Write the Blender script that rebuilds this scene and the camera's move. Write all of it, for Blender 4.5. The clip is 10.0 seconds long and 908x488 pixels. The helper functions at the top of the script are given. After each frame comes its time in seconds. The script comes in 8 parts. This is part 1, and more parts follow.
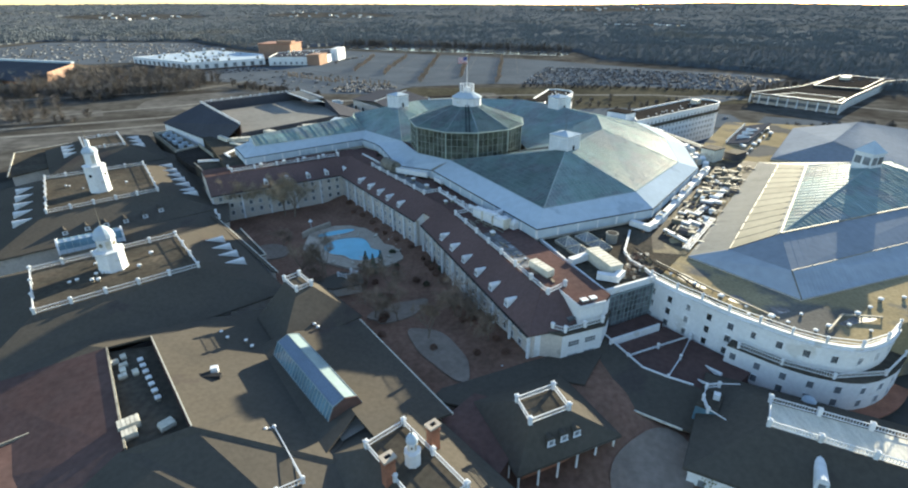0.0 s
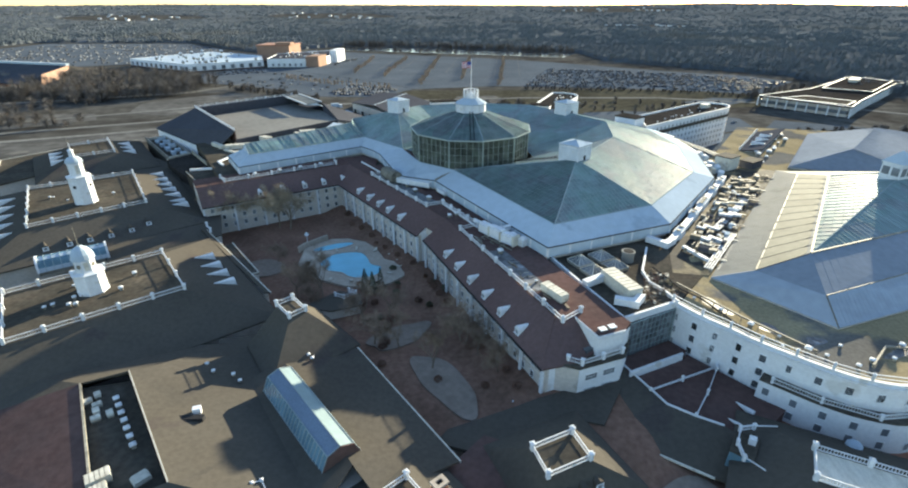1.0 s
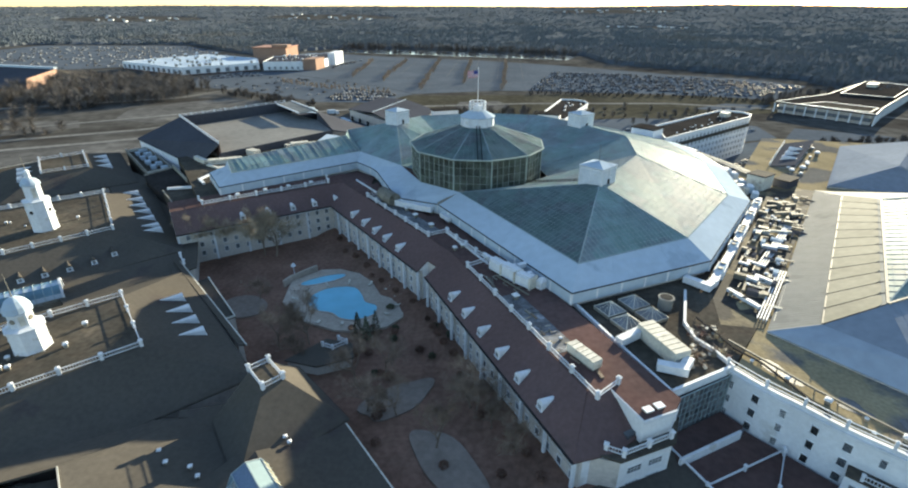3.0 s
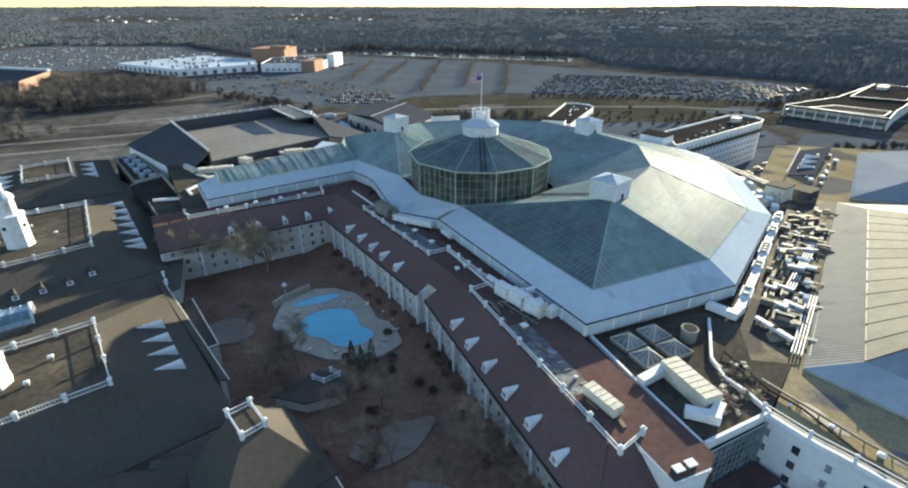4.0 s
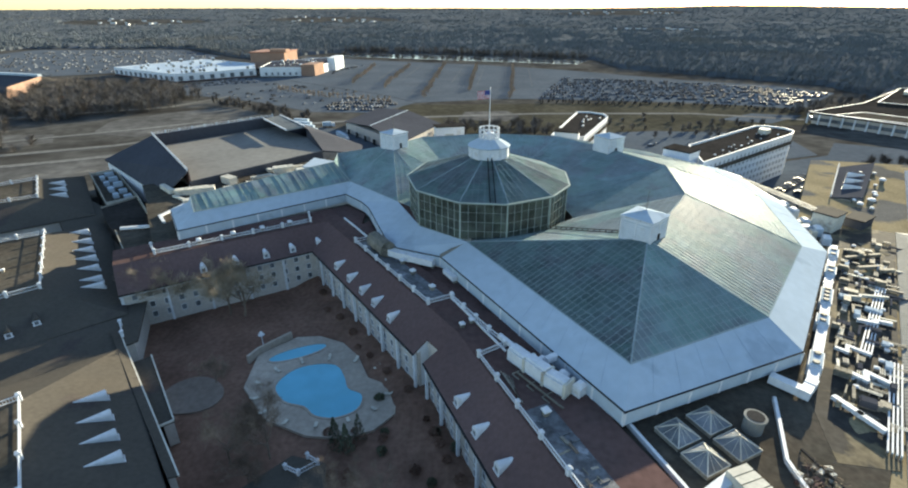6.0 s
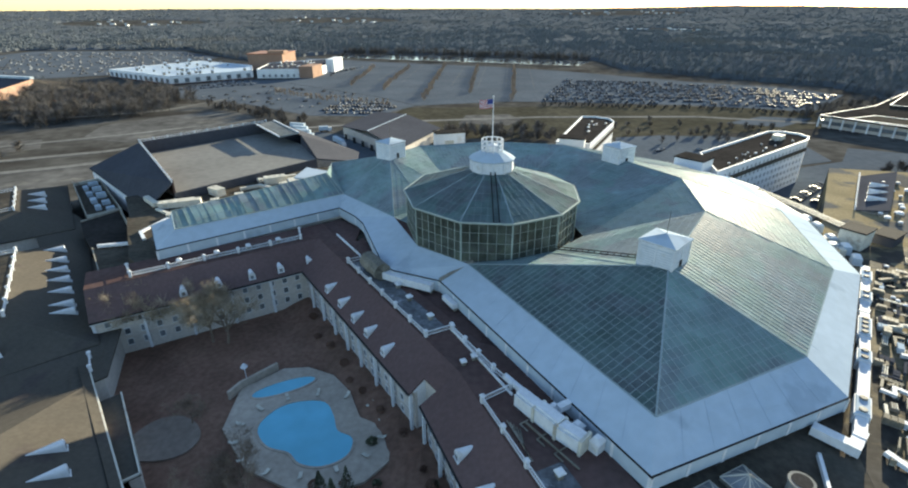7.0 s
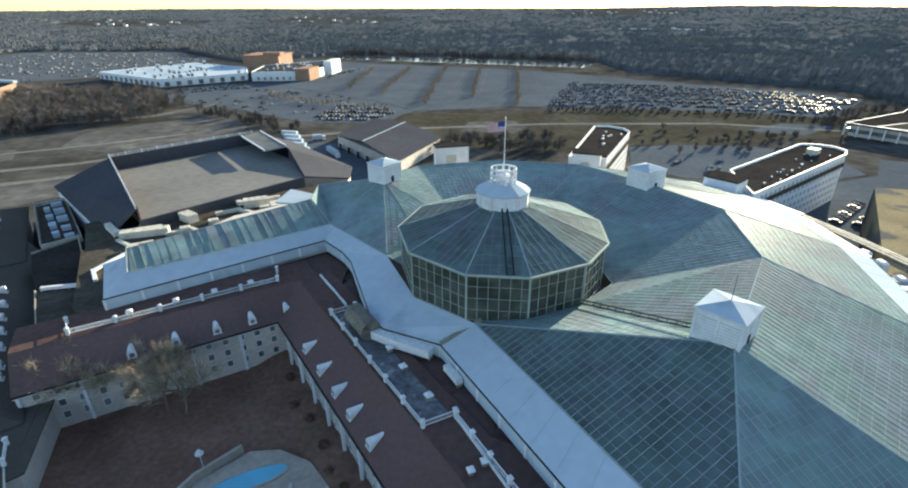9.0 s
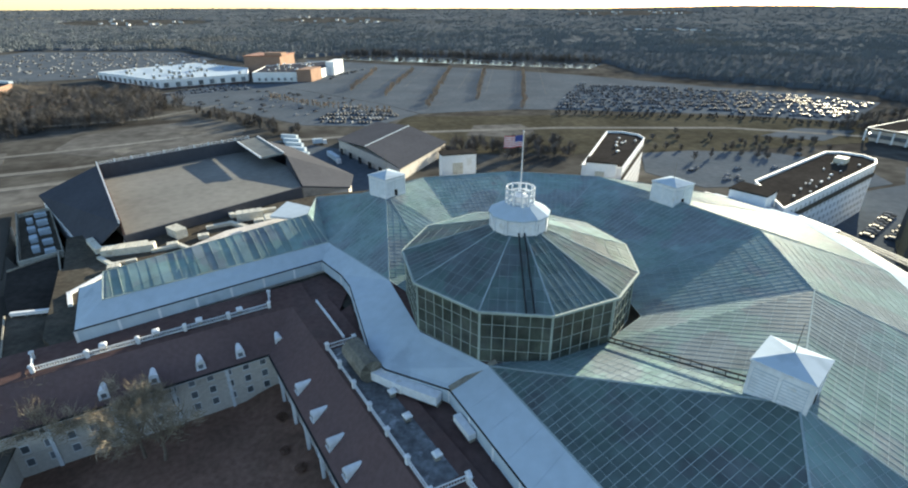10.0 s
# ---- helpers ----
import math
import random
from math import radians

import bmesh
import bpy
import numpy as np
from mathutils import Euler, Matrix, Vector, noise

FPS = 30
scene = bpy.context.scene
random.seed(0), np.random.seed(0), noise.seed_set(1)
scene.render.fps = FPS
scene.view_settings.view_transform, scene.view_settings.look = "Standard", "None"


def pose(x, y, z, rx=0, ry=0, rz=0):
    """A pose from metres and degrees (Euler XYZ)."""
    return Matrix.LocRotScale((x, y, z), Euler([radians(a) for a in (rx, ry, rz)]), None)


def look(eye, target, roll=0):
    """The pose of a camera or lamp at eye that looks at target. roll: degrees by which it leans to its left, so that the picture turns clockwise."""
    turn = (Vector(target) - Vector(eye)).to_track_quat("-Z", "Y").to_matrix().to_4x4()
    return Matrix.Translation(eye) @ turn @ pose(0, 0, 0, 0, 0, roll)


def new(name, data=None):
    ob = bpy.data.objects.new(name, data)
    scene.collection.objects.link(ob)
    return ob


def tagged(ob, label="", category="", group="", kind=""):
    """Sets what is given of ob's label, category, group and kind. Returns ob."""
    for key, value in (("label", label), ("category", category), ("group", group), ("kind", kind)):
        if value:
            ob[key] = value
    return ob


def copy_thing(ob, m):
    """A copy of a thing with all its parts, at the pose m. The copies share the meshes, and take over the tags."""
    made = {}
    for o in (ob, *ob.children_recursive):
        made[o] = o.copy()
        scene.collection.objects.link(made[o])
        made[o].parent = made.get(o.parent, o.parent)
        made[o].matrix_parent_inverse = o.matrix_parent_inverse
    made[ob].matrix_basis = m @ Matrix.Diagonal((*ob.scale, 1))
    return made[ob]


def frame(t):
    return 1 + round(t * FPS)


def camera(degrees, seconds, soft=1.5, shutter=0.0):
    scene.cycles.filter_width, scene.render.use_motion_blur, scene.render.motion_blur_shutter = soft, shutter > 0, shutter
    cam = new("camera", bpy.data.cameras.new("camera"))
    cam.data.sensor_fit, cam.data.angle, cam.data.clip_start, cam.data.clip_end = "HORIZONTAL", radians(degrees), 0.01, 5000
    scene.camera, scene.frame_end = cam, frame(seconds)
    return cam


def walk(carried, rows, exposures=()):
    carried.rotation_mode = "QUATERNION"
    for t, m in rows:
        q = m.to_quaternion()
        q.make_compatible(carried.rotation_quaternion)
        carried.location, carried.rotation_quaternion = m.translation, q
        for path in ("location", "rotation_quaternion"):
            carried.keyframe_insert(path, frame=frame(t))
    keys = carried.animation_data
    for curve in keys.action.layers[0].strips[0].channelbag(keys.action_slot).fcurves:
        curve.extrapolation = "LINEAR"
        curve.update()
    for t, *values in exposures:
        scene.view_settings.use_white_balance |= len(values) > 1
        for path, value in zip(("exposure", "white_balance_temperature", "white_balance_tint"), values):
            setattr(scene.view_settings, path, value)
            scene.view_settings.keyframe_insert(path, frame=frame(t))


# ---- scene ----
cam = camera(84.0, 10.0, soft=2.05)
METRES, EYE, TILT, LEAN, TURN = 132.0, 74.7, -25.48, 0.0, 0.0
ROWS = [
    (0.0, 0.0000, 0.0000, 0.0000, -0.000, 0.000, -0.000),
    (0.5, -0.0052, 0.0338, 0.0175, -0.012, 0.024, 0.000),
    (1.0, -0.0097, 0.0680, 0.0354, -0.000, 0.061, 0.020),
    (1.5, -0.0134, 0.1032, 0.0530, 0.000, 0.097, 0.020),
    (2.0, -0.0172, 0.1387, 0.0712, -0.024, 0.110, 0.010),
    (2.5, -0.0197, 0.1752, 0.0886, -0.024, 0.146, -0.000),
    (4.0, -0.0251, 0.2849, 0.1442, 0.037, 0.219, -0.020),
    (4.5, -0.0258, 0.3221, 0.1632, 0.061, 0.268, 0.020),
    (5.0, -0.0258, 0.3593, 0.1825, 0.438, 0.292, -0.120),
    (5.5, -0.0258, 0.3972, 0.2018, 0.462, 0.316, -0.100),
    (7.0, -0.0259, 0.5131, 0.2613, 0.560, 0.365, -0.020),
    (7.5, -0.0263, 0.5521, 0.2811, 0.572, 0.377, -0.030),
    (8.0, -0.0265, 0.5913, 0.3010, 0.596, 0.389, 0.010),
    (8.5, -0.0288, 0.6323, 0.3211, 0.572, 0.389, 0.000),
    (9.0, -0.0315, 0.6727, 0.3420, 0.681, 0.341, -0.050),
    (9.5, -0.0370, 0.7152, 0.3622, 0.803, 0.353, -0.170),
    (10.0, -0.0441, 0.7577, 0.3822, 0.961, 0.329, -0.260),
]
walk(cam, [(t, pose(0, 0, EYE, TILT, LEAN, TURN) @ pose(METRES * x, METRES * y, METRES * z, 90 + pitch, roll, yaw)) for t, x, y, z, yaw, pitch, roll in ROWS], exposures=[(0.0, 2.25, 7150, 10), (2.5, 2.15, 7150, 10), (5.0, 2.05, 7150, 10), (10.0, 2.12, 7150, 10)])

# ---- world, sun ----
SUN_AZ, SUN_EL = 36.5, 11.8
world = bpy.data.worlds.new("sky")
scene.world = world
world.use_nodes = True
wn = world.node_tree.nodes
sky = wn.new("ShaderNodeTexSky")
sky.sky_type = 'NISHITA'
sky.sun_disc = False
sky.sun_elevation, sky.sun_rotation = radians(SUN_EL), radians(SUN_AZ)
sky.air_density, sky.dust_density, sky.ozone_density = 1.0, 0.3, 2.4
wn["Background"].inputs[1].default_value = 0.092
world.node_tree.links.new(sky.outputs[0], wn["Background"].inputs[0])
sun = new("sun", bpy.data.lights.new("sun", 'SUN'))
sun.data.energy, sun.data.angle, sun.data.color = 3.9, radians(0.5), (1.0, 0.95, 0.75)
sun.matrix_world = look((0, 0, 0), (-math.sin(radians(SUN_AZ)), -math.cos(radians(SUN_AZ)), -math.tan(radians(SUN_EL))))


# ---- materials ----
def material(name, base, rough=0.7, metal=0.0, var=0.25, fine=3.0, coarse=0.15, bump=0.15, tint=None, tintmix=0.5,
             streak=None, per=0.0, spec=0.5, trans=0.0, stain=None, stainsize=0.1, stainat=0.55):
    """A procedural surface: base colour, two scales of variation, relief, optional stains, stripes and change from piece to piece."""
    m = bpy.data.materials.new(name)
    m.use_nodes = True
    nt = m.node_tree
    N, K = nt.nodes, nt.links.new
    bs = N["Principled BSDF"]
    geo = N.new("ShaderNodeNewGeometry")
    co = geo.outputs["Position"]
    if streak:
        mp = N.new("ShaderNodeMapping")
        mp.inputs["Scale"].default_value = streak
        K(co, mp.inputs[0])
        co = mp.outputs[0]

    def nz(scale, detail=4):
        n = N.new("ShaderNodeTexNoise")
        n.inputs["Scale"].default_value, n.inputs["Detail"].default_value = scale, detail
        K(co, n.inputs["Vector"])
        return n.outputs["Fac"]

    def ramp(src, lo, hi, a=0.3, b=0.7):
        r = N.new("ShaderNodeMapRange")
        r.inputs[1].default_value, r.inputs[2].default_value = a, b
        r.inputs[3].default_value, r.inputs[4].default_value = lo, hi
        K(src, r.inputs[0])
        return r.outputs[0]

    def mul(a, b):
        r = N.new("ShaderNodeMath")
        r.operation = 'MULTIPLY'
        K(a, r.inputs[0])
        K(b, r.inputs[1])
        return r.outputs[0]

    fac = mul(ramp(nz(fine), 1 - var, 1 + var), ramp(nz(coarse), 1 - var, 1 + var))
    if per:
        inf = N.new("ShaderNodeObjectInfo")
        fac = mul(fac, ramp(inf.outputs["Random"], 1 - per, 1 + per, 0, 1))
        fac = mul(fac, ramp(geo.outputs["Random Per Island"], 1 - per, 1 + per, 0, 1))
    mix = N.new("ShaderNodeMix")
    mix.data_type = 'RGBA'
    mix.inputs[6].default_value = (*base, 1)
    mix.inputs[7].default_value = (*(tint or base), 1)
    K(ramp(nz(coarse * 2.3), 0, tintmix, 0.4, 0.65), mix.inputs[0])
    col = mix.outputs[2]
    if stain:
        mx = N.new("ShaderNodeMix")
        mx.data_type = 'RGBA'
        K(ramp(nz(stainsize, 6), 0, 0.85, stainat, stainat + 0.05), mx.inputs[0])
        K(col, mx.inputs[6])
        mx.inputs[7].default_value = (*stain, 1)
        col = mx.outputs[2]
    vm = N.new("ShaderNodeVectorMath")
    vm.operation = 'SCALE'
    K(col, vm.inputs[0])
    K(fac, vm.inputs["Scale"])
    K(vm.outputs[0], bs.inputs["Base Color"])
    bs.inputs["Roughness"].default_value, bs.inputs["Metallic"].default_value = rough, metal
    bs.inputs["Specular IOR Level"].default_value = spec
    bs.inputs["Transmission Weight"].default_value = trans
    if bump:
        bp = N.new("ShaderNodeBump")
        bp.inputs["Strength"].default_value, bp.inputs["Distance"].default_value = bump, 0.1
        K(nz(fine * 2), bp.inputs["Height"])
        K(bp.outputs[0], bs.inputs["Normal"])
    return m


SLATE = material("dark_shingle", (0.078, 0.071, 0.062), 0.95, var=0.10, fine=1.2, coarse=0.05, tint=(0.086, 0.076, 0.064), stain=(0.067, 0.058, 0.055), stainsize=0.06, stainat=0.6, spec=0.0)
MAROON = material("maroon_membrane", (0.109, 0.068, 0.062), 0.9, var=0.14, fine=0.8, coarse=0.07, tint=(0.092, 0.066, 0.062), spec=0.0)
FLATROOF = material("dark_flat_roof", (0.068, 0.062, 0.052), 0.9, var=0.22, fine=0.9, coarse=0.09, tint=(0.088, 0.072, 0.058), stain=(0.106, 0.090, 0.070), stainsize=0.12, stainat=0.64, spec=0.0)
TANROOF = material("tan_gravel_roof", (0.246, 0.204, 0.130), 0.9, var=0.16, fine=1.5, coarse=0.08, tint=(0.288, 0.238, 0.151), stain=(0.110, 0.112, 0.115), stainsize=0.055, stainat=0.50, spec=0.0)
WHITE = material("white_paint", (0.607, 0.629, 0.659), 0.65, var=0.08, fine=1.2, coarse=0.2, bump=0.03, stain=(0.504, 0.497, 0.482), stainsize=0.4, stainat=0.62, spec=0.15)
SKIRT = material("white_metal_roofing", (0.385, 0.460, 0.530), 0.65, var=0.05, fine=0.5, coarse=0.06, bump=0.02, stain=(0.308, 0.371, 0.435), stainsize=0.09, stainat=0.62, spec=0.0)
WALLW = material("white_stucco", (0.662, 0.677, 0.699), 0.8, var=0.06, fine=1.5, coarse=0.12, bump=0.05, stain=(0.530, 0.522, 0.508), stainsize=0.12, stainat=0.62, spec=0.2)
BEIGE = material("beige_stucco", (0.495, 0.454, 0.413), 0.85, var=0.1, fine=1.5, coarse=0.12, bump=0.05, stain=(0.363, 0.330, 0.297), stainsize=0.15, stainat=0.6)
BRICK = material("red_brick", (0.264, 0.108, 0.066), 0.85, var=0.2, fine=4, coarse=0.3)
ORANGE = material("orange_brick", (0.276, 0.174, 0.130), 0.9, var=0.12, fine=2, coarse=0.1, spec=0.1)
GLASS = material("atrium_glass", (0.166, 0.230, 0.242), 0.5, var=0.16, fine=0.25, coarse=0.05, bump=0.0, per=0.08, spec=0.007, tint=(0.146, 0.248, 0.226), stain=(0.162, 0.190, 0.210), stainsize=0.09, stainat=0.52)
DRUMGLASS = material("drum_glass", (0.137, 0.153, 0.135), 0.2, var=0.3, fine=0.3, coarse=0.12, bump=0.0, per=0.25, spec=0.45, tint=(0.130, 0.169, 0.124))
MULLION = material("mullion_paint", (0.252, 0.312, 0.330), 0.8, var=0.1, bump=0.0, spec=0.0)
MULLGREEN = material("green_mullion_paint", (0.300, 0.350, 0.316), 0.6, var=0.1, bump=0.0, spec=0.15)
DARKGLASS = material("window_glass", (0.135, 0.150, 0.168), 0.35, var=0.3, fine=0.5, bump=0.0, per=0.35, spec=0.25)
SKYGLASS = material("skylight_glass", (0.117, 0.221, 0.286), 0.12, var=0.15, fine=0.4, bump=0.0, per=0.15, trans=0.2)
TANGLASS = material("tan_translucent_panel", (0.300, 0.278, 0.215), 0.8, var=0.1, fine=0.6, coarse=0.1, bump=0.02, per=0.07, spec=0.03)
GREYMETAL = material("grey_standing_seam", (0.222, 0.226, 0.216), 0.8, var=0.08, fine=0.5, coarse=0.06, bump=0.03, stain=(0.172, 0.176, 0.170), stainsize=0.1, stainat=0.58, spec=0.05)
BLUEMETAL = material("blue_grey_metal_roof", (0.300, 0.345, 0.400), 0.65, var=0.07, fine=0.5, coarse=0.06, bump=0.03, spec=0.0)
DARKMETAL = material("dark_grey_metal_roof", (0.066, 0.069, 0.081), 0.85, var=0.08, fine=0.6, coarse=0.05, spec=0.0)
DUCT = material("galvanised_duct", (0.20, 0.185, 0.155), 0.7, var=0.25, fine=1.5, coarse=0.3, bump=0.05, per=0.35, spec=0.2)
UNIT = material("cream_unit_casing", (0.499, 0.479, 0.419), 0.7, var=0.12, fine=1.5, coarse=0.3, bump=0.05, per=0.12, stain=(0.365, 0.324, 0.270), stainsize=0.5, stainat=0.6, spec=0.15)
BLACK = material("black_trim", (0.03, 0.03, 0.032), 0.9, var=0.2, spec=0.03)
POOL = material("pool_water", (0.110, 0.420, 0.565), 0.25, var=0.06, fine=0.25, coarse=0.05, bump=0.05, tint=(0.11, 0.46, 0.64), spec=0.2)
POOLDECK = material("pool_deck_concrete", (0.385, 0.335, 0.285), 0.9, var=0.12, fine=1.0, coarse=0.1, tint=(0.33, 0.28, 0.235), spec=0.1)
PATH = material("path_paving", (0.225, 0.185, 0.158), 0.9, var=0.12, fine=0.8, coarse=0.1, tint=(0.19, 0.15, 0.125), spec=0.05)
MULCH = material("mulch_bed", (0.185, 0.108, 0.082), 0.95, var=0.2, fine=0.9, coarse=0.1, tint=(0.150, 0.095, 0.070), spec=0.03)
# ground, dirt and grass are greyed to carry some distance haze
GROUND = material("winter_ground", (0.060, 0.058, 0.054), 0.95, var=0.3, fine=0.12, coarse=0.012, tint=(0.092, 0.090, 0.085), tintmix=0.8, stain=(0.043, 0.040, 0.037), stainsize=0.03, stainat=0.55, spec=0.0)
ASPHALT = material("asphalt", (0.081, 0.098, 0.118), 0.95, var=0.12, fine=0.3, coarse=0.02, tint=(0.101, 0.114, 0.134), spec=0.0)
ROADM = material("pale_road", (0.150, 0.148, 0.142), 0.9, var=0.2, fine=0.3, coarse=0.02, spec=0.0)
GRASS = material("dormant_grass", (0.064, 0.060, 0.046), 0.95, var=0.25, fine=0.2, coarse=0.03, tint=(0.048, 0.048, 0.040), spec=0.0)
BARK = material("bark", (0.192, 0.144, 0.108), 0.95, var=0.25, fine=3)
# two twig tones: paler paints sun; darker serves rusty twigs and shade
TWIG = material("sunlit_twigs", (0.30, 0.245, 0.18), 0.95, var=0.25, fine=0.8, coarse=0.2, per=0.25, spec=0.1)
TWIGRED = material("rusty_shaded_twigs", (0.215, 0.160, 0.122), 0.95, var=0.25, fine=0.8, coarse=0.2, per=0.25, spec=0.05)
EVERGREEN = material("evergreen_leaves", (0.085, 0.094, 0.055), 0.8, var=0.3, fine=1.2, coarse=0.2, per=0.3)
OLIVE = material("olive_leaves", (0.130, 0.143, 0.058), 0.8, var=0.3, fine=1.2, coarse=0.2, per=0.3)
# blue of woods and canopy puts distance haze into the colour
WOODS = material("haze_tinted_woods", (0.124, 0.138, 0.152), 0.95, var=0.06, fine=0.03, coarse=0.003, bump=0.0, per=0.07, tint=(0.101, 0.120, 0.134), tintmix=0.9, stain=(0.140, 0.140, 0.136), stainsize=0.0025, stainat=0.55, spec=0.0)
CANOPY = material("haze_tinted_canopy", (0.104, 0.114, 0.124), 1.0, var=0.15, fine=0.012, coarse=0.002, bump=0.0, spec=0.0, tint=(0.074, 0.087, 0.098), tintmix=0.9)
TAR = material("dark_tar_roof", (0.036, 0.033, 0.031), 0.9, var=0.2, fine=0.6, coarse=0.08, spec=0.0)
WINGSLATE = material("maroon_shingle", (0.121, 0.081, 0.079), 0.92, var=0.10, fine=1.2, coarse=0.05, tint=(0.131, 0.083, 0.079), stain=(0.104, 0.074, 0.072), stainsize=0.06, stainat=0.6, spec=0.0)
DULL = material("dull_tan_casing", (0.21, 0.19, 0.15), 0.75, var=0.2, fine=1.5, coarse=0.3, bump=0.05, per=0.3, stain=(0.13, 0.11, 0.085), stainsize=0.5, stainat=0.56, spec=0.12)
WATER = material("river_water", (0.10, 0.12, 0.14), 0.12, var=0.1, fine=0.05, bump=0.02)
DIRT = material("bare_dirt", (0.104, 0.103, 0.100), 0.95, var=0.25, fine=0.15, coarse=0.03, tint=(0.080, 0.078, 0.076), tintmix=0.9, stain=(0.142, 0.138, 0.128), stainsize=0.05, stainat=0.6, spec=0.0)
CARW = material("car_paint_light", (0.13, 0.14, 0.155), 0.5, var=0.05, bump=0.0, per=0.55, spec=0.0)
CARD = material("car_paint_dark", (0.05, 0.055, 0.065), 0.5, var=0.05, bump=0.0, per=0.5, spec=0.02)
RED = material("flag_red", (0.45, 0.04, 0.05), 0.7, var=0.05, bump=0.0)
BLUE = material("flag_blue", (0.03, 0.05, 0.22), 0.7, var=0.05, bump=0.0)
BANDBLUE = material("blue_roof_paint", (0.140, 0.189, 0.259), 0.7, var=0.1, bump=0.02, spec=0.1)
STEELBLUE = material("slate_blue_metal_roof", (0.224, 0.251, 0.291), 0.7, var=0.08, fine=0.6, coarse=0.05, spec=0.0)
WETROOF = material("wet_patched_roof", (0.135, 0.145, 0.16), 0.45, var=0.3, fine=1.1, coarse=0.2, tint=(0.075, 0.075, 0.08), tintmix=0.95, stain=(0.23, 0.245, 0.27), stainsize=0.45, stainat=0.6, spec=0.12)


# ---- building blocks ----
OFF = {}


class Geo:
    """Collects faces of one mesh, in world metres."""

    def __init__(self):
        self.V, self.F, self.I = [], [], []

    def face(self, pts, i=0):
        n = len(self.V)
        self.V += [tuple(p) for p in pts]
        self.F.append(tuple(range(n, n + len(pts))))
        self.I.append(i)
        return self

    def solid(self, lower, upper, i=0, cap=True):
        """A closed body between two rings of as many points."""
        n, k = len(self.V), len(lower)
        if sum(lower[j - 1][0] * lower[j][1] - lower[j][0] * lower[j - 1][1] for j in range(k)) < 0:
            lower, upper = lower[::-1], upper[::-1]
        self.V += [tuple(p) for p in lower] + [tuple(p) for p in upper]
        for j in range(k):
            self.F.append((n + j, n + (j + 1) % k, n + k + (j + 1) % k, n + k + j))
        self.F += [tuple(range(n + k, n + 2 * k)), tuple(range(n + k - 1, n - 1, -1))] if cap else []
        self.I += [i] * (k + (2 if cap else 0))
        return self

    def prism(self, poly, z0, z1, i=0):
        return self.solid([(x, y, z0) for x, y in poly], [(x, y, z1) for x, y in poly], i)

    def box(self, x, y, z, dx, dy, dz, ang=0, i=0, taper=1.0):
        c, s = math.cos(radians(ang)), math.sin(radians(ang))
        q = [(-dx / 2, -dy / 2), (dx / 2, -dy / 2), (dx / 2, dy / 2), (-dx / 2, dy / 2)]
        lo = [(x + a * c - b * s, y + a * s + b * c, z) for a, b in q]
        hi = [(x + taper * (a * c - b * s), y + taper * (a * s + b * c), z + dz) for a, b in q]
        return self.solid(lo, hi, i)

    def bar(self, p, q, w, h, i=0, up=(0, 0, 1)):
        """A straight bar of w x h from p to q, resting on its line."""
        p, q = Vector(p), Vector(q)
        d = q - p
        if d.length < 1e-4:
            return self
        s = d.cross(Vector(up))
        s = (s if s.length > 1e-6 else Vector((1, 0, 0))).normalized() * (w / 2)
        t = s.cross(d).normalized() * h
        n = len(self.V)
        self.V += [tuple(a) for a in (p - s, p + s, p + s + t, p - s + t, q - s, q + s, q + s + t, q - s + t)]
        self.F += [tuple(n + a for a in f) for f in ((0, 1, 2, 3), (7, 6, 5, 4), (4, 5, 1, 0), (5, 6, 2, 1), (6, 7, 3, 2), (7, 4, 0, 3))]
        self.I += [i] * 6
        return self

    def turned(self, x, y, rings, n=12, i=0, ang=0):
        """A turned body: rings of (radius, z)."""
        for (r0, z0), (r1, z1) in zip(rings, rings[1:]):
            a = [ang + 2 * math.pi * j / n for j in range(n)]
            self.solid([(x + r0 * math.cos(t), y + r0 * math.sin(t), z0) for t in a], [(x + r1 * math.cos(t), y + r1 * math.sin(t), z1) for t in a], i)
        return self

    def mesh(self, name, mats, off=(0, 0, 0)):
        me = bpy.data.meshes.new(name)
        ox, oy, oz = off
        me.from_pydata([(x - ox, y - oy, z - oz) for x, y, z in self.V], [], self.F)
        for m in (mats if isinstance(mats, (list, tuple)) else [mats]):
            me.materials.append(m)
        me.polygons.foreach_set("material_index", self.I)
        me.update()
        return me


def thing(name, x, y, z, label, category, group="", kind=""):
    ob = new(name)
    ob.empty_display_size = 0.5
    ob.location = (x, y, z)
    OFF[ob] = (x, y, z)
    return tagged(ob, label, category, group, kind)


def part(name, geo, mats, parent, label=""):
    ob = new(name, geo.mesh(name, mats, OFF[parent]))
    ob.parent = parent
    OFF[ob] = OFF[parent]
    return tagged(ob, label) if label else ob


def solo(name, geo, mats, label, category="", group="", kind=""):
    xs, ys, zs = zip(*geo.V)
    o = ((min(xs) + max(xs)) / 2, (min(ys) + max(ys)) / 2, min(zs))
    ob = new(name, geo.mesh(name, mats, o))
    ob.location = o
    OFF[ob] = o
    return tagged(ob, label, category, group, kind)


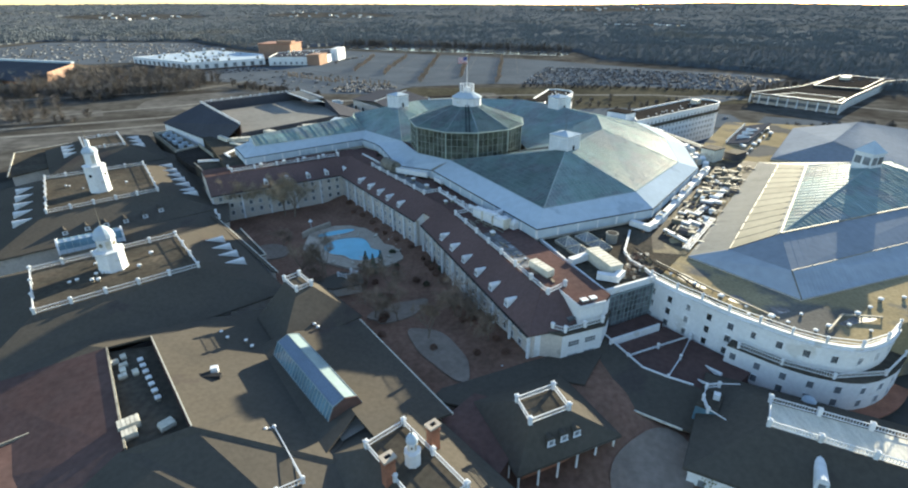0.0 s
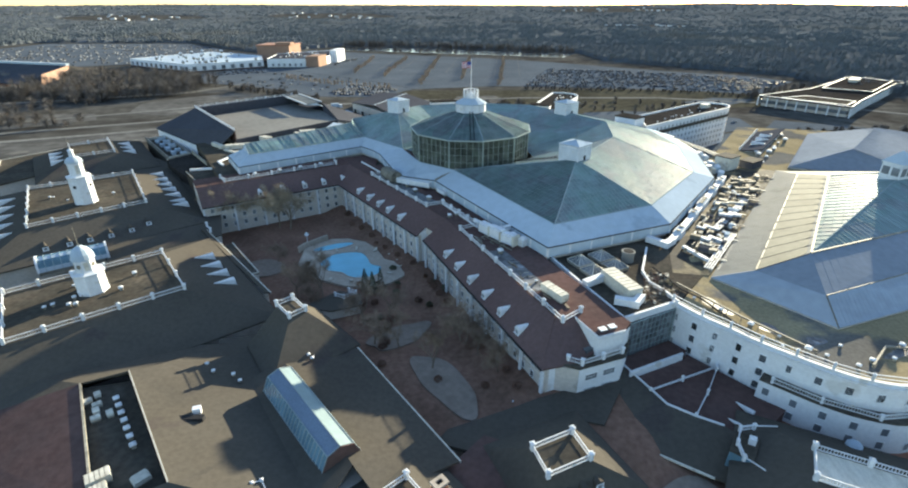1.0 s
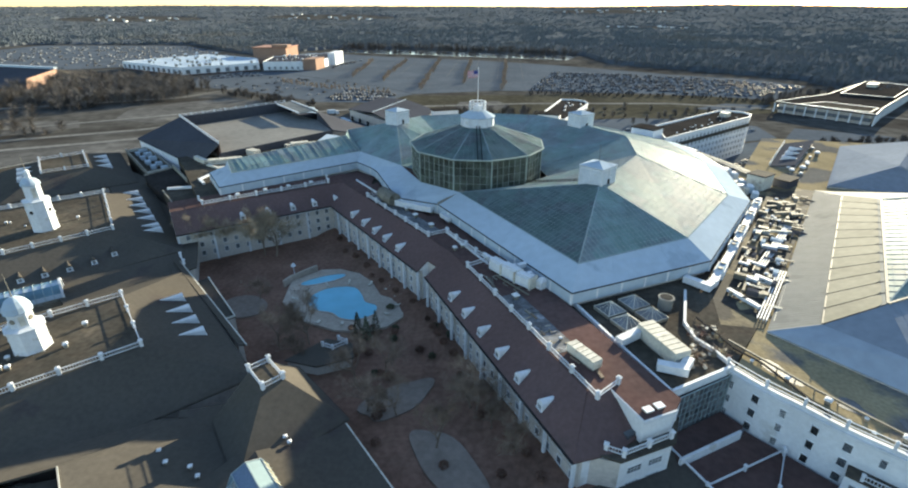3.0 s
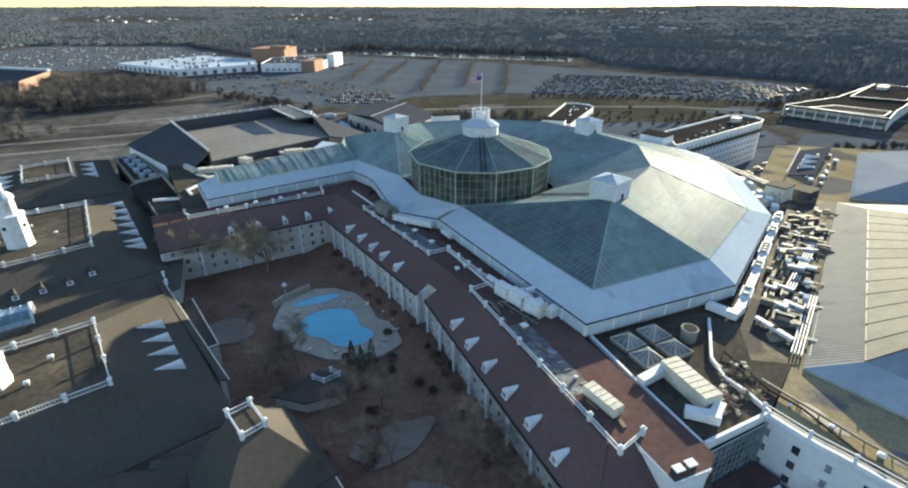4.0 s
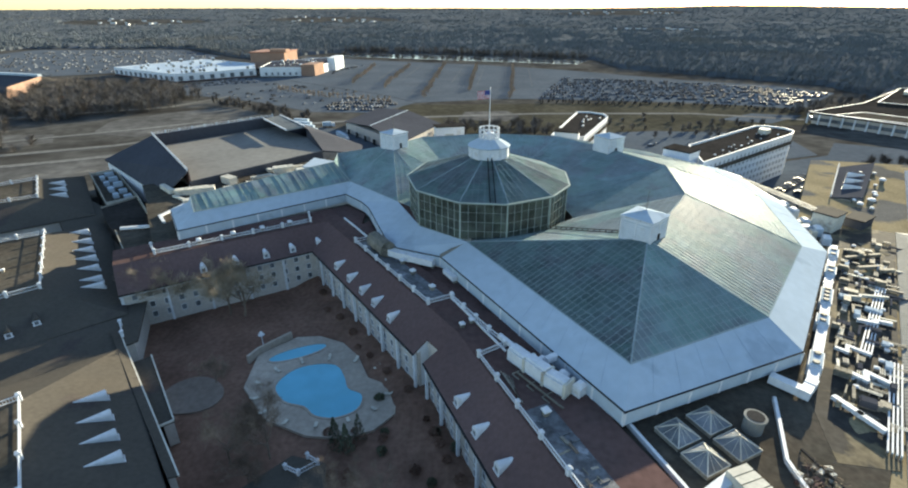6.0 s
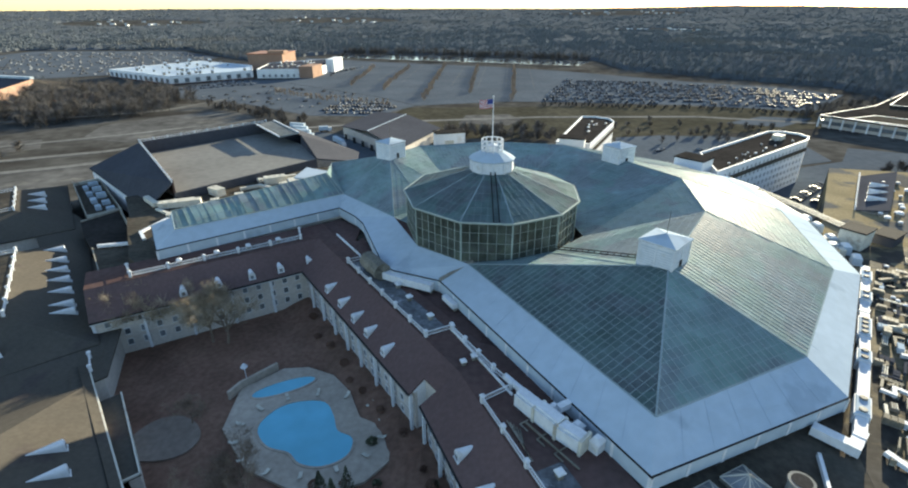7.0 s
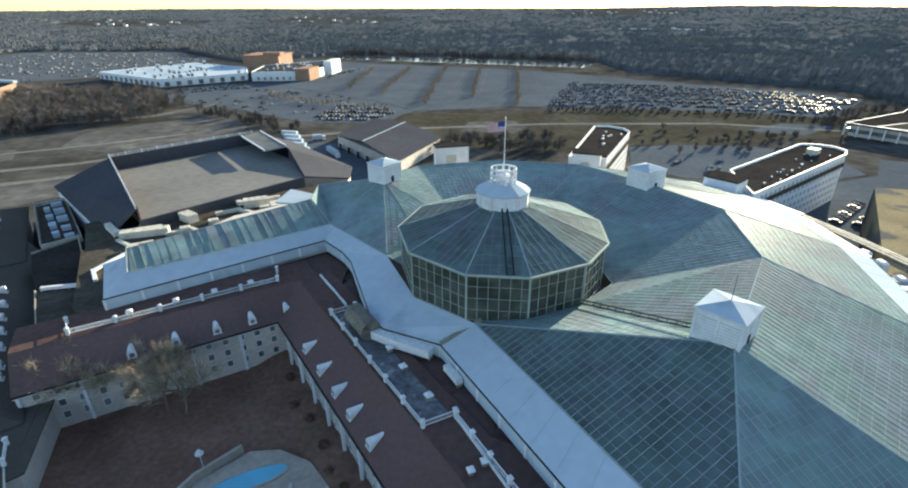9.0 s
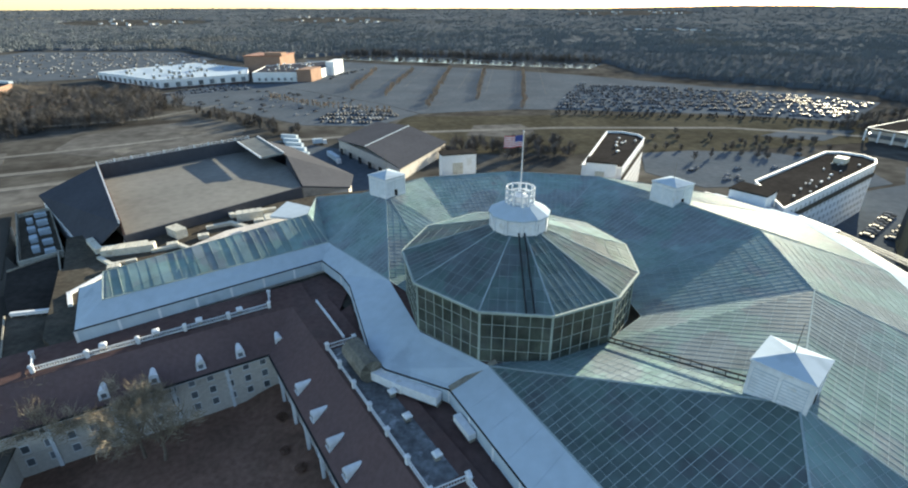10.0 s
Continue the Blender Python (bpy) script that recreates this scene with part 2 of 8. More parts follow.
def placed(name, me, parent, m):
    """A part that shares a mesh, at the pose m in the world."""
    ob = new(name, me)
    ob.parent = parent
    ob.matrix_basis = Matrix.Translation([-a for a in OFF[parent]]) @ m
    OFF[ob] = OFF[parent]
    return ob


def offset(poly, d):
    """The polygon with every side moved out by d (counter-clockwise: out is to the right)."""
    k = len(poly)
    if sum(poly[j - 1][0] * poly[j][1] - poly[j][0] * poly[j - 1][1] for j in range(k)) < 0:
        poly = poly[::-1]
    ds = d if isinstance(d, (list, tuple)) else [d] * k
    out = []
    for j in range(k):
        a, b, c = Vector(poly[j - 1]), Vector(poly[j]), Vector(poly[(j + 1) % k])
        u, v = (b - a).normalized(), (c - b).normalized()
        nu, nv = Vector((u.y, -u.x)), Vector((v.y, -v.x))
        d0, d1 = ds[j - 1], ds[j]
        den = u.x * v.y - u.y * v.x
        p = a + nu * d0
        q = b + nv * d1
        if abs(den) < 1e-5:
            out.append(tuple(b + nv * d1))
            continue
        t = ((q.x - p.x) * v.y - (q.y - p.y) * v.x) / den
        out.append(tuple(p + u * t))
    return out


def ccw(poly):
    k = len(poly)
    return poly if sum(poly[j - 1][0] * poly[j][1] - poly[j][0] * poly[j - 1][1] for j in range(k)) > 0 else poly[::-1]


def lerp(a, b, t):
    return tuple(p + (q - p) * t for p, q in zip(a, b))


def clip(poly, axis, lim, keep):
    out = []
    for j in range(len(poly)):
        a, b = poly[j - 1], poly[j]
        ia, ib = keep * (a[axis] - lim) >= 0, keep * (b[axis] - lim) >= 0
        if ia != ib:
            out.append(lerp(a, b, (lim - a[axis]) / (b[axis] - a[axis])))
        if ib:
            out.append(b)
    return out


def glazed(parent, poly, along, su, sv, glass, bars, bw=0.10, bh=0.10, single=False, rough=0.009, edge=0.2, seed=1, name="glazing", sub=1):
    """A glazed slope: panes of su x sv with bars between them; along is the way of the sv rows. Panes are parts of their own where single."""
    rnd = random.Random(seed)
    P = [Vector(p) for p in poly]
    n = Vector((0, 0, 0))
    for j in range(len(P)):
        n += P[j - 1].cross(P[j])
    n.normalize()
    if n.z < -1e-6:
        P.reverse()
        n = -n
    u = Vector(along)
    u = (u - n * u.dot(n)).normalized()
    v = n.cross(u)
    o = P[0]
    flat = [((p - o).dot(u), (p - o).dot(v)) for p in P]
    hgt = [(p - o).dot(n) for p in P]
    if len(P) == 4 and max(abs(h) for h in hgt) > 0.12:
        for tri in ((P[0], P[1], P[2]), (P[0], P[2], P[3])):
            glazed(parent, tri, along, su, sv, glass, bars, bw, bh, single, rough, 0, seed + 200, name, sub)
        rim = Geo()
        for j in range(4):
            rim.bar(P[j - 1], P[j], edge, bh * 1.2, 0, n)
        if edge:
            part("ridge_bar", rim, bars, parent)
        return
    back = lambda a, h=0.0: o + u * a[0] + v * a[1] + n * h
    # the slope may be slightly warped: carry it with a plane through the mean
    u0, u1 = min(a[0] for a in flat), max(a[0] for a in flat)
    v0, v1 = min(a[1] for a in flat), max(a[1] for a in flat)
    sheet, grid = Geo(), Geo()
    k = 0
    a = u0
    while a < u1:
        col = clip(clip(flat, 0, a, 1), 0, a + su, -1)
        b = v0
        while b < v1 and len(col) > 2:
            cell = clip(clip(col, 1, b, 1), 1, b + sv, -1)
            if len(cell) > 2:
                tx, ty, tz = rnd.gauss(0, rough), rnd.gauss(0, rough), 0
                cx, cy = a + su / 2, b + sv / 2
                pts = [back(c, tx * (c[0] - cx) + ty * (c[1] - cy)) for c in cell]
                if single:
                    g = Geo().face(pts)
                    g.solid([p - n * 0.04 for p in pts], pts, 0)
                    part("pane", g, glass, parent)
                else:
                    sheet.face(pts)
                k += 1
            b += sv
        a += su
    for axis, step, lo, hi in ((0, su, u0, u1), (1, sv, v0, v1)):
        c = lo + step
        while c < hi - 0.2:
            cut = []
            for j in range(len(flat)):
                p, q = flat[j - 1], flat[j]
                if (p[axis] - c) * (q[axis] - c) < 0:
                    cut.append(lerp(p, q, (c - p[axis]) / (q[axis] - p[axis])))
            if len(cut) >= 2:
                cut.sort()
                w = bw if axis == 0 else bw * 0.55
                for e, f in zip(cut[::2], cut[1::2]):
                    grid.bar(back(e, 0.0), back(f, 0.0), w, bh, 0, n)
            c += step
    for j in range(len(P)):
        if edge:
            grid.bar(P[j - 1], P[j], edge, bh * 1.2, 0, n)
    if not single:
        part(name, sheet, glass, parent)
    tagged(part("glazing_grid", grid, bars, parent), kind="stuff")


def post_mesh(s=0.75, h=1.5):
    g = Geo().box(0, 0, 0, s, s, h).box(0, 0, h, s * 1.35, s * 1.35, 0.22).box(0, 0, h + 0.22, s * 0.9, s * 0.9, 0.2, 0, 0, 0.5)
    return g.mesh("post", WHITE)


POST = post_mesh(0.6, 1.3)
POSTS = post_mesh(0.42, 1.1)


def railing(path, z, step=7.0, closed=False, label="white timber roof railing with square capped posts", h=1.2, mesh=None, group="roof railings", rails=False):
    """A roof railing along a path: posts, and a rail with its balusters between every two posts."""
    pts = list(path) + ([path[0]] if closed else [])
    t = thing("roof_railing", *pts[0], z, label, "railing", group)
    done = set()
    for a, b in zip(pts, pts[1:]):
        L = math.dist(a, b)
        n = max(1, round(L / step))
        ang = math.degrees(math.atan2(b[1] - a[1], b[0] - a[0]))
        for j in range(n + 1):
            p = lerp(a, b, j / n)
            key = (round(p[0], 1), round(p[1], 1))
            if key not in done:
                done.add(key)
                placed("post", mesh or POST, t, pose(p[0], p[1], z, 0, 0, ang))
            if j < n:
                q = lerp(a, b, (j + 1) / n)
                g = Geo()
                g.bar((*p, z + h - 0.12), (*q, z + h - 0.12), 0.16, 0.1)
                g.bar((*p, z + (0.45 if rails else 0.22)), (*q, z + (0.45 if rails else 0.22)), 0.14, 0.1)
                m = 1 if rails else max(2, int(L / n / 0.42))
                for i in range(1, m):
                    r = lerp(p, q, i / m)
                    g.box(r[0], r[1], z + 0.3, 0.075, 0.075, h - 0.4, ang)
                part("rail", g, WHITE, t)
    return t


def window_meshes(w, h, mull=1):
    g = Geo()
    for x in (-w / 2 - 0.06, w / 2 + 0.06):
        g.box(x, 0.03, -h / 2 - 0.1, 0.08, 0.1, h + 0.2)
    for z in (-h / 2 - 0.14, h / 2):
        g.box(0, 0.03, z, w + 0.24, 0.14, 0.14)
    if mull:
        g.box(0, 0.0, -0.03, w, 0.06, 0.06)
    for j in range(mull):
        g.box((j + 1) * w / (mull + 1) - w / 2, 0.0, -h / 2, 0.06, 0.06, h)
    f = g.mesh("window", WALLW)
    p = Geo().box(0, -0.015, -h / 2, w, 0.03, h).mesh("pane", DARKGLASS)
    return f, p


WIN = window_meshes(1.1, 1.55, 0)
WINW = window_meshes(2.6, 1.3, 3)


def window(parent, x, y, z, ang, kind=WIN):
    """A window in a wall that faces the way ang - 90 degrees (ang: the run of the wall)."""
    m = pose(x, y, z, 0, 0, ang + 180)
    f = placed("window", kind[0], parent, m)
    p = new("pane", kind[1])
    p.parent = f


def walls(parent, poly, z0, z1, mat, thick=0.5, name="wall"):
    """One wall a side, of real thickness."""
    poly = ccw(poly)
    inner = offset(poly, -thick)
    for j in range(len(poly)):
        k = (j + 1) % len(poly)
        part(name, Geo().prism([poly[j], poly[k], inner[k], inner[j]], z0, z1), mat, parent)


def windows_on(parent, a, b, zs, step, inset=1.5, kind=WIN, skip=()):
    L = math.dist(a, b)
    n = max(1, int((L - 2 * inset) / step))
    ang = math.degrees(math.atan2(b[1] - a[1], b[0] - a[0]))
    nx, ny = math.sin(radians(ang)), -math.cos(radians(ang))
    for j in range(n + 1):
        s = (L - n * step) / 2 + j * step
        p = lerp(a, b, s / L)
        for z in zs:
            if j not in skip:
                window(parent, p[0] + nx * 0.02, p[1] + ny * 0.02, z, ang, kind)


def dormer_geo(w, h, deep, taper):
    """An arched dormer hood: front at y = 0, narrowing along +y into the slope."""
    g = Geo()
    arc = [(-w / 2, -0.3)] + [(-w / 2 * math.cos(math.pi * j / 6), h * 0.58 + h * 0.42 * math.sin(math.pi * j / 6)) for j in range(7)] + [(w / 2, -0.3)]
    lo = [(x, 0, z) for x, z in arc]
    hi = [(x * taper, deep, h * (1 - taper) * 0.92 + z * taper) for x, z in arc]
    n = len(arc)
    g.V += lo + hi
    g.F += [(j, j + 1, n + j + 1, n + j) for j in range(n - 1)] + [tuple(range(n - 1, -1, -1)), tuple(range(n, 2 * n))]
    g.I += [0] * (n + 1)
    return g


def make_dormer(kind):
    w, h, deep, taper, hood, label = ((1.7, 2.0, 5.2, 0.12, WHITE, "white tapering dormer hood on dark shingles"), (1.5, 1.7, 4.6, 0.12, SLATE, "small dormer with dark hood and white front"),
                                      (1.8, 2.2, 5.0, 0.95, WHITE, "white barrel topped dormer on dark shingles"))[kind]
    t = new("dormer")
    OFF[t] = (0, 0, 0)
    tagged(t, label, "dormer", "roof dormers")
    part("dormer_hood", dormer_geo(w, h, deep, taper), hood, t)
    part("dormer_front", Geo().box(0, -0.04, -0.2, w * 0.96, 0.08, h * 0.8), WHITE, t)
    part("pane", Geo().box(0, -0.1, 0.25, w * 0.5, 0.05, h * 0.45), DARKGLASS, t)
    part("sill", Geo().box(0, -0.15, 0.02, w * 1.05, 0.25, 0.14), WHITE, t)
    return t


DORMER = {}


def dormer(x, y, z, ang, kind=0):
    """ang: the way it faces, in degrees from +x."""
    m = pose(x, y, z, 0, 0, ang + 90)
    if kind not in DORMER:
        DORMER[kind] = make_dormer(kind)
        DORMER[kind].matrix_basis = m
        return DORMER[kind]
    return copy_thing(DORMER[kind], m)


def hip(parent, top, ztop, base, zbase, mat, over=0.0, flat=None, name="roof"):
    """A hipped roof round a flat top; one part a slope, with its own thickness."""
    top, base = ccw(top), ccw(base)
    k = len(top)
    for j in range(k):
        i = (j + 1) % k
        up = [(*base[j], zbase), (*base[i], zbase), (*top[i], ztop), (*top[j], ztop)]
        lo = [(x, y, z - 0.35) for x, y, z in up]
        g = Geo()
        g.V += lo + up
        g.F += [(4, 5, 6, 7), (3, 2, 1, 0), (0, 1, 5, 4), (1, 2, 6, 5), (2, 3, 7, 6), (3, 0, 4, 7)]
        g.I += [0] * 6
        part(name, g, mat, parent)
    if flat:
        part("roof_deck", Geo().prism(top, ztop - 0.6, ztop - 0.02), flat, parent)
    e = Geo()
    for j in range(k):
        e.bar((*base[j - 1], zbase - 0.42), (*base[j], zbase - 0.42), 0.3, 0.34)
    part("gutter", e, mat, parent)


def ac_unit(x, y, z, ang, l=7, w=3, h=2.4, ribs=6, label="cream rooftop air handling unit with ribbed casing", mat=None):
    t = thing("air_handling_unit", x, y, z, label, "air conditioner", "rooftop units")
    c, s = math.cos(radians(ang)), math.sin(radians(ang))
    part("curb", Geo().box(x, y, z, l * 0.96, w * 0.9, 0.4, ang), DUCT, t)
    g = Geo().box(x, y, z + 0.4, l, w, h - 0.6, ang)
    part("casing", g, mat or UNIT, t)
    for j in range(ribs):
        d = (j + 0.5) * l / ribs - l / 2
        part("lid", Geo().box(x + d * c, y + d * s, z + h - 0.2, l / ribs * 0.86, w * 1.04, 0.22, ang), mat or UNIT, t)
    return t


def duct(path, z, w=1.0, h=0.9, label="galvanised rectangular roof duct on short legs", mat=None):
    """A duct along a path, on legs that stand on the roof at z."""
    t = thing("roof_duct", *path[0], z, label, "duct", "roof ducts")
    g = Geo()
    for a, b in zip(path, path[1:]):
        g.bar((*a, z + 0.5), (*b, z + 0.5), w, h)
        n = max(1, int(math.dist(a, b) / 3))
        for j in range(n + 1):
            p = lerp(a, b, j / n)
            part("leg", Geo().box(p[0], p[1], z, 0.12, w * 0.8, 0.5, math.degrees(math.atan2(b[1] - a[1], b[0] - a[0]))), DUCT, t)
    for p in path[1:-1]:
        g.box(p[0], p[1], z + 0.46, w * 1.06, w * 1.06, h * 1.08, math.degrees(math.atan2(path[1][1] - path[0][1], path[1][0] - path[0][0])))
    part("duct_run", g, mat or DUCT, t)
    return t


def vent(x, y, z, s=1.0, ang=0):
    t = thing("roof_vent", x, y, z, "small white square roof vent with a cap", "vent", "roof vents")
    part("vent_neck", Geo().box(x, y, z, s * 0.7, s * 0.7, s * 0.7, ang), DUCT, t)
    part("vent_cap", Geo().box(x, y, z + s * 0.7, s, s, s * 0.2, ang).box(x, y, z + s * 0.9, s, s, s * 0.2, ang, 0, 0.5), WHITE, t)
    return t


# ---- ground, distance ----
def ground_height(x, y):
    r = math.hypot(x, y - 100)
    t = min(1.0, max(0.0, (r - 2000) / 2700))
    t = t * t * (3 - 2 * t)
    return t * (66 + 14 * noise.noise(Vector((x / 1500, y / 1500, 3))) + 4 * noise.noise(Vector((x / 300, y / 300, 7))))


gg = Geo()
radii = [0, 150, 300, 500, 800, 1200, 1600, 2000, 2300, 2600, 2900, 3200, 3500, 3800, 4100, 4400, 4700, 4900]
NA = 120
for r in radii:
    for j in range(NA):
        a = 2 * math.pi * j / NA
        x, y = r * math.cos(a), 100 + r * math.sin(a)
        gg.V.append((x, y, ground_height(x, y)))
for i in range(len(radii) - 1):
    for j in range(NA):
        k = (j + 1) % NA
        gg.F.append((i * NA + j, (i + 1) * NA + j, (i + 1) * NA + k, i * NA + k))
        gg.I.append(0)
ob = new("ground", gg.mesh("ground", GROUND))
tagged(ob, "brown winter ground reaching the hazy hills", "ground", kind="structure")


def sheet(name, poly, z, mat, label, category="ground", thick=0.3):
    return solo(name, Geo().prism(poly, z - thick, z), mat, label, category, kind="structure")


sheet("parking_lot", [(-195, 668), (-78, 568), (-40, 522), (39, 542), (90, 538), (195, 521), (260, 498), (274, 483), (362, 573), (332, 621), (260, 668), (138, 775), (40, 840), (-120, 908), (-265, 985), (-225, 880), (-205, 740)], 0.10, ASPHALT, "wide grey asphalt parking lot in front of woods", "parking lot")
sheet("parking_lot", [(-830, 780), (-560, 690), (-430, 760), (-420, 1000), (-560, 1150), (-860, 1150)], 0.10, ASPHALT, "distant asphalt parking lot full of cars", "parking lot")
sheet("parking_lot", [(-330, 585), (-275, 690), (-180, 700), (-196, 667), (-79, 567), (-41, 521), (-70, 474), (-122, 478), (-190, 530), (-250, 560)], 0.12, ASPHALT, "asphalt parking lot beside the shopping building", "parking lot")
sheet("parking_lot", [(104, 250), (164, 329), (205, 345), (228, 374), (275, 350), (250, 210), (160, 215)], 0.1, ASPHALT, "asphalt car park below the hotel wing", "parking lot")
sheet("parking_lot", [(88, 364), (98, 402), (128, 408), (172, 404), (206, 380), (200, 346), (166, 334), (150, 345), (108, 340)], 0.11, ASPHALT, "asphalt service lot behind the hotel blocks", "parking lot")
sheet("dirt_field", [(-4, 446), (2, 478), (36, 482), (44, 460), (32, 440)], 0.12, DIRT, "bare tan earth patch on the grass bank", "ground")
sheet("parking_lot", [(190, 446), (228, 470), (262, 461), (222, 432)], 0.12, ASPHALT, "small asphalt car park below the grass bank", "parking lot")
sheet("grass_field", [(-60, 455), (-50, 510), (160, 520), (330, 490), (300, 440), (120, 400), (0, 400)], 0.08, GRASS, "dormant brown grass bank behind the hotel", "grass")
sheet("service_yard", [(-125, 330), (-100, 420), (-60, 400), (-30, 330), (-55, 300)], 0.14, ASPHALT, "asphalt service yard beside the grey shed", "yard")
for w, pts in ((6, [(-420, 300), (-300, 330), (-215, 368), (-170, 400), (-120, 430), (-60, 450)]), (5, [(-420, 345), (-300, 372), (-225, 415), (-190, 440)]),
               (6, [(-60, 452), (60, 470), (180, 470), (300, 430), (420, 330)]), (6, [(-300, 300), (-230, 330), (-190, 350), (-175, 380)]), (6, [(-520, 420), (-380, 440), (-250, 500), (-220, 560)])):
    g = Geo()
    for a, b in zip(pts, pts[1:]):
        L = math.dist(a, b)
        nx, ny = -(b[1] - a[1]) / L * w / 2, (b[0] - a[0]) / L * w / 2
        g.prism([(a[0] - nx, a[1] - ny), (b[0] - nx, b[1] - ny), (b[0] + nx, b[1] + ny), (a[0] + nx, a[1] + ny)], 0.0, 0.16)
    solo("road", g, ROADM, "pale winding service road across bare ground", "road", kind="structure")
sheet("dirt_field", [(-250, 400), (-262, 440), (-232, 478), (-195, 503), (-160, 470), (-153, 440), (-180, 405), (-215, 392)], 0.05, DIRT, "bare dirt field beside the road", "ground")
sheet("dirt_field", [(-420, 372), (-330, 392), (-275, 400), (-258, 376), (-300, 345), (-420, 330)], 0.05, DIRT, "bare dirt field beside the road", "ground")
sheet("dirt_field", [(-300, 300), (-245, 318), (-205, 350), (-170, 330), (-215, 285), (-300, 270)], 0.05, DIRT, "scuffed bare ground beside the hipped halls", "ground")
sheet("river", [(-205, 990), (-121, 958), (-40, 930), (48, 895), (170, 848), (200, 905), (-43, 1016), (-215, 1052)], 0.06, WATER, "strip of pale river water behind the parking lot", "river")

def fine(path, n):
    """Points at even steps on a smooth line through the path."""
    out = []
    for j in range(len(path) - 1):
        p0, p1, p2, p3 = (Vector(path[max(0, min(len(path) - 1, j + k))]) for k in (-1, 0, 1, 2))
        for i in range(n):
            t = i / n
            out.append(tuple(0.5 * ((2 * p1) + (p2 - p0) * t + (2 * p0 - 5 * p1 + 4 * p2 - p3) * t * t + (3 * p1 - p0 - 3 * p2 + p3) * t ** 3)))
    return out + [tuple(path[-1])]


def shifted(path, d):
    out = []
    for j, p in enumerate(path):
        a, b = Vector(path[max(0, j - 1)]), Vector(path[min(len(path) - 1, j + 1)])
        u = (b - a).normalized()
        out.append((p[0] + u.y * d, p[1] - u.x * d))
    return out


# ---- courtyard ----
def inside(x, y, poly):
    c = False
    for j in range(len(poly)):
        (ax, ay), (bx, by) = poly[j - 1], poly[j]
        if (ay > y) != (by > y) and x < (bx - ax) * (y - ay) / (by - ay) + ax:
            c = not c
    return c


def step01(t):
    t = min(1.0, max(0.0, t))
    return t * t * (3 - 2 * t)


def court(x, y):
    """Height of the courtyard garden: lowest at the pool, rising to the long wing and its near end."""
    d = (x - 15.5) * 0.9 + (y - 86.8) * 0.42 if y < 148 else (x + 12.6) * 0.822 + (y - 148.5) * 0.57
    return 1.1 + 1.8 * step01((d + 7) / 7) + 3.0 * step01((122 - y) / 30) * step01((y - 62) / 18) * step01((44 - x) / 14)


cg = Geo()
nx_, ny_ = 56, 64
for j in range(ny_ + 1):
    for i in range(nx_ + 1):
        x, y = -88 + 145 * i / nx_, 38 + 166 * j / ny_
        cg.V.append((x, y, court(x, y) + 0.12 * noise.noise(Vector((x / 5, y / 5, 1)))))
for j in range(ny_):
    for i in range(nx_):
        a = j * (nx_ + 1) + i
        cg.F.append((a, a + 1, a + nx_ + 2, a + nx_ + 1))
        cg.I.append(0)
tagged(new("courtyard_ground", cg.mesh("courtyard_ground", MULCH)), "dark mulched courtyard garden ground in shade", "ground", kind="structure")


def paving(name, poly, mat, label, lift=0.28):
    """A paved area that follows the garden's height."""
    z = 1.6 if name == "pool_deck" else None
    g = Geo()
    p = ccw(poly)
    cx, cy = sum(a[0] for a in p) / len(p), sum(a[1] for a in p) / len(p)
    for k in range(len(p)):
        a, b = p[k - 1], p[k]
        for m in range(6):
            q = [lerp((cx, cy), a, m / 6), lerp((cx, cy), b, m / 6), lerp((cx, cy), b, (m + 1) / 6), lerp((cx, cy), a, (m + 1) / 6)]
            g.face([(x, y, (z if z else court(x, y)) + lift) for x, y in (q if m else q[1:])])
        g.face([(*a, 0.2), (*b, 0.2), (*b, (z if z else court(*b)) + lift), (*a, (z if z else court(*a)) + lift)])
    return solo(name, g, mat, label, "pavement", kind="structure")


deck = [(-41.9, 140.6), (-33, 136.6), (-25.7, 135.9), (-20, 138), (-16.2, 142.5), (-16.7, 150), (-23.5, 153.5), (-27, 161), (-31.7, 166.3), (-38, 169), (-43.6, 168.6), (-50.9, 161.5), (-50, 150)]
paving("pool_deck", deck, POOLDECK, "pale concrete deck round the swimming pool", 0.1)
PZ = 1.7


def blob(cx, cy, rx, ry, ang, lobes, n=40):
    c, s = math.cos(radians(ang)), math.sin(radians(ang))
    out = []
    for j in range(n):
        t = 2 * math.pi * j / n
        k = 1 + sum(a * math.cos(m * t + ph) for m, a, ph in lobes)
        a, b = rx * k * math.cos(t), ry * k * math.sin(t)
        out.append((cx + a * c - b * s, cy + a * s + b * c))
    return out


def pool(poly, label):
    t = thing("swimming_pool", *poly[0], PZ, label, "pool", "swimming pools")
    part("water", Geo().prism(poly, PZ - 0.2, PZ + 0.06), POOL, t)
    out = offset(poly, 0.45)
    g = Geo()
    p = ccw(poly)
    for j in range(len(p)):
        k = (j + 1) % len(p)
        g.prism([p[j], out[j], out[k], p[k]], PZ - 0.1, PZ + 0.14)
    part("coping", g, POOLDECK, t, "pale stone coping")


